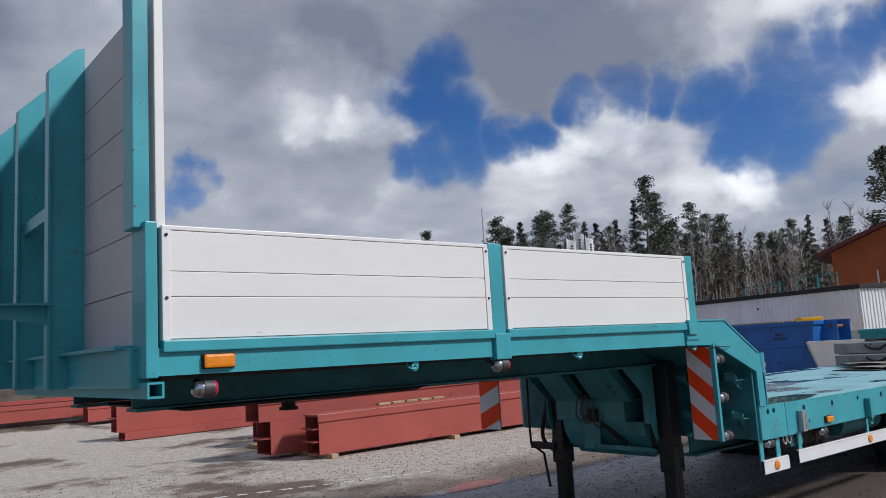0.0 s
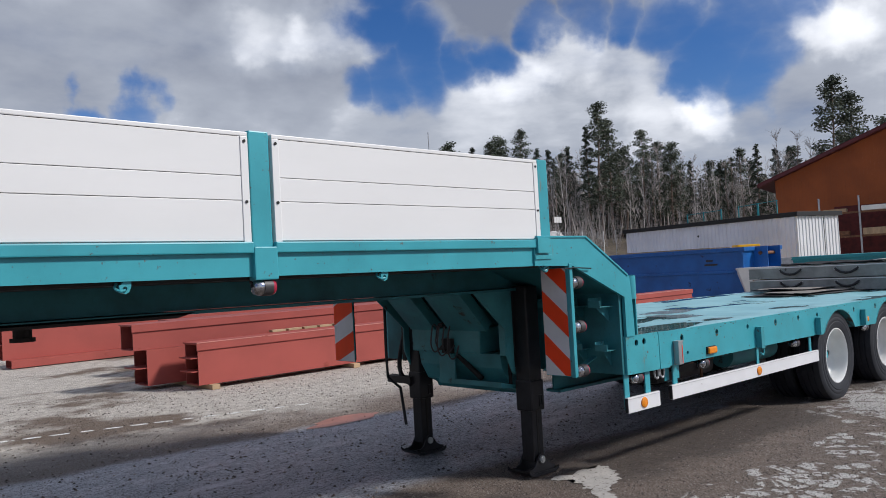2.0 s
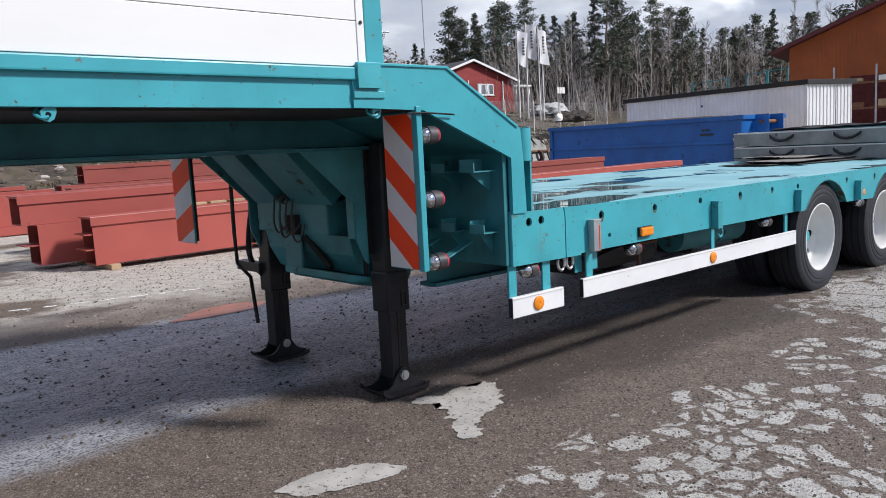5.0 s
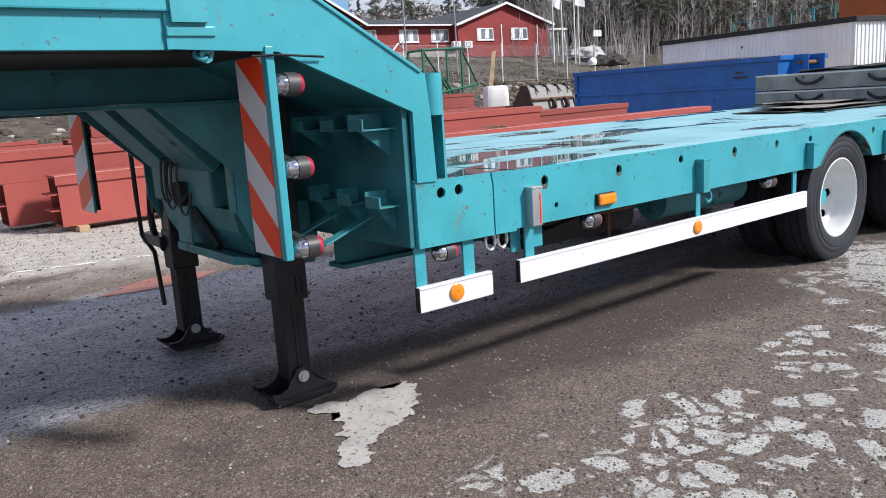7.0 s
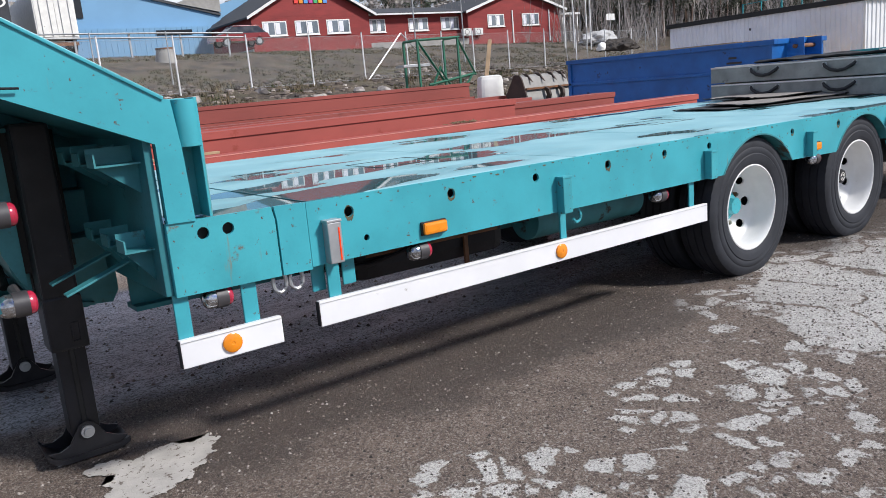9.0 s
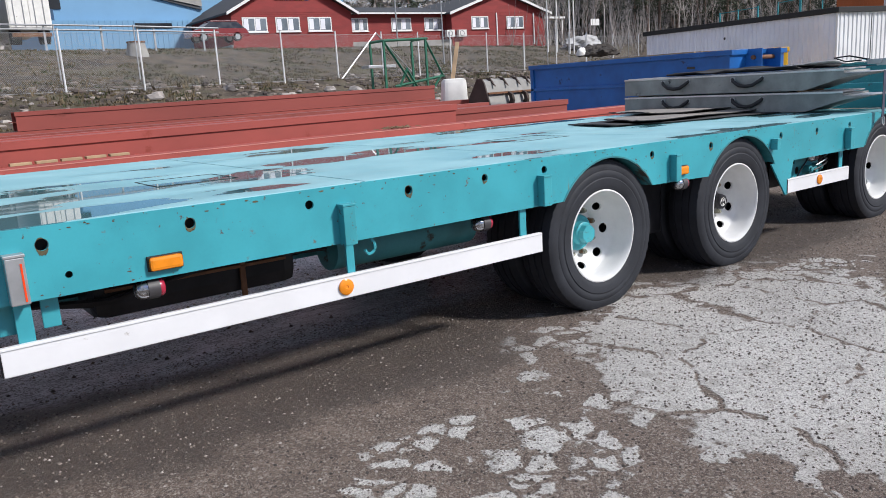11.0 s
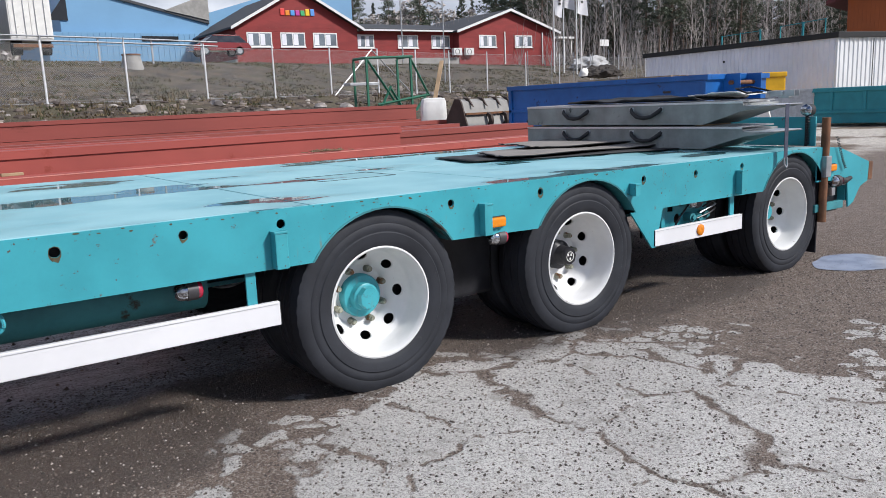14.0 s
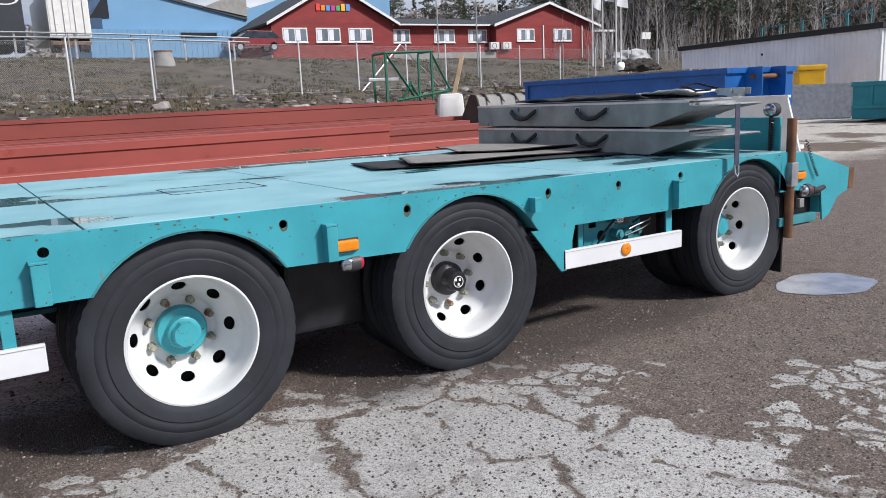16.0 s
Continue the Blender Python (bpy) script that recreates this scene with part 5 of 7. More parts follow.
def rim_mesh():
    bm = bmesh.new()
    # barrel, then the dished disc: a cone with hand holes round a deep flat bolt face
    lathe(bm, [(0.028, 0.268), (0.012, 0.272), (0.010, 0.264), (0.020, 0.256), (0.050, 0.252), (0.10, 0.248), (0.140, 0.246), (0.150, 0.238)], 64)
    lathe(bm, [(0.226, 0.158), (0.236, 0.150), (0.238, 0.146), (0.238, 0.08)], 64)
    disc = bmesh.new()
    holes = []
    for k in range(8):
        a = 2 * math.pi * (k + 0.5) / 8
        oval = [(0.200 + 0.020 * math.cos(t), 0.031 * math.sin(t)) for t in (2 * math.pi * j / 18 for j in range(18))]
        holes.append([(u * math.cos(a) - v * math.sin(a), u * math.sin(a) + v * math.cos(a)) for u, v in oval])
    plate(disc, ring(0, 0, 0.238, 64), holes + [ring(0, 0, 0.158, 48)], 0.0, 0.012)
    for v in disc.verts:
        v.co.y += 0.150 + 0.076 * (0.238 - math.hypot(v.co.x, v.co.z)) / 0.080
    me = bpy.data.meshes.new("tmp")
    disc.to_mesh(me)
    disc.free()
    bm.from_mesh(me)
    bpy.data.meshes.remove(me)
    return mesh_of("wheel", bm, rim_paint, True)


def nut_mesh():
    bm = bmesh.new()
    cyl(bm, (0, 0.238, 0), (0, 0.226, 0), 0.019, 0.017, seg=12)
    cyl(bm, (0, 0.227, 0), (0, 0.200, 0), 0.0165, seg=6)
    cyl(bm, (0, 0.201, 0), (0, 0.190, 0), 0.010, seg=10)
    return mesh_of("wheel_nut", bm, [MATS["hub_nuts"]], False)


surface("hub_nuts", (0.27, 0.27, 0.21), 0.6, metal=0.15, vary=0.35, grain=90, blotch=18, relief=0.2, dirt=(0.20, 0.10, 0.05), dirt_amount=0.12, dirt_scale=14)
TYRE, RIM, NUT = tyre_mesh(), rim_mesh(), nut_mesh()
# near-black disc stands in for the shade behind the hand holes
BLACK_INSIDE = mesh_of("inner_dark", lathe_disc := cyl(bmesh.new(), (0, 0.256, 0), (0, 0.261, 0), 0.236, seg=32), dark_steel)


def hub_mesh(kind):
    bm = bmesh.new()
    if kind == "drum":
        lathe(bm, [(0.24, 0.108), (0.205, 0.108), (0.196, 0.101), (0.194, 0.072), (0.19, 0.070), (0.160, 0.068), (0.156, 0.062), (0.156, 0.001)], 40)
        cyl(bm, (0, 0.16, 0), (0, 0.122, 0), 0.058, 0.053, seg=8)
        mt = teal_worn
    elif kind == "cap":
        lathe(bm, [(0.24, 0.088), (0.20, 0.086), (0.185, 0.06), (0.17, 0.056), (0.14, 0.054)], 36)
        lathe(bm, [(0.145, 0.054), (0.118, 0.054), (0.11, 0.048), (0.11, 0.001)], 8)
        mt = black_steel
    else:
        lathe(bm, [(0.24, 0.088), (0.21, 0.086), (0.195, 0.06), (0.185, 0.056), (0.165, 0.052), (0.16, 0.001)], 36)
        mt = teal
    return mesh_of("hub", bm, mt, True)


for i, (x, z) in enumerate(zip(WHEEL_X, WHEEL_Z)):
    hub = hub_mesh(("drum", "cap", "plain")[i])
    for y, flip, full in ((3.345, False, True), (3.90, True, False), (5.925, True, True), (5.37, False, False)):
        m = Matrix.Translation((x - PIV[0] - 0.022, y - PIV[1], z + 0.003)) @ (Matrix.Rotation(math.pi, 4, "Z") if flip else Matrix()) @ Matrix.Rotation((0.393, 0.72, 1.25)[i], 4, "Y")
        w = piece("wheel", RIM, trailer, m)
        tagged(w, "white steel wheel with black tyre")
        piece("tyre", TYRE, w, Matrix())
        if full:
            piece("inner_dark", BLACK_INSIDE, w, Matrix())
            piece("hub", hub, w, Matrix())
            for k in range(8):
                a = 2 * math.pi * k / 8
                piece("wheel_nut", NUT, w, Matrix.Translation((0.136 * math.cos(a), 0.002, 0.136 * math.sin(a))))
    if i == 1:
        bm = bmesh.new()
        lathe(bm, [(0.0, 0.030), (-0.001, 0.030), (-0.001, 0.026), (0.0, 0.026)], 28, (x - 0.022, 3.4545, z + 0.003))
        for a, b in ((-0.016, 0.012), (0.0, -0.014), (0.008, 0.010)):
            box(bm, x - 0.022 + a - 0.006, x - 0.022 + a + 0.006, 3.4530, 3.4542, z + b - 0.004, z + b + 0.010)
        tp("cap_emblem", bm, plastic_white)

# tail
for y, s in ((NEAR, 1), (FAR, -1)):
    yy = (y, y + 0.012) if s > 0 else (y - 0.012, y)
    tp("tail_plate", plate(bmesh.new(), [(13.22, 0.951), (13.55, 0.930), (14.03, 0.790), (14.02, 0.635), (13.90, 0.60), (13.80, 0.48), (13.72, 0.45), (13.69, 0.66), (13.22, 0.70)], [], *yy), teal, "beavertail side plate")
    tp("mud_flap", box(bmesh.new(), 13.30, 13.318, *((y + 0.03, y + 0.60) if s > 0 else (y - 0.6, y - 0.03)), 0.13, 0.72, 0.004), black_steel, "black rubber mud flap")
tp("tail_deck", plate(bmesh.new(), [(13.228, 0.952), (13.55, 0.931), (14.03, 0.791), (14.03, 0.775), (13.55, 0.915), (13.228, 0.936)], [], NEAR + 0.014, FAR - 0.014), deck_mat)
tbox("tail_bumper", (13.70, 13.80, NEAR + 0.02, FAR - 0.02, 0.50, 0.62), teal)
tbox("tail_end", (14.03, 14.10, NEAR + 0.0, NEAR + 0.10, 0.64, 0.79), rusty, "rusty ramp hinge lug", 0.01)
tbox("tail_end", (14.03, 14.10, FAR - 0.10, FAR, 0.64, 0.79), rusty, bevel=0.01)
tp("tail_axle", cyl(bmesh.new(), (14.05, NEAR + 0.1, 0.72), (14.05, FAR - 0.1, 0.72), 0.03, seg=14), rusty, smooth=True)
marker_lamp(13.50, 3.315, 0.675, 0.045)
bm = bmesh.new()
rod(bm, [(13.545, 3.30, 0.675), (13.60, 3.29, 0.67), (13.66, 3.28, 0.69)], 0.03, 10, 0.5)
tp("lamp_stalk", bm, mat_rubber, smooth=True)
tbox("tail_light", (13.40, 13.45, NEAR - 0.03, NEAR + 0.0, 0.57, 0.63), galv, bevel=0.004)
tbox("lower_step", (13.24, 13.66, NEAR + 0.01, NEAR + 0.05, 0.45, 0.51), teal_dark)
tbox("tail_box", (13.32, 13.70, NEAR + 0.08, NEAR + 0.5, 0.42, 0.70), black_steel)
bm = cyl(bmesh.new(), (13.318, NEAR - 0.002, 0.375), (13.318, NEAR - 0.002, 1.168), 0.031, seg=16)
stake = tp("stake", bm, rusty, "rusty steel stake", smooth=True)
tbox("stake_clamp", (13.281, 13.355, NEAR - 0.040, NEAR + 0.03, 0.72, 0.88), galv, bevel=0.006, parent=stake)
bm = bmesh.new()
rod(bm, [(13.46 + 0.002 * k + 0.010 * math.cos(k * 1.2), 3.30 + 0.010 * math.sin(k * 1.2), 1.02 - 0.0042 * k + 0.06 * (k / 75) ** 2) for k in range(76)], 0.003, 5)
tp("coiled_cable", bm, black_steel, smooth=True)

# ---- load on the deck ----
def on_deck(x, z=0.0):
    """Height of the deck at x, plus z."""
    return 0.953 - (x - 7.0) * 0.0093 + z


def loading_ramp(z, label):
    """One aluminium loading ramp lying across the deck: a shallow box with handles and a tapered lip at the near end."""
    ramp = thing("loading_ramp", label, "ramp", (12.575, 3.34, z), group="stacked loading ramps")
    # along +y: lip at y=0, body to y=2.72
    bm = bmesh.new()
    prof = [(0.0, 0.125), (0.20, 0.133), (0.20, 0.150), (2.46, 0.165), (2.46, 0.0), (0.53, 0.0), (0.20, 0.098)]
    vs0 = [bm.verts.new((0.0, y, h)) for y, h in prof]
    vs1 = [bm.verts.new((0.46, y, h)) for y, h in prof]
    bm.faces.new(vs0)
    bm.faces.new(vs1[::-1])
    for i in range(len(prof)):
        bm.faces.new((vs0[i], vs0[(i + 1) % len(prof)], vs1[(i + 1) % len(prof)], vs1[i]))
    part("body", bm, ramp_grey, ramp)
    bm = bmesh.new()
    box(bm, -0.006, 0.0, 0.20, 2.46, 0.152, 0.168, 0.002)
    part("top_edge", bm, alu, ramp)
    bm = bmesh.new()
    for k in range(54):
        y = 0.23 + 0.041 * k
        box(bm, -0.004, 0.46, y, y + 0.012, 0.160, 0.172)
    tagged(part("tread", bm, galv, ramp, "serrated tread bars"), kind="stuff")
    for y in (1.06, 1.83):
        bm = bmesh.new()
        rod(bm, [(0.0, y - 0.15, 0.125), (-0.022, y - 0.135, 0.105), (-0.035, y - 0.07, 0.065), (-0.038, y, 0.055), (-0.035, y + 0.07, 0.065), (-0.022, y + 0.135, 0.105), (0.0, y + 0.15, 0.125)], 0.016, 8)
        part("handle", bm, mat_rubber, ramp, "black rubber carrying handle", True)
        for s in (-1, 1):
            part("handle_lug", box(bmesh.new(), -0.008, 0.0, y + s * 0.145 - 0.022, y + s * 0.145 + 0.022, 0.10, 0.14, 0.002), galv, ramp)
    bm = bmesh.new()
    box(bm, 0.02, 0.44, 0.0, 0.22, 0.128, 0.136, 0.002)
    part("lip", bm, alu, ramp, "bright worn aluminium lip")
    return ramp


loading_ramp(on_deck(12.9, 0.012), "grey galvanised loading ramp lying across the deck")
loading_ramp(on_deck(12.9, 0.196), "grey galvanised loading ramp stacked on another ramp")
bm = bmesh.new()
for y in (3.9, 5.6):
    box(bm, 12.62, 12.98, y, y + 0.06, on_deck(12.9, 0.178), on_deck(12.9, 0.198), 0.002)
solid("packing_strip", bm, wood, "thin wooden strips between the stacked ramps", "strip", kind="stuff")


def floppy_sheet(name, outline, z, material, side, label, category, waves=0.012, seed=1, thick=0.008):
    """A limp mat: a gridded sheet with soft waves and some thickness."""
    (x0, y0), (x1, y1), (x2, y2), (x3, y3) = outline
    r = random.Random(seed)
    ph = r.uniform(0, 6)
    nu, nv = 28, 12
    bm = bmesh.new()
    tops = []
    for j in range(nv + 1):
        row = []
        for i in range(nu + 1):
            u, v = i / nu, j / nv
            x = (x0 * (1 - u) + x1 * u) * (1 - v) + (x3 * (1 - u) + x2 * u) * v
            y = (y0 * (1 - u) + y1 * u) * (1 - v) + (y3 * (1 - u) + y2 * u) * v
            h = waves * (0.5 + 0.5 * math.sin(u * 9 + v * 3 + ph)) * (0.4 + 0.6 * math.sin(v * math.pi + 0.3)) + waves * 0.8 * max(0, 1 - 5 * min(u, 1 - u)) * r.random()
            row.append(bm.verts.new((x, y, z(x) + thick + h)))
        tops.append(row)
    for j in range(nv):
        for i in range(nu):
            bm.faces.new((tops[j][i], tops[j][i + 1], tops[j + 1][i + 1], tops[j + 1][i]))
    ext = bmesh.ops.extrude_face_region(bm, geom=bm.faces[:], use_keep_orig=True)
    bmesh.ops.translate(bm, vec=(0, 0, -thick), verts=[g for g in ext["geom"] if isinstance(g, bmesh.types.BMVert)])
    bmesh.ops.recalc_face_normals(bm, faces=bm.faces)
    for f in bm.faces:
        f.material_index = 0 if f.normal.z > 0.6 else 1
        f.smooth = True
    return solid(name, bm, [material, side], label, category)


floppy_sheet("rubber_mat", [(10.85, 4.55), (12.68, 4.05), (12.68, 5.2), (11.0, 5.15)], lambda x: on_deck(x, 0.002), mat_rubber, mat_rubber, "black rubber mat lying flat on the deck", "mat", 0.010, 3)
floppy_sheet("rubber_mat", [(11.05, 4.42), (12.66, 4.30), (12.66, 5.40), (11.3, 5.0)], lambda x: on_deck(x, 0.026), mat_top, mat_rubber, "dusty beige-backed mat on top of a black mat", "mat", 0.012, 5)
floppy_sheet("rubber_mat", [(11.6, 4.75), (12.64, 4.55), (12.64, 5.6), (11.9, 5.45)], lambda x: on_deck(x, 0.050), mat_top, mat_rubber, "worn grey mat folded on other mats", "mat", 0.014, 8)
floppy_sheet("rubber_mat", [(12.55, 3.95), (12.98, 3.75), (13.0, 5.5), (12.60, 5.3)], lambda x: on_deck(x, 0.372), mat_rubber, mat_rubber, "black mat lying on top of the ramps", "mat", 0.03, 11)
floppy_sheet("plastic_sheet", [(12.62, 3.62), (12.96, 3.50), (12.98, 4.1), (12.70, 4.1)], lambda x: on_deck(x, 0.400), plastic_white, plastic_white, "white plastic sheet on the ramps", "sheet", 0.02, 13)

# ratchet strap over the ramps
strap = thing("ratchet_strap", "dirty blue ratchet strap holding the ramps down", "strap", (12.68, 3.29, on_deck(12.68)))
bm = bmesh.new()
box(bm, -0.022, 0.022, -0.028, -0.024, -0.05, 0.33)
box(bm, -0.022, 0.022, -0.028, 0.55, 0.372, 0.377)
part("webbing", bm, strap_mat, strap)
bm = bmesh.new()
box(bm, -0.032, 0.032, -0.05, 0.03, 0.372, 0.40, 0.006)
box(bm, -0.035, -0.028, -0.09, 0.10, 0.385, 0.425, 0.003)
box(bm, 0.028, 0.035, -0.09, 0.10, 0.385, 0.425, 0.003)
cyl(bm, (-0.045, 0.0, 0.405), (0.045, 0.0, 0.405), 0.014, seg=12)
cyl(bm, (-0.04, 0.10, 0.41), (0.04, 0.10, 0.41), 0.011, seg=10)
part("ratchet", bm, galv, strap, "steel ratchet buckle")
bm = bmesh.new()
rod(bm, [(-0.02, -0.026, -0.04), (-0.015, -0.03, -0.09), (0.0, -0.035, -0.115), (0.015, -0.03, -0.09), (0.02, -0.026, -0.04)], 0.006, 7)
part("hook", bm, galv, strap, "steel wire hook", True)
bm = bmesh.new()
rod(bm, [(0.0, 0.05, 0.41), (-0.02, 0.25, 0.46), (0.03, 0.4, 0.45), (0.02, 0.3, 0.415), (-0.03, 0.15, 0.42)], 0.007, 6)
part("loose_end", bm, black_steel, strap, "", True)

# teal gate behind the ramps
gate = thing("ramp_gate", "turquoise upright plate with lamp at the deck's rear end", "plate", (13.22, 3.36, on_deck(13.22, 0.0)))
bm = bmesh.new()
box(bm, 0.08, 0.10, 0.03, 2.2, 0.0, 0.222, 0.004)
part("panel", bm, teal, gate)
bm = bmesh.new()
rod(bm, [(0.065, 0.09, 0.0), (0.065, 0.09, 0.30)], 0.012, 8)
part("lamp_post", bm, black_steel, gate)
bm = bmesh.new()
cyl(bm, (0.06, 0.09, 0.272), (0.11, 0.09, 0.272), 0.046, seg=18)
part("lamp", bm, mat_rubber, gate, "", True)
bm = bmesh.new()
lathe(bm, [(0.0, 0.044), (-0.02, 0.042), (-0.032, 0.025), (-0.035, 0.001)], 18)
bmesh.ops.transform(bm, matrix=Matrix.Translation((0.06, 0.09, 0.272)) @ Matrix.Rotation(-math.pi / 2, 4, "Z"), verts=bm.verts)
part("clear_lens", bm, clear_lens, gate, "", True)
bm = bmesh.new()
rod(bm, [(0.05 + 0.016 * math.cos(k * 1.1), 0.07 + 0.012 * math.sin(k * 1.1), 0.22 - 0.0035 * k) for k in range(60)], 0.003, 5)
part("coiled_cable", bm, black_steel, gate, "", True)

# ---- steel beams in the yard ----
BEAM_GROUP = "red primed steel beams stored in the yard"


def steel_beam(x0, x1, y, z, h, d, rz=0.0, cells=3, lip=True, label="long red-primed steel beam lying on wooden blocks", tongue=0.10, paint=None):
    """A built-up girder: plates front and back, flanges inside that stick out at the ends as tongues."""
    bm = bmesh.new()
    ln = x1 - x0
    t = 0.014
    box(bm, 0, ln, 0, t, 0, h, 0.002)
    box(bm, 0, ln, d - t, d, 0, h, 0.002)
    for k in range(cells + 1):
        zz = k * (h - t) / cells
        e = tongue if k not in (0, cells) else 0.0
        box(bm, -e, ln + e, t, d - t, zz, zz + t)
    if lip:
        box(bm, -0.02, ln + 0.02, -0.024, d + 0.02, h, h + 0.018, 0.003)
        box(bm, -0.02, ln + 0.02, -0.024, -0.002, h - 0.09, h, 0.002)
    beam = solid("steel_beam", bm, paint or oxide, label, "beam", (x0, y, z), rz, BEAM_GROUP)
    return beam


def timber(x, y, w=0.12, d=0.5, h=0.07, z=0.0, rz=0.0):
    return solid("timber_block", box(bmesh.new(), -w / 2, w / 2, -0.08, d, 0, h, 0.006), wood, "raw timber block under a steel beam", "timber", (x, y, z), rz, "timber blocks")


for x in (6.25, 8.7, 12.0, 16.0, 19.0):
    timber(x, 10.70, d=2.9)
near_beam = steel_beam(6.05, 19.4, 10.74, 0.07, 0.585, 0.42, cells=3, label="near red-primed steel beam on timber blocks")
# Pale strip paints the light caught on the near beam's top flange edge.
lit_edge = surface("lit_primer_edge", (0.50, 0.20, 0.165), 0.6, vary=0.12, grain=60, blotch=2, relief=0.05, dirt=(0.33, 0.07, 0.055), dirt_amount=0.03, dirt_scale=4)
part("lit_edge", box(bmesh.new(), -0.02, 13.3, -0.027, 0.012, 0.596, 0.606, 0.002), lit_edge, near_beam, "pale flange edge painted as catching light")
steel_beam(5.62, 12.6, 11.50, 0.07, 0.52, 0.5, cells=2, lip=False, tongue=0.16)
steel_beam(5.45, 14.9, 11.55, 0.592, 0.36, 0.48, cells=1, lip=True, label="red-primed steel beam stacked on another beam")
oxide_old = surface("weathered_oxide_primer", (0.27, 0.056, 0.042), 0.6, vary=0.14, grain=40, blotch=0.9, relief=0.06, dirt=(0.17, 0.04, 0.03), dirt_amount=0.05, dirt_scale=2.2, piece=0.3, stretch=(0.3, 1, 1))
OLD = "weathered dark red-primed steel beam in the rear stack"
steel_beam(9.7, 19.1, 12.75, 0.07, 0.74, 0.5, cells=2, paint=oxide_old, label=OLD)
steel_beam(6.4, 14.9, 13.35, 0.07, 0.80, 0.45, cells=2, paint=oxide_old, label=OLD)
steel_beam(7.2, 16.5, 14.4, 0.07, 0.78, 0.5, cells=2, paint=oxide_old, label=OLD)
steel_beam(8.6, 18.2, 15.3, 0.07, 0.70, 0.4, cells=2, paint=oxide_old, label=OLD)
steel_beam(9.0, 19.8, 16.2, 0.07, 0.72, 0.4, cells=2, lip=False, paint=oxide_old, label=OLD)
for x in (9.5, 14.0, 18.0, 22.0):
    timber(x, 17.6, d=6.0)
steel_beam(5.3, 14.0, 17.8, 0.02, 0.16, 0.45, cells=1, lip=False)
steel_beam(5.2, 13.9, 18.05, 0.182, 0.62, 0.4, cells=2, lip=False)
steel_beam(8.4, 22.0, 19.6, 0.07, 0.72, 0.5, cells=2, paint=oxide_old, label=OLD)
steel_beam(9.5, 23.4, 21.4, 0.07, 0.66, 0.5, cells=2, lip=False, paint=oxide_old, label=OLD)
steel_beam(9.0, 23.1, 22.6, 0.07, 0.74, 0.6, cells=2, lip=False, paint=oxide_old, label=OLD)
steel_beam(9.6, 22.9, 22.64, 0.822, 0.47, 0.55, cells=2, paint=oxide_old, label="weathered steel beam lying on top of the rear stack")
steel_beam(4.0, 9.4, 25.0, 0.25, 0.42, 0.5, cells=1)
steel_beam(6.2, 13.0, 24.2, 0.10, 0.45, 0.5, cells=1)
steel_beam(3.6, 9.0, 26.3, 0.30, 0.48, 0.5, cells=1)
# leaves and twigs lying on the near beam
r = random.Random(21)
bm = bmesh.new()
for k in range(46):
    x, y = 13.1 + r.gauss(0, 0.16), 10.86 + r.gauss(0, 0.05)
    a = r.uniform(0, 3.14)
    rod(bm, [(x - 0.05 * math.cos(a), y - 0.04 * math.sin(a), 0.685 + r.random() * 0.02), (x + 0.05 * math.cos(a), y + 0.04 * math.sin(a), 0.69 + r.random() * 0.04)], 0.006, 4)
solid("twigs", bm, dry_bush, "dry twigs and leaves lying on a steel beam", "twigs", kind="stuff")
bm = bmesh.new()
for k in range(5):
    box(bm, 7.6 + 0.3 * k, 7.85 + 0.3 * k, 11.35, 11.47, 0.665 + 0.0 * k, 0.70, 0.004)
solid("timber_offcut", bm, wood, "short timber offcuts lying between the beams", "timber", kind="stuff")

# ---- blue hook-lift container ----
cont = thing("skip_container", "blue open-top steel skip container with dirt stains", "container", (22.78, 10.97, 0.0))
L, W, H = 6.65, 2.35, 1.70
for x0, x1 in ((0.0, 0.05), (W - 0.05, W)):
    part("side_wall", box(bmesh.new(), x0, x1, 0.0, L, 0.12, H - 0.10), blue_paint, cont)
for y0, y1 in ((0.0, 0.05), (L - 0.05, L)):
    part("end_wall", box(bmesh.new(), 0.05, W - 0.05, y0, y1, 0.12, H - 0.10), blue_paint, cont)
part("floor", box(bmesh.new(), 0.05, W - 0.05, 0.05, L - 0.05, 0.0, 0.17), blue_paint, cont)
for a in ((-0.06, 0.07, -0.06, L + 0.06), (W - 0.07, W + 0.06, -0.06, L + 0.06), (0.07, W - 0.07, -0.06, 0.07), (0.07, W - 0.07, L - 0.07, L + 0.06)):
    part("rim", box(bmesh.new(), *a, H - 0.12, H, 0.01), blue_paint, cont)
bm = bmesh.new()
box(bm, -0.05, 0.0, 0.0, L, 0.95, 1.03, 0.01)
part("side_rib", bm, blue_paint, cont)
for y in (0.0, L - 0.12):
    part("corner_post", box(bmesh.new(), -0.05, 0.0, y, y + 0.12, 0.12, H - 0.12, 0.008), blue_paint, cont)
for x in (0.62, 1.45):
    bm = plate(bmesh.new(), [(x, 0.3), (x + 0.02, 0.3), (x + 0.02, H), (x, H)], [], -0.42, 0.0)
    part("hook_frame", bm, blue_paint, cont)
bm = bmesh.new()
rod(bm, [(0.55, -0.22, 1.50), (1.55, -0.22, 1.50)], 0.05, 12)
part("hook_bar", bm, rusty, cont, "rusty hook bar", True)
part("end_plate", box(bmesh.new(), 0.64, 1.45, -0.03, 0.0, 0.4, 1.2, 0.005), blue_paint, cont)
bm = bmesh.new()
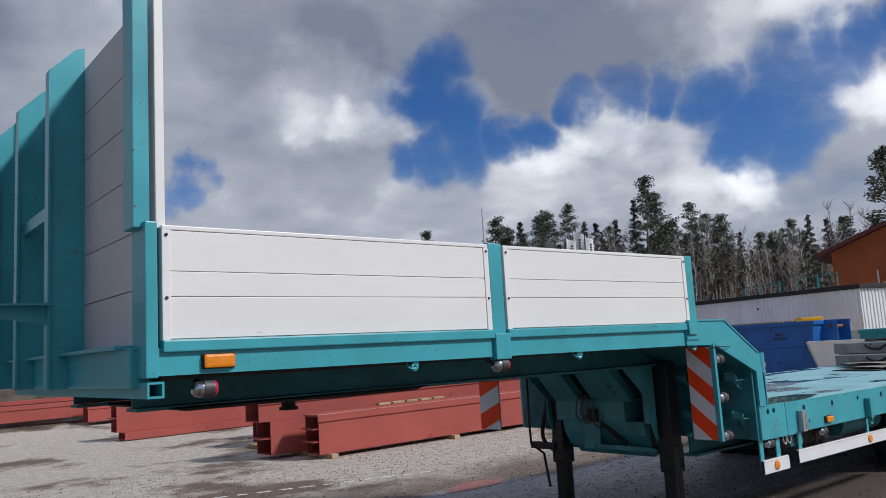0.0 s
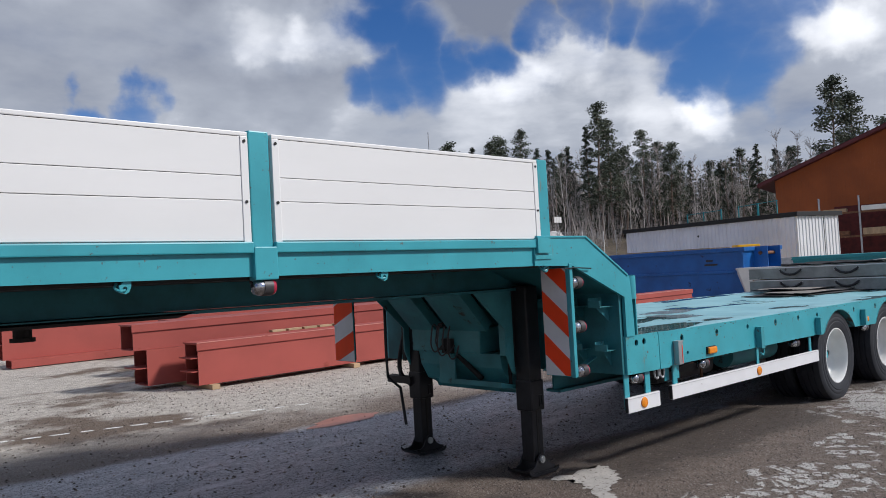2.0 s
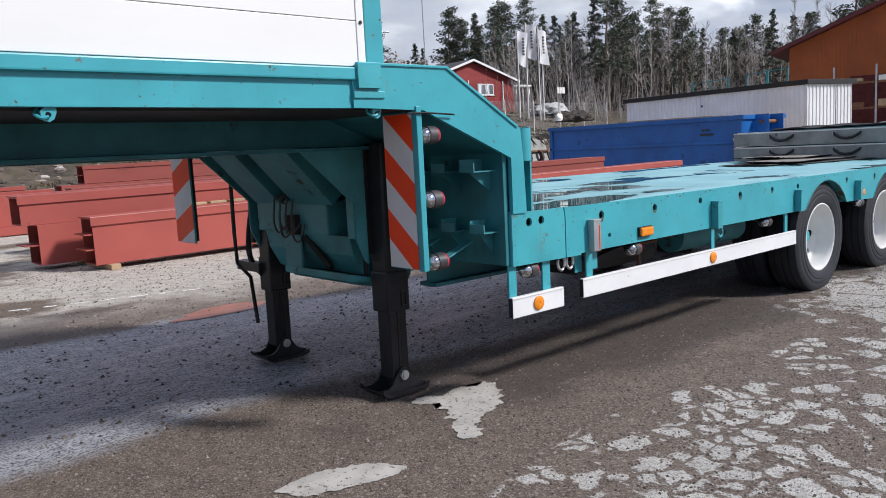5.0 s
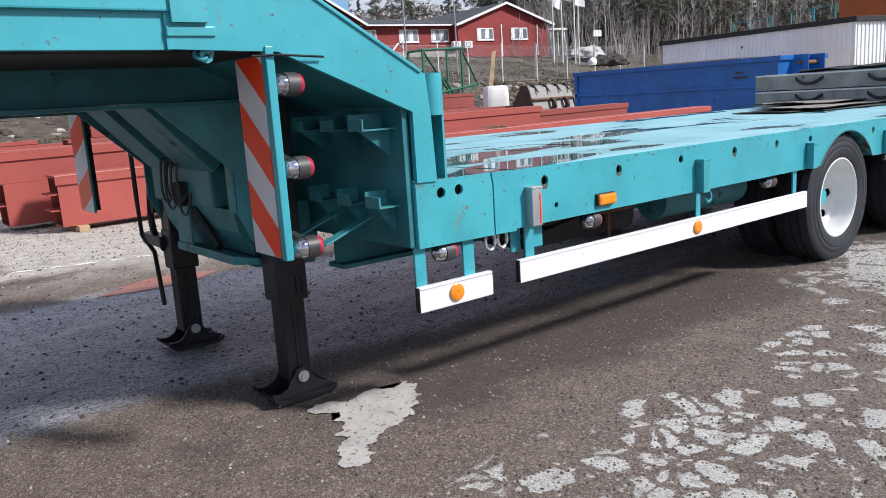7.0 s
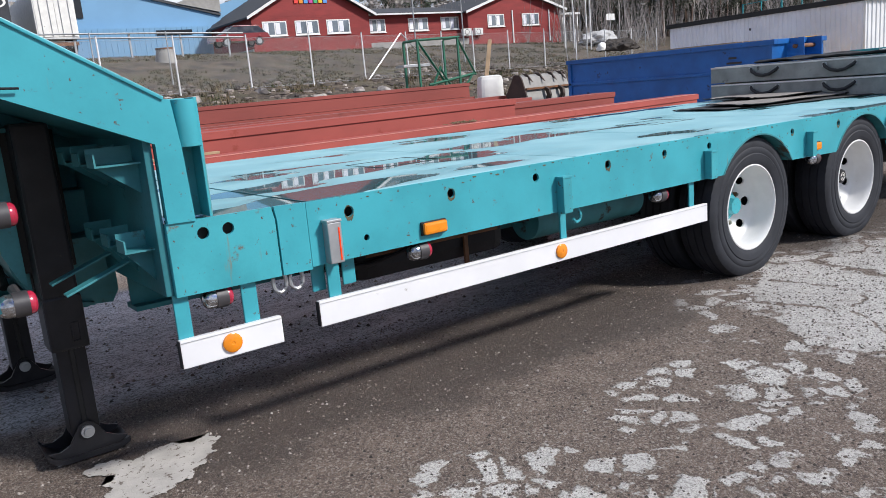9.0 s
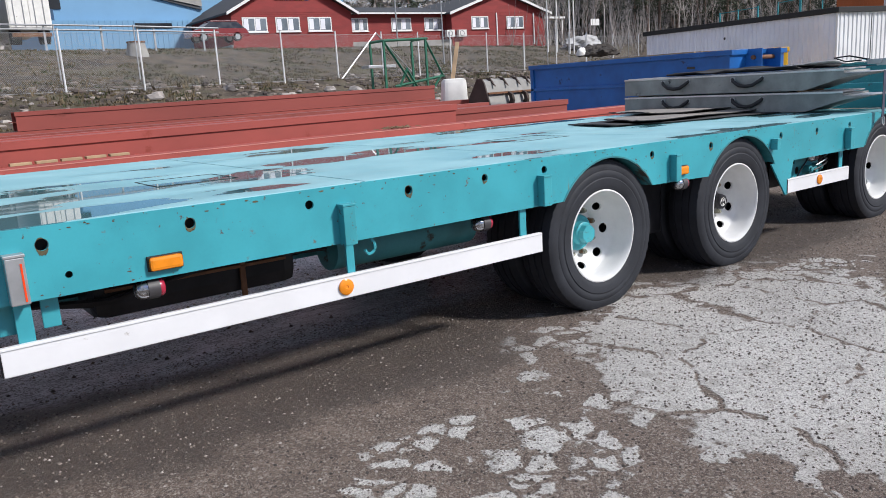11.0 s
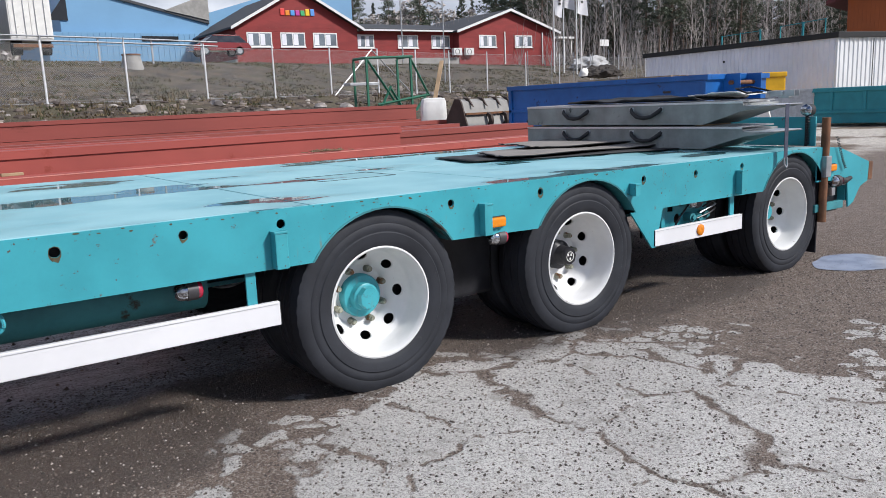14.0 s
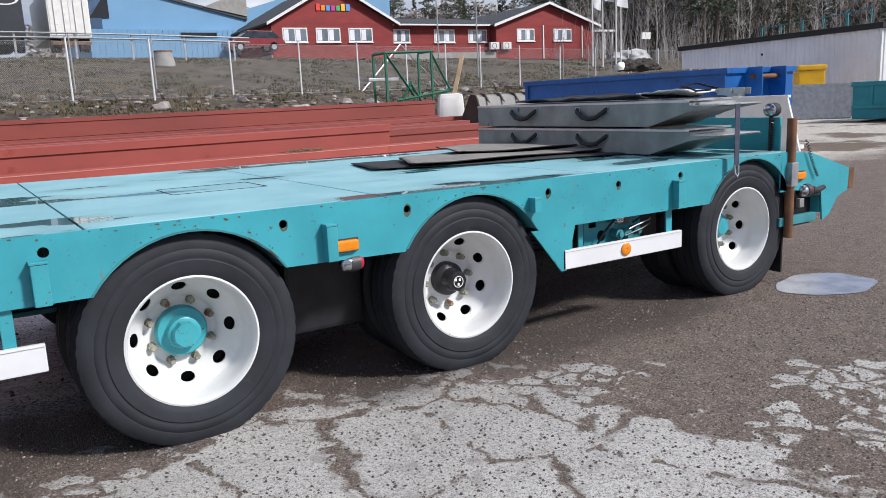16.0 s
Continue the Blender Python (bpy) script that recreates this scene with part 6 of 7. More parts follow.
for k, w in enumerate((0.16, 0.30)):
    box(bm, -0.053, -0.0505, 1.1 - w, 1.1 + w * 0.4, 1.32 - 0.12 * k, 1.37 - 0.12 * k)
part("printed_bars", bm, ink, cont)
part("load", box(bmesh.new(), 0.06, W - 0.06, 0.06, L - 0.06, 0.17, 1.45, 0.02), soil, cont, "dark load of scrap")
for k in range(5):
    bm = bmesh.new()
    box(bm, 0.3 + 0.3 * k, 0.36 + 0.3 * k, 1.2, 3.6 + r.random(), 1.70, 1.74, 0.003)
    part("plank", bm, wood, cont, "loose plank lying across the rim")

# ---- white tipping skip, teal container, grey door, yellow box ----
wskip = thing("tipping_skip", "off-white steel tipping skip with flared sides", "skip", (22.2, 9.15, 0.0))
bm = plate(bmesh.new(), [(-0.30, 0.06), (1.38, 0.06), (1.72, 1.08), (0.0, 1.08)], [], 0, 0.04)
bmesh.ops.rotate(bm, cent=(0, 0, 0), matrix=Matrix.Rotation(math.pi / 2, 3, "Z"), verts=bm.verts)
part("front_wall", bm, plastic_white, wskip)
for y0, y1 in ((-0.30, 0.0), (1.38, 1.72)):
    bm = bmesh.new()
    vs = [bm.verts.new(v) for v in ((0.0, y0, 0.08), (1.3, y0 + 0.85, 0.08), (1.3, y1 + 0.85, 1.08), (0.0, y1, 1.08))]
    f = bm.faces.new(vs)
    ext = bmesh.ops.extrude_face_region(bm, geom=[f], use_keep_orig=True)
    bmesh.ops.translate(bm, vec=(0, 0.03 if y0 < 0 else -0.03, 0), verts=[g for g in ext["geom"] if isinstance(g, bmesh.types.BMVert)])
    part("side_wall", bm, plastic_white, wskip)
part("floor", box(bmesh.new(), 0.0, 1.3, 0.45, 1.38, 0.0, 0.08), plastic_white, wskip)
part("rim", box(bmesh.new(), -0.05, 0.04, -0.03, 1.75, 1.06, 1.11, 0.01), plastic_white, wskip)
tealc = thing("skip_container", "teal steel skip container standing behind the trailer", "container", (33.2, 14.1, 0.0), rz=-78)
part("body", box(bmesh.new(), 0.0, 6.2, 0.0, 2.3, 0.10, 1.15, 0.02), teal_box, tealc)
part("rim", box(bmesh.new(), -0.05, 6.25, -0.06, 2.36, 1.12, 1.26, 0.02), teal_box, tealc)
part("ledge", box(bmesh.new(), 0.0, 6.2, -0.05, 0.0, 0.42, 0.52, 0.01), teal_box, tealc)
for k in range(6):
    part("side_rib", box(bmesh.new(), 1.0 * k + 0.5, 1.0 * k + 0.6, -0.05, 0.0, 0.52, 1.12, 0.01), teal_box, tealc)
door = thing("container_door", "grey steel container door swung open", "door", (32.15, 15.75, 0.0), rz=-58)
part("leaf", box(bmesh.new(), 0.0, 1.95, 0.0, 0.06, 0.12, 1.25, 0.04), galv, door)
part("edge", box(bmesh.new(), 0.0, 1.95, -0.03, 0.0, 1.17, 1.25, 0.01), galv, door)
ybox = thing("grit_box", "yellow plastic grit box beside a grey shed", "box", (36.2, 17.9, 0.0), rz=-45)
part("body", box(bmesh.new(), 0, 0.95, 0, 0.9, 0.0, 1.75, 0.06), yellow_paint, ybox)
part("lid", box(bmesh.new(), -0.04, 0.99, -0.04, 0.94, 1.75, 1.95, 0.05), yellow_paint, ybox)

# ---- loader bucket, sack, green frame, leaning plank, spoil heap ----
bk = thing("loader_bucket", "worn beige steel loader bucket resting with its back turned up", "bucket", (21.95, 19.2, 0.0), rz=6)
cheek = [(0.62, 0.0), (0.60, 0.35), (0.30, 1.28), (0.22, 1.40), (0.0, 1.42), (-0.62, 0.45), (-0.78, 0.0)]


def bucket_slab(x0, x1, outline):
    """A plate seen in profile (depth towards the viewer, height), from x0 to x1 across the bucket."""
    bm = plate(bmesh.new(), [(-d, z) for d, z in outline], [], 0, x1 - x0)
    bmesh.ops.rotate(bm, cent=(0, 0, 0), matrix=Matrix.Rotation(math.pi / 2, 3, "Z"), verts=bm.verts)
    bmesh.ops.translate(bm, vec=(x1, 0, 0), verts=bm.verts)
    return bm


part("side_cheek", bucket_slab(0.0, 0.05, cheek), bucket_side, bk, "dark brown side cheek")
part("side_cheek", bucket_slab(2.25, 2.30, cheek), bucket_side, bk)
part("shell", bucket_slab(0.05, 2.25, [(0.40, 0.98), (0.27, 1.32), (0.0, 1.40), (-0.05, 1.36), (0.22, 1.26), (0.35, 0.96)]), concrete, bk, "dusty curved bucket back")
part("shell", bucket_slab(0.05, 2.25, [(0.56, 0.0), (0.50, 0.55), (0.36, 0.94), (0.31, 0.92), (0.45, 0.52), (0.50, 0.0)]), concrete, bk)
part("cross_lip", bucket_slab(0.05, 2.25, [(0.46, 0.93), (0.46, 0.99), (0.33, 0.99), (0.33, 0.93)]), rusty, bk)
for x in (0.35, 0.95, 1.55, 2.05):
    part("gusset", bucket_slab(x, x + 0.05, [(0.44, 1.16), (0.24, 1.42), (0.0, 1.46), (0.24, 1.30)]), bucket_side, bk)
for x in (0.92, 1.62):
    part("coupler_hook", bucket_slab(x, x + 0.10, [(0.62, 0.0), (0.60, 0.50), (0.66, 0.72), (0.62, 0.90), (0.48, 0.98), (0.36, 0.96), (0.50, 0.84), (0.53, 0.72), (0.46, 0.60), (0.48, 0.0)]), bucket_side, bk, "dark coupler hook")


def lump(bm, c, rad, seed, sub=3, rough=0.35):
    r0 = bmesh.ops.create_icosphere(bm, subdivisions=sub, radius=1.0)
    for v in r0["verts"]:
        d = v.co.normalized()
        f = 1 + rough * noise.noise(d * 1.7 + Vector((seed, seed * 0.7, 0))) + rough * 0.5 * noise.noise(d * 4 + Vector((seed, 0, 9)))
        v.co = Vector(c) + Vector((d.x * rad[0] * f, d.y * rad[1] * f, max(-0.2, d.z) * rad[2] * f))
    return bm


bm = box(bmesh.new(), -0.37, 0.37, -0.40, 0.40, 0.0, 1.46, 0.14)
bmesh.ops.subdivide_edges(bm, edges=bm.edges[:], cuts=3, use_grid_fill=True)
for v in bm.verts:
    f = 1 + 0.10 * math.sin(math.pi * v.co.z / 1.46) + 0.05 * noise.noise(v.co * 3.1)
    v.co.x, v.co.y = v.co.x * f, v.co.y * f
solid("bulk_sack", bm, plastic_white, "white bulk sack standing behind the beams", "sack", (22.35, 20.85, 0.03), rz=-30, smooth=True)
pd = Vector((1.75, 1.35, 2.75))
solid("leaning_plank", box(bmesh.new(), -0.07, 0.07, -0.02, 0.02, 0.0, pd.length, 0.004, pd.to_track_quat("Z", "Y").to_matrix().to_4x4()), wood, "weathered plank leaning against the beam stack", "plank", (22.65, 21.7, 0.04))
gf = thing("steel_frame", "dark green welded steel frame standing on the bank", "frame", (22.2, 24.6, 0.0))
for seg in (((0, 0, 0.9), (0, 0, 3.0)), ((0, 0, 3.0), (2.0, 0, 3.05)), ((1.9, 0, 3.05), (1.9, 0, 1.2)), ((0, 0, 3.0), (1.1, 0, 1.5)), ((1.9, 0, 3.0), (2.7, 0, 1.6)), ((0.4, 0, 1.35), (2.7, 0, 1.65)),
            ((1.0, 0, 2.0), (0.4, 0, 1.0)), ((1.0, 0, 1.9), (1.6, 0, 1.0)), ((2.6, 0, 1.7), (2.0, 0, 1.0)), ((0, 0.9, 0.9), (0, 0.9, 3.0)), ((0, 0, 3.0), (0, 0.9, 3.0)), ((1.9, 0.9, 0.9), (1.9, 0.9, 3.0)), ((1.9, 0, 3.05), (1.9, 0.9, 3.05))):
    part("bar", rod(bmesh.new(), seg, 0.05, 4), green_paint, gf)
part("table_top", box(bmesh.new(), -0.7, 0.5, 0.0, 0.5, 2.05, 2.15, 0.01), galv, gf, "grey steel plate on the frame")
for x in (0.0, 0.9, 1.9):
    part("foot", box(bmesh.new(), x - 0.1, x + 0.1, -0.1, 1.0, 0.0, 1.0, 0.02), soil, gf)


def rubble(c, rad, seed, n):
    """A low uneven mound with clods."""
    bm = lump(bmesh.new(), c, rad, seed, 4, 0.3)
    for v in bm.verts:
        v.co.z += 0.16 * noise.noise(v.co * 2.3) + 0.10 * noise.noise(v.co * 5.1)
    r0 = random.Random(n)
    for _ in range(n):
        a, q = r0.uniform(0, 6.28), r0.random() ** 0.5
        s0 = r0.uniform(0.05, 0.17)
        lump(bm, (c[0] + rad[0] * q * math.cos(a), c[1] + rad[1] * q * math.sin(a), c[2] + rad[2] * max(0.05, 1 - q * q) * 0.85), (s0, s0, s0 * 0.7), seed + _, 1, 0.4)
    return bm


solid("soil_mound", rubble((0, 0, 0.0), (1.5, 1.2, 0.58), 5.1, 90), soil, "heap of dark soil at the yard's edge", "heap", (48.6, 37.3, 2.72))
solid("tarpaulin", lump(bmesh.new(), (0, 0, 0.0), (0.38, 0.3, 0.42), 7.7, 3, 0.25), plastic_white, "white tarpaulin on the soil heap", "tarpaulin", (46.9, 37.4, 2.72), smooth=True)
solid("snow_heap", lump(bmesh.new(), (0, 0, 0.0), (2.2, 1.4, 0.95), 8.7, 4, 0.5), snow, "dirty heap of old snow by the fence", "snow", (64.2, 52.9, lift(64.2, 52.9) + 0.5), smooth=True)

# ---- red office building ----
red = thing("office_building", "low red wooden office building with white windows and dark roof", "building", (31.7, 62.0, 5.2), rz=-3)
EAVE, DEPTH = 2.85, 12.0


def gable_block(s0, s1, eave, apex, front, depth, name_label=""):
    """Wall with gable towards the yard, and its two roof slopes."""
    mid_s = (s0 + s1) / 2
    bm = bmesh.new()
    plate(bm, [(s0, -0.6), (s1, -0.6), (s1, eave), (mid_s, apex), (s0, eave)], [], front, front + depth)
    wall = part("wall", bm, red_wall, red, name_label)
    for a, b in (((s0 - 0.5, eave - 0.22), (mid_s, apex + 0.06)), ((mid_s, apex + 0.06), (s1 + 0.5, eave - 0.22))):
        bm = plate(bmesh.new(), [a, b, (b[0], b[1] + 0.16), (a[0], a[1] + 0.16)], [], front - 0.5, front + depth + 0.4)
        roof = part("roof", bm, roof_dark, red)
        bm = plate(bmesh.new(), [(a[0], a[1] - 0.06), (b[0], b[1] - 0.06), (b[0], b[1] + 0.18), (a[0], a[1] + 0.18)], [], front - 0.56, front - 0.502)
        part("barge_board", bm, white_trim, roof)
    return wall


gable_block(1.0, 12.0, EAVE, 5.85, 0.0, DEPTH)
part("wall", box(bmesh.new(), 12.02, 22.9, 1.0, DEPTH, -0.6, EAVE), red_wall, red)
bm = plate(bmesh.new(), [(0.4, EAVE - 0.12), (5.5, EAVE + 0.85), (5.5, EAVE + 1.0), (0.4, EAVE + 0.05)], [], 0, 1)
bmesh.ops.rotate(bm, cent=(0, 0, 0), matrix=Matrix.Rotation(math.pi / 2, 3, "Z"), verts=bm.verts)
bmesh.ops.scale(bm, vec=(-10.9, 1, 1), verts=bm.verts)
bmesh.ops.translate(bm, vec=(12.02, 0, 0), verts=bm.verts)
part("roof", bm, roof_dark, red, "dark sheet roof")
gable_block(22.92, 35.0, EAVE - 0.02, 4.7, 0.0, DEPTH)
part("gutter", box(bmesh.new(), 12.1, 22.8, 0.25, 0.4, EAVE - 0.15, EAVE - 0.02), white_trim, red)
part("foundation", box(bmesh.new(), 0.9, 35.1, 0.05, DEPTH - 0.1, -1.2, 0.28), concrete, red)
# board joints
bm = bmesh.new()
for k in range(17):
    z = 0.32 + 0.155 * k
    for a, b, y in ((1.0, 12.0, -0.012), (12.05, 22.9, 0.988), (22.95, 35.0, -0.012)):
        box(bm, a + 0.01, b - 0.01, y, y + 0.011, z, z + 0.13)
ob = part("cladding", bm, red_wall, red)
tagged(ob, kind="stuff")


def house_window(s0, s1, z0, z1, y):
    m = part("window", box(bmesh.new(), s0, s1, y - 0.05, y - 0.014, z0, z1), white_trim, red, "white framed window")
    w = (s1 - s0 - 0.30) / 2
    for a in (s0 + 0.10, s0 + 0.20 + w):
        part("pane", box(bmesh.new(), a, a + w, y - 0.062, y - 0.051, z0 + 0.1, z1 - 0.1), window_glass, m)
        part("blind", box(bmesh.new(), a + 0.02, a + w * 0.45, y - 0.066, y - 0.063, z0 + 0.14, z1 - 0.14), shed_grey, m)
    part("sill", box(bmesh.new(), s0 - 0.05, s1 + 0.05, y - 0.14, y - 0.05, z0 - 0.07, z0), white_trim, m)


for a, b, y in ((1.9, 4.05, 0), (4.8, 7.0, 0), (7.75, 10.0, 0), (12.4, 14.2, 1.0), (16.7, 18.9, 1.0), (20.4, 22.5, 1.0), (25.3, 27.4, 0), (29.75, 32.0, 0)):
    house_window(a, b, 1.25, 2.42, y)
for s, c in ((28.4, 0.0), (33.3, 0.0)):
    part("down_pipe", box(bmesh.new(), s, s + 0.12, -0.10, -0.015, -0.4, EAVE - 0.1), white_trim, red)
# row of coloured shapes on the gable and a patch of light above them
sign_cols = ((0.75, 0.05, 0.04), (0.75, 0.25, 0.02), (0.08, 0.3, 0.65), (0.5, 0.05, 0.3), (0.05, 0.4, 0.15), (0.8, 0.5, 0.02), (0.1, 0.3, 0.7))
for k, c in enumerate(sign_cols):
    mt = surface("sign_colour", c, 0.5, vary=0.03, relief=0)
    x = 4.95 + 0.45 * k
    part("sign_bar", box(bmesh.new(), x, x + 0.36, -0.08, -0.014, 3.80, 4.35 if k in (0, 5, 6) else 4.22, 0.03), mt, red)
for s in (22.0, 23.4):
    ac = part("heat_pump", box(bmesh.new(), s, s + 0.95, -0.45, -0.05, 0.5, 1.15, 0.03), white_trim, red, "white outdoor heat pump unit")
    bm = bmesh.new()
    lathe(bm, [(0, 0.26), (-0.02, 0.26), (-0.02, 0.22), (0, 0.22)], 20, (s + 0.4, -0.45, 0.82))
    part("fan_grille", bm, dark_steel, ac)
# porch at the far end
for s in (35.3, 36.4, 37.4):
    part("porch_post", box(bmesh.new(), s, s + 0.14, 0.0, 0.14, -0.6, 2.2), white_trim, red)
part("porch_roof", box(bmesh.new(), 34.9, 37.7, -0.2, 3.0, 2.15, 2.35), white_trim, red)
part("wall", box(bmesh.new(), 35.02, 37.3, 3.0, 8.0, -0.6, 2.1), red_wall, red)

# ---- light blue industrial hall ----
hall = thing("industrial_hall", "light blue sheet-metal industrial hall with stepped roof", "building", (20.7, 72.0, 5.0))
part("wall", box(bmesh.new(), 0.0, 12.6, 0.0, 14, -0.5, 3.4), blue_wall, hall)
part("wall", plate(bmesh.new(), [(1.3, 3.4), (14.0, 3.4), (14.0, 4.4), (2.2, 7.2), (1.3, 5.6)], [], 1.0, 14), blue_wall, hall)
part("wall", plate(bmesh.new(), [(14.02, 3.0), (30, 3.0), (30, 8.5), (20.0, 7.2), (14.02, 5.4)], [], 2.0, 14), blue_wall, hall)
part("roof_edge", plate(bmesh.new(), [(2.0, 7.2), (14.0, 4.40), (14.0, 4.62), (2.0, 7.45)], [], 0.8, 14.2), roof_dark, hall)
part("roof_dormer", plate(bmesh.new(), [(10.0, 5.5), (14.0, 4.7), (14.0, 6.8), (13.6, 6.9)], [], 0.7, 6), MATS["concrete_ring"], hall, "grey dormer gable")
part("window", box(bmesh.new(), 7.5, 10.7, -0.06, -0.01, 2.7, 3.15), dark_glass, hall)
part("skylight", plate(bmesh.new(), [(0.3, 4.4), (1.9, 4.4), (1.9, 6.6)], [], 0.9, 0.98), dark_glass, hall)
for k in range(26):
    part("cladding_rib", box(bmesh.new(), 0.2 + 0.48 * k, 0.26 + 0.48 * k, -0.03, -0.004, -0.4, 3.38), blue_wall, hall)

# ---- box trailers parked on the upper road ----
bt = thing("box_trailer", "white box semi-trailer with closed rear doors", "trailer", (15.95, 58.0, 5.6))
part("body", box(bmesh.new(), 0.0, 2.55, 0.0, 9.0, 0.9, 3.9, 0.03), plastic_white, bt)
for x in (0.08, 1.30):
    d = part("door", box(bmesh.new(), x, x + 1.17, -0.04, -0.003, 1.0, 3.8, 0.01), plastic_white, bt)
    for q in (0.3, 0.85):
        part("lock_rod", cyl(bmesh.new(), (x + q, -0.06, 1.02), (x + q, -0.06, 3.78), 0.03, seg=8), galv, d)
part("bumper", box(bmesh.new(), 0.1, 2.45, -0.05, 0.1, 0.4, 0.62), rusty, bt)
for x in (0.1, 1.85):
    part("tyre", cyl(bmesh.new(), (x, 0.9, 0.45), (x + 0.6, 0.9, 0.45), 0.5, seg=20), rubber, bt)
bt2 = thing("box_trailer", "dark box trailer with a pale emblem on its end", "trailer", (11.9, 57.0, 5.5))
part("body", box(bmesh.new(), 0.0, 2.55, 0.0, 9.0, 0.9, 4.2, 0.03), surface("dark_grey_box", (0.03, 0.033, 0.04), 0.5, vary=0.1, relief=0.03), bt2)
bm = bmesh.new()
lathe(bm, [(0, 0.62), (-0.02, 0.62), (-0.02, 0.50), (0, 0.50)], 28)
bmesh.ops.transform(bm, matrix=Matrix.Translation((1.6, -0.01, 3.2)) @ Matrix.Diagonal((1.3, 1, 0.6, 1)), verts=bm.verts)
part("emblem", bm, plastic_white, bt2)
for x in (0.1, 1.85):
    part("tyre", cyl(bmesh.new(), (x, 0.9, 0.45), (x + 0.6, 0.9, 0.45), 0.5, seg=20), rubber, bt2)
part("chassis", box(bmesh.new(), 0.3, 2.25, 0.0, 9.0, 0.45, 0.9), dark_steel, bt2)


# ---- parked cars ----
def parked_car(at, rz, paint, label):
    car = thing("car", label, "car", at, rz)
    bm = plate(bmesh.new(), [(0.0, 0.35), (0.05, 0.75), (0.9, 0.92), (4.1, 0.90), (4.3, 0.6), (4.3, 0.35)], [], 0.0, 1.75)
    part("body", bm, paint, car)
    bm = bmesh.new()
    lo = [(0.75, 0.05, 0.9), (4.05, 0.05, 0.9), (4.05, 1.7, 0.9), (0.75, 1.7, 0.9)]
    hi = [(1.55, 0.2, 1.42), (3.5, 0.2, 1.42), (3.5, 1.55, 1.42), (1.55, 1.55, 1.42)]
    a = [bm.verts.new(v) for v in lo]
    b = [bm.verts.new(v) for v in hi]
    for i in range(4):
        bm.faces.new((a[i], a[(i + 1) % 4], b[(i + 1) % 4], b[i]))
    bm.faces.new(b)
    part("glazing", bm, dark_glass, car)
    part("roof", box(bmesh.new(), 1.5, 3.55, 0.18, 1.57, 1.40, 1.46, 0.02), paint, car)
    for x in (0.85, 3.4):
        for y in (0.02, 1.55):
            w = part("wheel", cyl(bmesh.new(), (x, y - 0.02, 0.32), (x, y + 0.2, 0.32), 0.32, seg=20), rubber, car)
            part("rim", cyl(bmesh.new(), (x, y - 0.03, 0.32), (x, y - 0.021, 0.32), 0.2, seg=16), galv, w)


parked_car((27.1, 56.0, 5.35), 0, car_paint, "dark red parked hatchback")
rail = thing("guard_rail", "long steel guard rail along the upper road", "guard rail", (10.0, 48.6, 0.0))
for z in (0.55, 0.8):
    part("rail", rod(bmesh.new(), [(1.0 * k, 0, lift(10 + k, 48.6) + z + 0.6) for k in range(17)], 0.05, 5), galv, rail)
for k in range(6):
    x = 3.0 * k
    part("post", box(bmesh.new(), x - 0.05, x + 0.05, 0.06, 0.14, lift(10 + x, 48.6) - 0.2, lift(10 + x, 48.6) + 1.45), galv, rail)

# ---- chain-link fence on the bank ----
fence_mat, fnt, fp = nodes_of("chain_link")
fv = coords(fnt)
fsep = fnt.nodes.new("ShaderNodeSeparateXYZ")
fnt.links.new(fv, fsep.inputs[0])
da = mth(fnt, "ABSOLUTE", mth(fnt, "SUBTRACT", mth(fnt, "FRACT", mth(fnt, "MULTIPLY", mth(fnt, "ADD", fsep.outputs[0], fsep.outputs[2]), 14.0)), 0.5))
db = mth(fnt, "ABSOLUTE", mth(fnt, "SUBTRACT", mth(fnt, "FRACT", mth(fnt, "MULTIPLY", mth(fnt, "SUBTRACT", fsep.outputs[0], fsep.outputs[2]), 14.0)), 0.5))
wire = mth(fnt, "LESS_THAN", mth(fnt, "MINIMUM", da, db), 0.035)
fp.inputs["Base Color"].default_value = (0.35, 0.36, 0.36, 1)
fp.inputs["Metallic"].default_value = 0.5
fp.inputs["Roughness"].default_value = 0.5
fnt.links.new(wire, fp.inputs["Alpha"])
fence = thing("chain_link_fence", "tall chain-link fence with pale steel posts on the grass bank", "fence", (0, 0, 0))
post_x = [10.1, 13.37, 16.6, 20.2, 23.8, 27.24, 30.5, 33.4, 36.2, 39.7, 43.7, 47.6, 51.6, 55.6, 59.8]
fence_pts = []
for x in post_x:
    y = 33.9 + 0.19 * (x - 13.47)
    z = lift(x, y)
    fence_pts.append((x, y, z))
    bm = rod(bmesh.new(), [(x, y, z - 0.3), (x, y, z + 2.45)], 0.038, 8)
    post = part("post", bm, shed_white, fence, "pale galvanised fence post", True)
    part("post_cap", cyl(bmesh.new(), (x, y, z + 2.45), (x, y, z + 2.48), 0.045, seg=8), galv, post)
for i, (p, q) in enumerate(zip(fence_pts, fence_pts[1:])):
    bm = bmesh.new()
    vs = [bm.verts.new(v) for v in ((p[0], p[1], p[2] + 0.02), (q[0], q[1], q[2] + 0.02), (q[0], q[1], q[2] + 2.3), (p[0], p[1], p[2] + 2.3))]
    bm.faces.new(vs)
    part("mesh_panel", bm, fence_mat, fence)
    for h in (0.06, 2.3):
        part("tension_wire", rod(bmesh.new(), [(p[0], p[1], p[2] + h), (q[0], q[1], q[2] + h)], 0.008, 4), galv, fence)
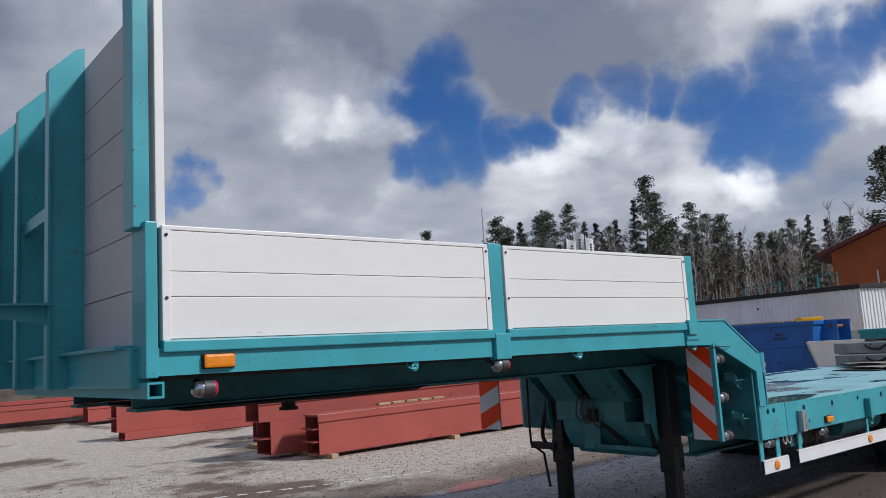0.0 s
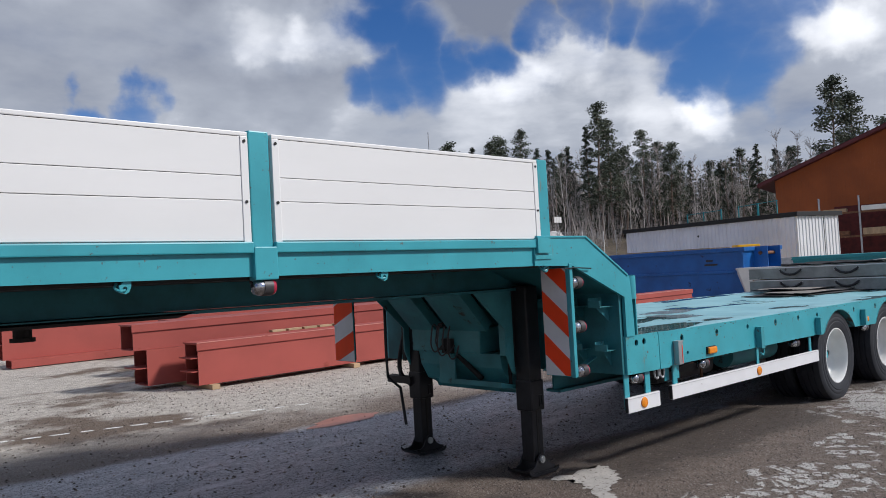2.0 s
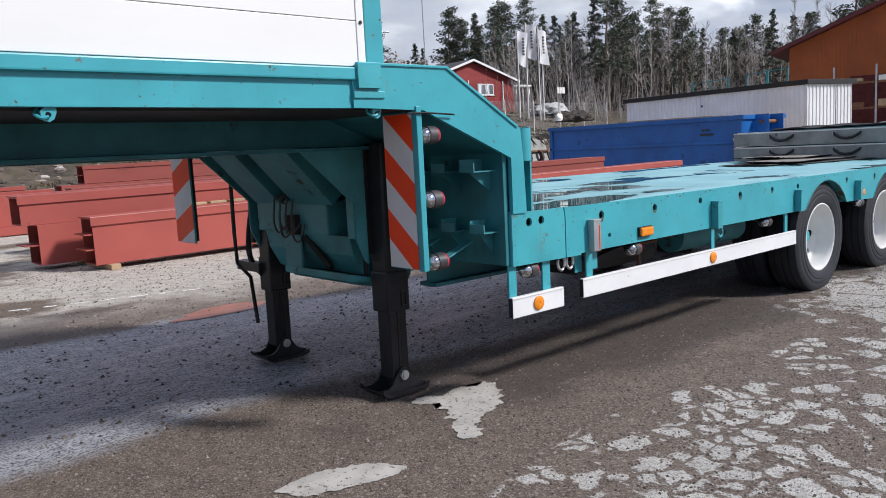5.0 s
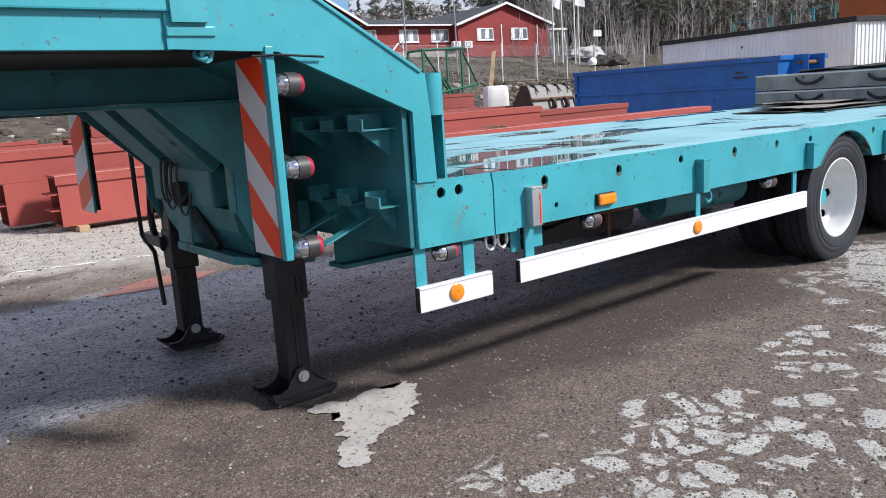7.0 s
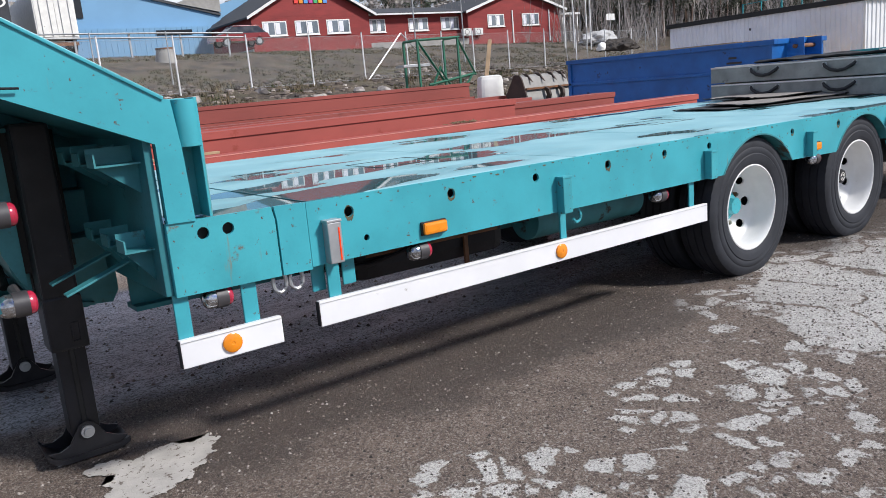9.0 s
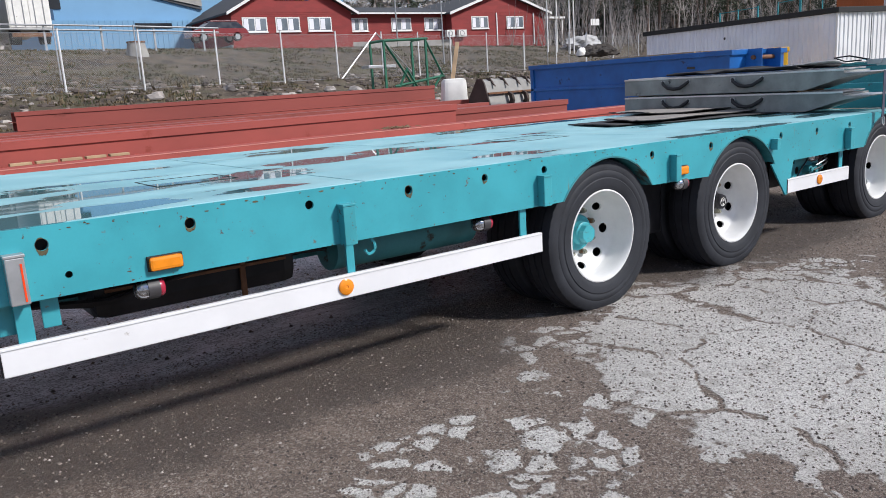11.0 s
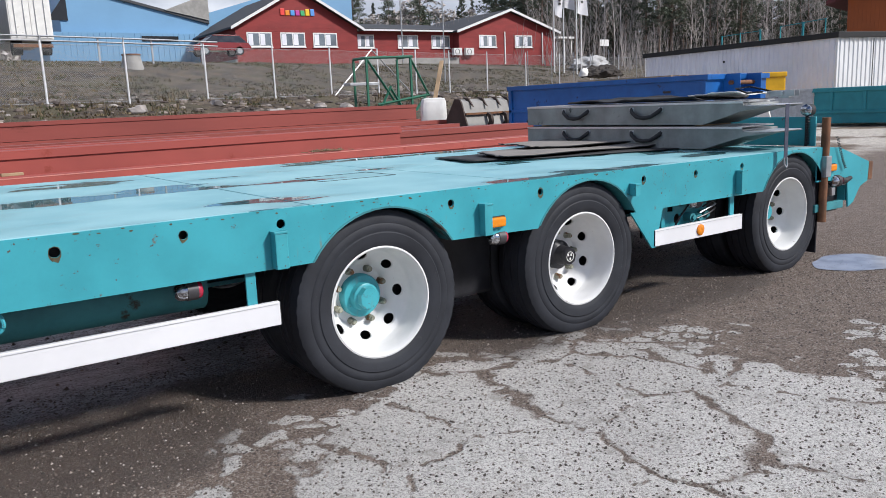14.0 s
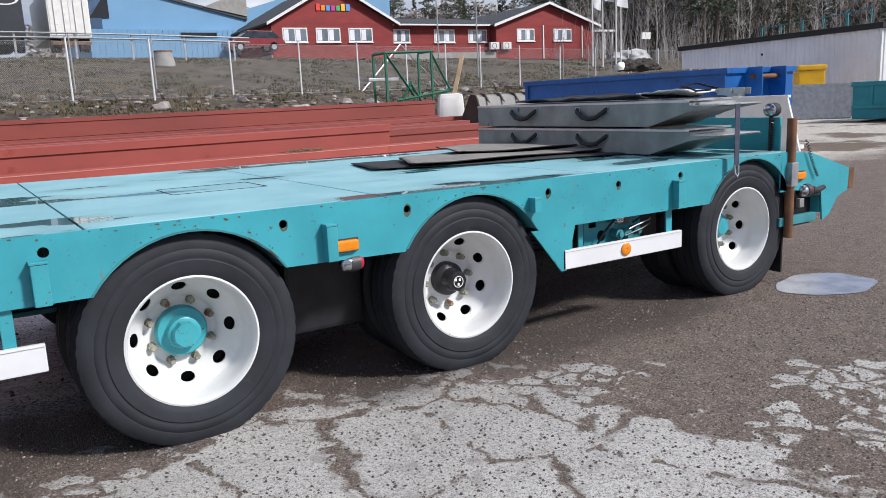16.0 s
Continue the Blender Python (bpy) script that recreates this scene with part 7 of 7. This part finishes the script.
for k in (5,):
    x, y, z = fence_pts[k + 1]
    x0, y0, z0 = fence_pts[k]
    part("stay", rod(bmesh.new(), [(x0 + 0.1, y0 - 0.1, z0), (x - 0.4, y - 0.1, z + 2.4)], 0.035, 7), galv, fence)
    x1, y1, z1 = fence_pts[k + 2]
    part("stay", rod(bmesh.new(), [(x - 0.4, y - 0.1, z + 2.4), (x1 - 0.6, y1 - 0.1, z1 + 0.2)], 0.035, 7), galv, fence)
sign = thing("fence_sign", "small white sign on a thin post", "sign", (70.0, 56.3, lift(70, 56.3)))
part("post", rod(bmesh.new(), [(0, 0, -0.3), (0, 0, 3.1)], 0.04, 7), galv, sign)
part("plate", box(bmesh.new(), -0.65, 0.65, -0.06, -0.04, 2.2, 2.85, 0.01), white_trim, sign)
# second line of thin posts up the slope
for k, (x, y) in enumerate(((14.0, 37.3), (17.6, 38.2), (47.0, 43.0), (50.0, 43.6), (53.0, 44.2), (56.0, 45.0), (62.0, 48.6), (64.6, 47.6), (67.2, 46.6), (69.8, 45.6))):
    z = lift(x, y)
    solid("thin_post", rod(bmesh.new(), [(0, 0, -0.3), (0, 0, 2.5)], 0.03, 7), galv, "thin steel post on the grass slope", "post", (x, y, z), group="thin posts", smooth=True)

# concrete ring, field stones, brush on the bank
ringw = thing("well_ring", "weathered concrete well ring with an iron lid in the grass", "well ring", (19.9, 45.6, lift(19.9, 45.6)))
part("cone", cyl(bmesh.new(), (0, 0, -0.3), (0, 0, 0.72), 0.68, 0.46, seg=28), concrete, ringw, "", True)
part("lid", cyl(bmesh.new(), (0, 0, 0.72), (0, 0, 0.80), 0.50, seg=28), rusty, ringw, "rusty iron lid", True)
r = random.Random(31)
for k in range(90):
    x = r.uniform(8, 46)
    q = r.choice((26.8, 27.6, 28.6, 30.0, 32)) + r.gauss(0, 0.9)
    y = q + 0.19 * (x - 13)
    s = 0.08 + 0.30 * r.random() ** 2.2
    if k == 0:
        x, y, s = 16.4, 34.0 - 1.4, 0.34
    solid("boulder", lump(bmesh.new(), (0, 0, 0), (s * 1.2, s, s * 0.8), k * 1.37, 2, 0.45), stone_mat, "grey field stone on the grass bank", "stone", (x, y, lift(x, y)), r.uniform(0, 360), "stones on the bank")


def rubble_field(count, area, size, seed):
    """Angular lumps of stone and clods of earth, each half sunk in the bank."""
    rr = random.Random(seed)
    vs, fs = [], []
    for _ in range(count):
        x = rr.uniform(area[0], area[1])
        q = area[2] + (area[3] - area[2]) * rr.random() ** 1.8
        y = q + 0.19 * (x - 13)
        w = size[0] + (size[1] - size[0]) * rr.random() ** 3.5
        z = lift(x, y) + 0.16 * noise.noise(Vector((x * 0.45, y * 0.45, 0))) - 0.1 * w
        k = len(vs)
        a, flat = rr.uniform(0, 6.28), rr.uniform(0.45, 0.8)
        for h, f in ((-0.3, 0.9), (0.35, 1.0), (0.8, 0.62)):
            for t in range(6):
                c = a + t * 1.0472 + rr.uniform(-0.2, 0.2)
                vs.append((x + w * f * math.cos(c) * rr.uniform(0.75, 1.2), y + w * f * 0.8 * math.sin(c) * rr.uniform(0.75, 1.2), z + w * h * flat * rr.uniform(0.8, 1.15)))
        for j in (0, 6):
            fs += [(k + j + t, k + j + (t + 1) % 6, k + j + 6 + (t + 1) % 6, k + j + 6 + t) for t in range(6)]
        fs.append(tuple(k + 12 + t for t in range(6)))
    me = bpy.data.meshes.new("rubble")
    me.from_pydata(vs, [], fs)
    me.materials.append(grit_mat)
    return tagged(new("rubble", me), "scattered stones and clods along the foot of the bank", "stones", kind="stuff")


rubble_field(7000, (7, 48, 25.6, 37.0), (0.03, 0.24), 41)


def grass_tufts(count, area, seed, height, material, label):
    rr = random.Random(seed)
    vs, fs = [], []
    for _ in range(count):
        x, y = rr.uniform(area[0], area[1]), rr.uniform(area[2], area[3])
        if noise.noise(Vector((x * 0.25, y * 0.35, 5))) < -0.05:
            continue
        q = y - 0.19 * (x - 13)
        if q < 27.8:
            continue
        z = lift(x, y)
        for _ in range(6):
            a, h, w = rr.uniform(0, 6.28), height * rr.uniform(0.4, 1.2), 0.02 + 0.02 * rr.random()
            dx, dy = math.cos(a), math.sin(a)
            k = len(vs)
            bx, by = x + rr.uniform(-.12, .12), y + rr.uniform(-.12, .12)
            vs += [(bx - dy * w, by + dx * w, z), (bx + dy * w, by - dx * w, z), (bx + dx * h * 0.5, by + dy * h * 0.5, z + h)]
            fs.append((k, k + 1, k + 2))
    me = bpy.data.meshes.new("grass")
    me.from_pydata(vs, [], fs)
    me.materials.append(material)
    return tagged(new("grass", me), label, "grass", kind="stuff")


dry_grass = surface("dry_grass", (0.135, 0.105, 0.058), 0.9, vary=0.4, grain=4, blotch=0.7, relief=0)
green_grass = surface("spring_grass", (0.058, 0.064, 0.026), 0.9, vary=0.35, grain=4, blotch=0.7, relief=0)
grass_tufts(13000, (6, 62, 28, 56), 51, 0.11, dry_grass, "dry winter grass on the bank")
grass_tufts(5000, (6, 62, 30, 58), 52, 0.14, green_grass, "first green grass on the bank")
grass_tufts(320, (10, 50, 30, 37), 53, 0.4, dry_bush, "taller dry weeds along the fence")

# ---- grey corrugated shed ----
shed = thing("storage_shed", "long grey corrugated metal shed with a black flat roof edge", "shed", (41.0, 27.4, 0.0), rz=-102.6)
SL, SW, SH = 11.6, 3.2, 3.15


def corrugated(length, z0, z1, pitch=0.25, depth=0.035):
    """Trapezoid sheet along +x, facing -y."""
    bm = bmesh.new()
    pts = []
    x = 0.0
    while x < length - 1e-6:
        for dx, dy in ((0.0, 0.0), (0.10, 0.0), (0.13, -depth), (0.22, -depth)):
            if x + dx * pitch / 0.25 <= length:
                pts.append((x + dx * pitch / 0.25, dy))
        x += pitch
    pts.append((length, 0.0))
    lo = [bm.verts.new((a, b, z0)) for a, b in pts]
    hi = [bm.verts.new((a, b, z1)) for a, b in pts]
    for i in range(len(pts) - 1):
        bm.faces.new((lo[i], lo[i + 1], hi[i + 1], hi[i]))
    return bm


part("wall", box(bmesh.new(), 0.0, SL, 0.005, SW, 0, SH), shed_grey, shed)
part("cladding", corrugated(SL, 0.0, SH), shed_grey, shed)
bm = corrugated(SW, 0.0, SH)
bmesh.ops.rotate(bm, cent=(0, 0, 0), matrix=Matrix.Rotation(math.pi / 2, 3, "Z"), verts=bm.verts)
bmesh.ops.translate(bm, vec=(SL + 0.005, 0, 0), verts=bm.verts)
part("cladding", bm, shed_white, shed, "white corrugated end wall")
part("roof", box(bmesh.new(), -0.15, SL + 0.15, -0.15, SW + 0.15, SH, SH + 0.22, 0.02), surface("black_roof_felt", (0.012, 0.012, 0.013), 0.7, vary=0.2, relief=0.1), shed, "black felt roof edge")
part("vent", cyl(bmesh.new(), (5.6, -0.05, SH - 0.55), (5.6, -0.02, SH - 0.55), 0.06, seg=12), ink, shed)
part("corner_trim", box(bmesh.new(), SL - 0.04, SL + 0.05, -0.05, 0.0, 0, SH), shed_white, shed)
part("door_gap", box(bmesh.new(), SL + 0.045, SL + 0.052, 1.95, 1.99, 0.1, SH - 0.05), ink, shed)

# green rail fence seen over the shed
gr = thing("green_railing", "thin green railing standing behind the shed", "railing", (44.3, 25.2, 0.0), rz=-98)
for k, w in enumerate((0.06, 0.03, 0.08, 0.03, 0.10, 0.04)):
    part("post", box(bmesh.new(), 1.2 * k, 1.2 * k + w, 0, 0.05, 0.0, 4.12 + 0.05 * k), teal_box, gr)
part("rail", rod(bmesh.new(), [(0, 0, 4.08), (2.5, 0, 4.15)], 0.022, 6), teal_box, gr)
part("rail", rod(bmesh.new(), [(3.6, 0, 4.22), (6.1, 0, 4.34)], 0.022, 6), teal_box, gr)

# ---- orange-brown barn with pallet racks ----
barn = thing("warehouse", "orange-brown wooden warehouse with a dark red roof edge", "building", (64.0, 28.5, 0.0), rz=-75)
part("wall", plate(bmesh.new(), [(0, 0), (26, 0), (26, 7.3), (13, 12.3), (0, 7.3)], [], 0.0, 20.0), orange_wall, barn)
bm = bmesh.new()
for k in range(100):
    x = 0.13 + 0.26 * k
    top = 7.3 + 5.0 * (1 - abs(x - 13) / 13)
    box(bm, x - 0.03, x + 0.03, -0.03, -0.002, 4.85, top - 0.05)
ob = part("batten", bm, orange_wall, barn)
tagged(ob, kind="stuff")
for a, b in (((-1.2, 6.82), (13, 12.35)), ((13, 12.35), (27.2, 6.82))):
    rf = part("roof", plate(bmesh.new(), [a, b, (b[0], b[1] + 0.3), (a[0], a[1] + 0.3)], [], -1.0, 20.5), surface("dark_red_roof", (0.10, 0.018, 0.02), 0.6, vary=0.15, relief=0.05), barn, "dark red roof edge")
# flat panel with the open bay's shade in its dark red
part("open_bay", box(bmesh.new(), 4.2, 26.0, -0.05, -0.01, 0.0, 4.8), surface("shaded_bay", (0.10, 0.018, 0.015), 0.85, vary=0.3, relief=0.1), barn, "dark red bay behind the racks")
rack = thing("pallet_rack", "steel pallet rack with timber and pallets", "rack", (62.4, 24.6, 0.0), rz=-75)
for k in range(6):
    part("upright", box(bmesh.new(), 2.7 * k, 2.7 * k + 0.12, 0, 0.1, 0, 5.4), galv, rack)
for z in (2.3, 4.1):
    part("shelf_beam", box(bmesh.new(), 0, 13.5, 0.0, 0.08, z, z + 0.14), rusty, rack)
for k in range(6):
    part("load", box(bmesh.new(), 0.3 + 2.6 * k, 1.9 + 2.6 * k, 0.0, 1.0, 4.26, 4.5 + 0.12 * (k % 3), 0.02), plastic_white if k % 2 else wood, rack)
for k in range(5):
    part("load", box(bmesh.new(), 0.3 + 2.6 * k, 2.0 + 2.6 * k, 0.0, 1.0, 2.46, 2.8 + 0.15 * (k % 3), 0.02), wood if k % 2 else rusty, rack)

# ---- flag poles and street lamp ----
for k, (x, y, h, ang_f) in enumerate(((57.2, 50.6, 8.2, 20), (58.8, 51.0, 8.9, 35), (59.6, 50.2, 8.6, 10), (60.6, 50.6, 8.8, 25))):
    z = lift(x, y)
    pole = thing("flag_pole", "white flag pole with a hanging white banner", "flag pole", (x, y, z), group="flag poles")
    part("pole", rod(bmesh.new(), [(0, 0, -0.2), (0, 0, h)], 0.07, 8, 0.6), white_trim, pole, "", True)
    if k == 3:
        continue
    bm = bmesh.new()
    grid = []
    for j in range(13):
        row = []
        for i in range(6):
            u, v = i / 5, j / 12
            row.append(bm.verts.new((0.08 + u * 0.95 * (1 - 0.25 * v * math.sin(2 + k)), 0.12 * math.sin(u * 5 + v * 4 + k), h - 0.15 - v * 3.1 - u * 0.25)))
        grid.append(row)
    for j in range(12):
        for i in range(5):
            bm.faces.new((grid[j][i], grid[j][i + 1], grid[j + 1][i + 1], grid[j + 1][i]))
    bmesh.ops.rotate(bm, cent=(0, 0, 0), matrix=Matrix.Rotation(radians(-ang_f), 3, "Z"), verts=bm.verts)
    fl = part("banner", bm, flag_cloth, pole, "hanging white banner", True)
    bm = bmesh.new()
    for j in range(6):
        box(bm, 0.42, 0.62, -0.16, -0.12, h - 1.0 - 0.28 * j, h - 0.82 - 0.28 * j)
    bmesh.ops.rotate(bm, cent=(0, 0, 0), matrix=Matrix.Rotation(radians(-ang_f), 3, "Z"), verts=bm.verts)
    part("printed_bars", bm, ink, fl)
lampx = thing("street_lamp", "grey street lamp with a curved arm", "street lamp", (46.5, 58.5, lift(46.5, 58.5)))
part("pole", rod(bmesh.new(), [(0, 0, -0.2), (0, 0, 6.6), (0.3, -0.05, 7.1), (1.3, -0.1, 7.35)], 0.07, 8, 0.7), galv, lampx, "", True)
part("lamp_head", box(bmesh.new(), 1.2, 1.8, -0.22, 0.02, 7.27, 7.41, 0.04), galv, lampx)
pole2 = thing("mast", "tall thin steel mast on the bank", "mast", (40.2, 44.0, lift(40.2, 44.0)))
part("pole", rod(bmesh.new(), [(0, 0, -0.2), (0, 0, 9.5)], 0.05, 8, 0.7), galv, pole2, "", True)


# ---- trees ----
def crown_mesh(name, blobs, material, seed, per, size):
    """Needle sprays: many small tilted triangles and quads gathered in uneven clumps."""
    r0 = random.Random(seed)
    vs, fs = [], []
    for c, rad in blobs:
        n = int(per * rad[0] * rad[2] * 1.6) + 8
        for _ in range(n):
            d = Vector((r0.gauss(0, 1), r0.gauss(0, 1), r0.gauss(0, 1))).normalized() * r0.random() ** 0.4
            p = Vector(c) + Vector((d.x * rad[0], d.y * rad[1], d.z * rad[2]))
            s = size * r0.uniform(0.5, 1.4)
            a = Vector((r0.uniform(-1, 1), r0.uniform(-1, 1), r0.uniform(-0.5, 0.5))).normalized()
            b = a.cross(Vector((r0.uniform(-1, 1), r0.uniform(-1, 1), r0.uniform(-1, 1)))).normalized()
            k = len(vs)
            vs += [tuple(p - a * s), tuple(p + b * s * 0.35), tuple(p + a * s), tuple(p - b * s * 0.45)]
            fs.append((k, k + 1, k + 2, k + 3))
    me = bpy.data.meshes.new(name)
    me.from_pydata(vs, [], fs)
    me.materials.append(material)
    return me


def pine(seed, h, name_label):
    r0 = random.Random(seed)
    t = thing("pine_tree", name_label, "tree", (0, 0, 0), group="woodland trees")
    bend = r0.uniform(-0.4, 0.4)
    pts = [(bend * (k / 8) ** 2, 0.2 * math.sin(k + seed), h * k / 8 - 0.3 * (k == 0)) for k in range(9)]
    bm = rod(bmesh.new(), pts, 0.20, 8, 0.2)
    blobs = []
    lo = r0.uniform(0.15, 0.32)
    n = 34
    for k in range(n):
        f = lo + (1 - lo) * k / (n - 1)
        z = h * f
        reach = (0.5 + 2.3 * math.sin(math.pi * min(1, (f - lo) / (1 - lo) * 0.72 + 0.28)) * (1.15 - 0.55 * (f - lo) / (1 - lo))) * r0.uniform(0.55, 1.1)
        a = k * 2.4 + r0.uniform(-.5, .5)
        e = Vector((bend * f * f + reach * math.cos(a), reach * math.sin(a), z + r0.uniform(-0.1, 0.5)))
        rod(bm, [(bend * f * f, 0, z - 0.35), tuple(e * 0.5 + Vector((bend * f * f, 0, z - 0.3)) * 0.5), tuple(e)], 0.05, 4, 0.3)
        blobs.append((tuple(e), (0.95 * r0.uniform(0.7, 1.2), 0.95, 0.52 * r0.uniform(0.7, 1.3))))
        blobs.append((tuple(e * 0.6 + Vector((bend * f * f, 0, z)) * 0.4), (0.8, 0.8, 0.5)))
    blobs.append(((bend, 0, h + 0.1), (0.4, 0.4, 0.5)))
    part("trunk", bm, bark, t, "", True)
    ob = new("crown", crown_mesh("crown", blobs, needle, seed, 110, 0.16))
    ob.parent = t
    return t


def spruce(seed, h):
    r0 = random.Random(seed)
    t = thing("spruce_tree", "dark green spruce with drooping branches", "tree", (0, 0, 0), group="woodland trees")
    bm = rod(bmesh.new(), [(0, 0, -0.3), (0, 0, h * 0.5), (0.05, 0, h)], 0.17, 8, 0.15)
    blobs = []
    n = 46
    for k in range(n):
        f = 0.10 + 0.90 * k / (n - 1)
        reach = 2.1 * (1 - f) ** 0.8 * r0.uniform(0.6, 1.15) + 0.12
        a = k * 2.4
        e = (reach * math.cos(a), reach * math.sin(a), h * f - 0.3 * reach)
        rod(bm, [(0, 0, h * f), e], 0.03, 4, 0.3)
        for q in (0.45, 0.95):
            blobs.append(((e[0] * q, e[1] * q, h * f - 0.3 * reach * q), (0.30 + 0.36 * (1 - f), 0.30 + 0.36 * (1 - f), 0.28)))
    part("trunk", bm, bark, t, "", True)
    ob = new("crown", crown_mesh("crown", blobs, needle_dark, seed, 240, 0.13))
    ob.parent = t
    return t


def birch(seed, h, label, stem=None):
    r0 = random.Random(seed)
    t = thing("birch_tree", label, "tree", (0, 0, 0), group="woodland trees")
    lean = r0.uniform(-0.6, 0.6)
    trunk = [(lean * (k / 7) ** 1.5 + 0.1 * math.sin(k * 1.3 + seed), 0.1 * math.cos(k + seed), h * k / 7 - 0.3 * (k == 0)) for k in range(8)]
    part("trunk", rod(bmesh.new(), trunk, 0.075, 7, 0.15), stem or birch_bark, t, "", True)
    bm = bmesh.new()
    for k in range(46):
        f = 0.30 + 0.70 * r0.random()
        b0 = Vector((lean * f ** 1.5, 0, h * f))
        a = r0.uniform(0, 6.28)
        ln = 2.3 * (1.15 - f) * r0.uniform(0.5, 1.1) + 0.3
        d = Vector((math.cos(a) * 0.6, math.sin(a) * 0.6, 0.85)).normalized()
        e = b0 + d * ln
        rod(bm, [tuple(b0), tuple(b0 * 0.5 + e * 0.5 + Vector((0, 0, -0.05))), tuple(e)], 0.022, 3, 0.4)
        for _ in range(5):
            q = r0.uniform(0.35, 1.0)
            s0 = b0 * (1 - q) + e * q
            dd = (d + Vector((r0.uniform(-.8, .8), r0.uniform(-.8, .8), r0.uniform(-.3, .4)))).normalized()
            rod(bm, [tuple(s0), tuple(s0 + dd * 0.75 * r0.uniform(0.4, 1))], 0.011, 3, 0.4)
    part("branchwork", bm, twig_mat, t)
    return t


kinds = [pine(3, 15.5, "tall Scots pine with a flat uneven crown"), pine(8, 14.0, "Scots pine with a sparse crown and bare trunk"), pine(14, 17.0, "high Scots pine with open crown"), spruce(5, 12.0), spruce(9, 15.0),
         birch(2, 12.5, "bare leafless birch with white stem"), birch(6, 11.0, "bare birch with many fine twigs"), birch(11, 13.5, "tall bare leafless deciduous tree", bark)]
FIRST_POSE = {}


def plant(kind, yaw, dist, scale=1.0, top=None):
    """Sets a tree by its bearing and distance from the start of the yard; top: height of its tip above the sea of the yard."""
    x, y = 2.2 + dist * math.sin(radians(yaw)), 0.5 + dist * math.cos(radians(yaw))
    z = lift(x, y)
    if top is not None:
        scale = (top - z) / (15.5, 14.0, 17.0, 12.0, 15.0, 12.5, 11.0, 13.5)[kind]
    m = pose(x, y, z, 0, 0, (yaw * 137) % 360) @ Matrix.Diagonal((scale, scale, scale, 1))
    src = kinds[kind]
    if kind not in FIRST_POSE:
        FIRST_POSE[kind] = True
        src.matrix_basis = m
    else:
        c = copy_thing(src, pose(x, y, z, 0, 0, (yaw * 137) % 360))
        c.scale = (scale, scale, scale)


def tip(el, dist):
    return 1.4 + dist * math.tan(radians(el))


# the tree line, from the left of the flags to the warehouse
row = ((37.4, 118, 8.7, 0), (42.7, 115, 9.2, 1), (44.6, 112, 9.0, 3), (45.9, 108, 9.3, 0), (46.8, 116, 9.4, 1), (48.1, 110, 9.9, 2), (49.4, 118, 8.6, 3), (50.6, 112, 7.8, 4), (51.6, 104, 8.6, 3), (53.0, 100, 9.9, 4),
       (53.8, 100, 11.4, 2), (54.6, 103, 10.2, 0), (55.6, 112, 8.0, 1), (57.0, 104, 9.2, 2), (58.0, 118, 8.2, 0), (58.8, 104, 8.0, 1), (60.2, 118, 6.8, 3), (61.4, 110, 6.6, 0), (62.6, 118, 6.4, 1), (64.6, 96, 7.5, 4),
       (69.3, 92, 11.1, 2), (70.6, 96, 10.0, 0), (66.8, 118, 7.0, 0), (72.5, 110, 8.0, 1), (75, 105, 9.0, 0), (40.2, 122, 7.2, 3), (35.0, 125, 7.5, 0), (32.5, 128, 8.0, 1), (30.0, 128, 7.2, 2), (27.0, 130, 7.8, 0))
for yaw, d, el, kind in row:
    plant(kind, yaw, d, top=tip(el, d))
r = random.Random(77)
for k in range(60):
    yaw = 45 + 23 * (k + r.random()) / 60
    d = r.uniform(92, 108)
    plant(r.choice((5, 5, 6, 7)), yaw, d, top=tip(r.uniform(6.2, 8.4) * (1.0 if yaw < 59 else 0.86), d))
for k in range(46):
    yaw = 42 + 28 * (k + r.random()) / 46
    d = r.uniform(108, 128)
    plant(r.choice((0, 1, 3, 4, 4, 3, 2)), yaw, d, top=tip(r.uniform(6.0, 8.6) * (1.0 if yaw < 58 else 0.84), d))
for k in range(44):
    yaw = 12 + 66 * (k + r.random()) / 44
    d = r.uniform(120, 150)
    plant(r.choice((0, 1, 3, 4, 4)), yaw, d, top=tip(r.uniform(5.4, 7.2), d))
for yaw, d, el in ((65.9, 90, 8.2), (67.2, 92, 8.0), (68.0, 95, 7.4), (63.5, 100, 6.4)):
    plant(7, yaw, d, top=tip(el, d))
# low undergrowth that closes the view between the trunks
blobs = []
for k in range(820):
    yaw = 10 + 70 * r.random()
    d = r.uniform(124, 160)
    x, y = d * math.sin(radians(yaw)), d * math.cos(radians(yaw))
    blobs.append(((x, y, lift(x, y) + r.uniform(0.3, 9.5) * r.random() ** 0.35), (r.uniform(1.2, 2.6), r.uniform(1.2, 2.6), r.uniform(1.2, 3.2))))
ob = new("undergrowth", crown_mesh("undergrowth", blobs, winter_wood, 5, 30, 0.42))
tagged(ob, "dense dark woodland behind the front row of trees", "woods", kind="stuff")
bm = bmesh.new()
for k in range(330):
    yaw = 20 + 52 * r.random()
    d = r.uniform(84, 100)
    x, y = 2.2 + d * math.sin(radians(yaw)), d * math.cos(radians(yaw))
    z = lift(x, y)
    for _ in range(7):
        a = r.uniform(0, 6.28)
        h = r.uniform(1.0, 5.6)
        rod(bm, [(x, y, z), (x + 0.5 * math.cos(a), y + 0.5 * math.sin(a), z + h * 0.6), (x + 0.9 * math.cos(a), y + 0.9 * math.sin(a), z + h)], 0.025, 3, 0.3)
solid("brushwood", bm, twig_mat, "bare brushwood at the foot of the trees", "brush", kind="stuff")
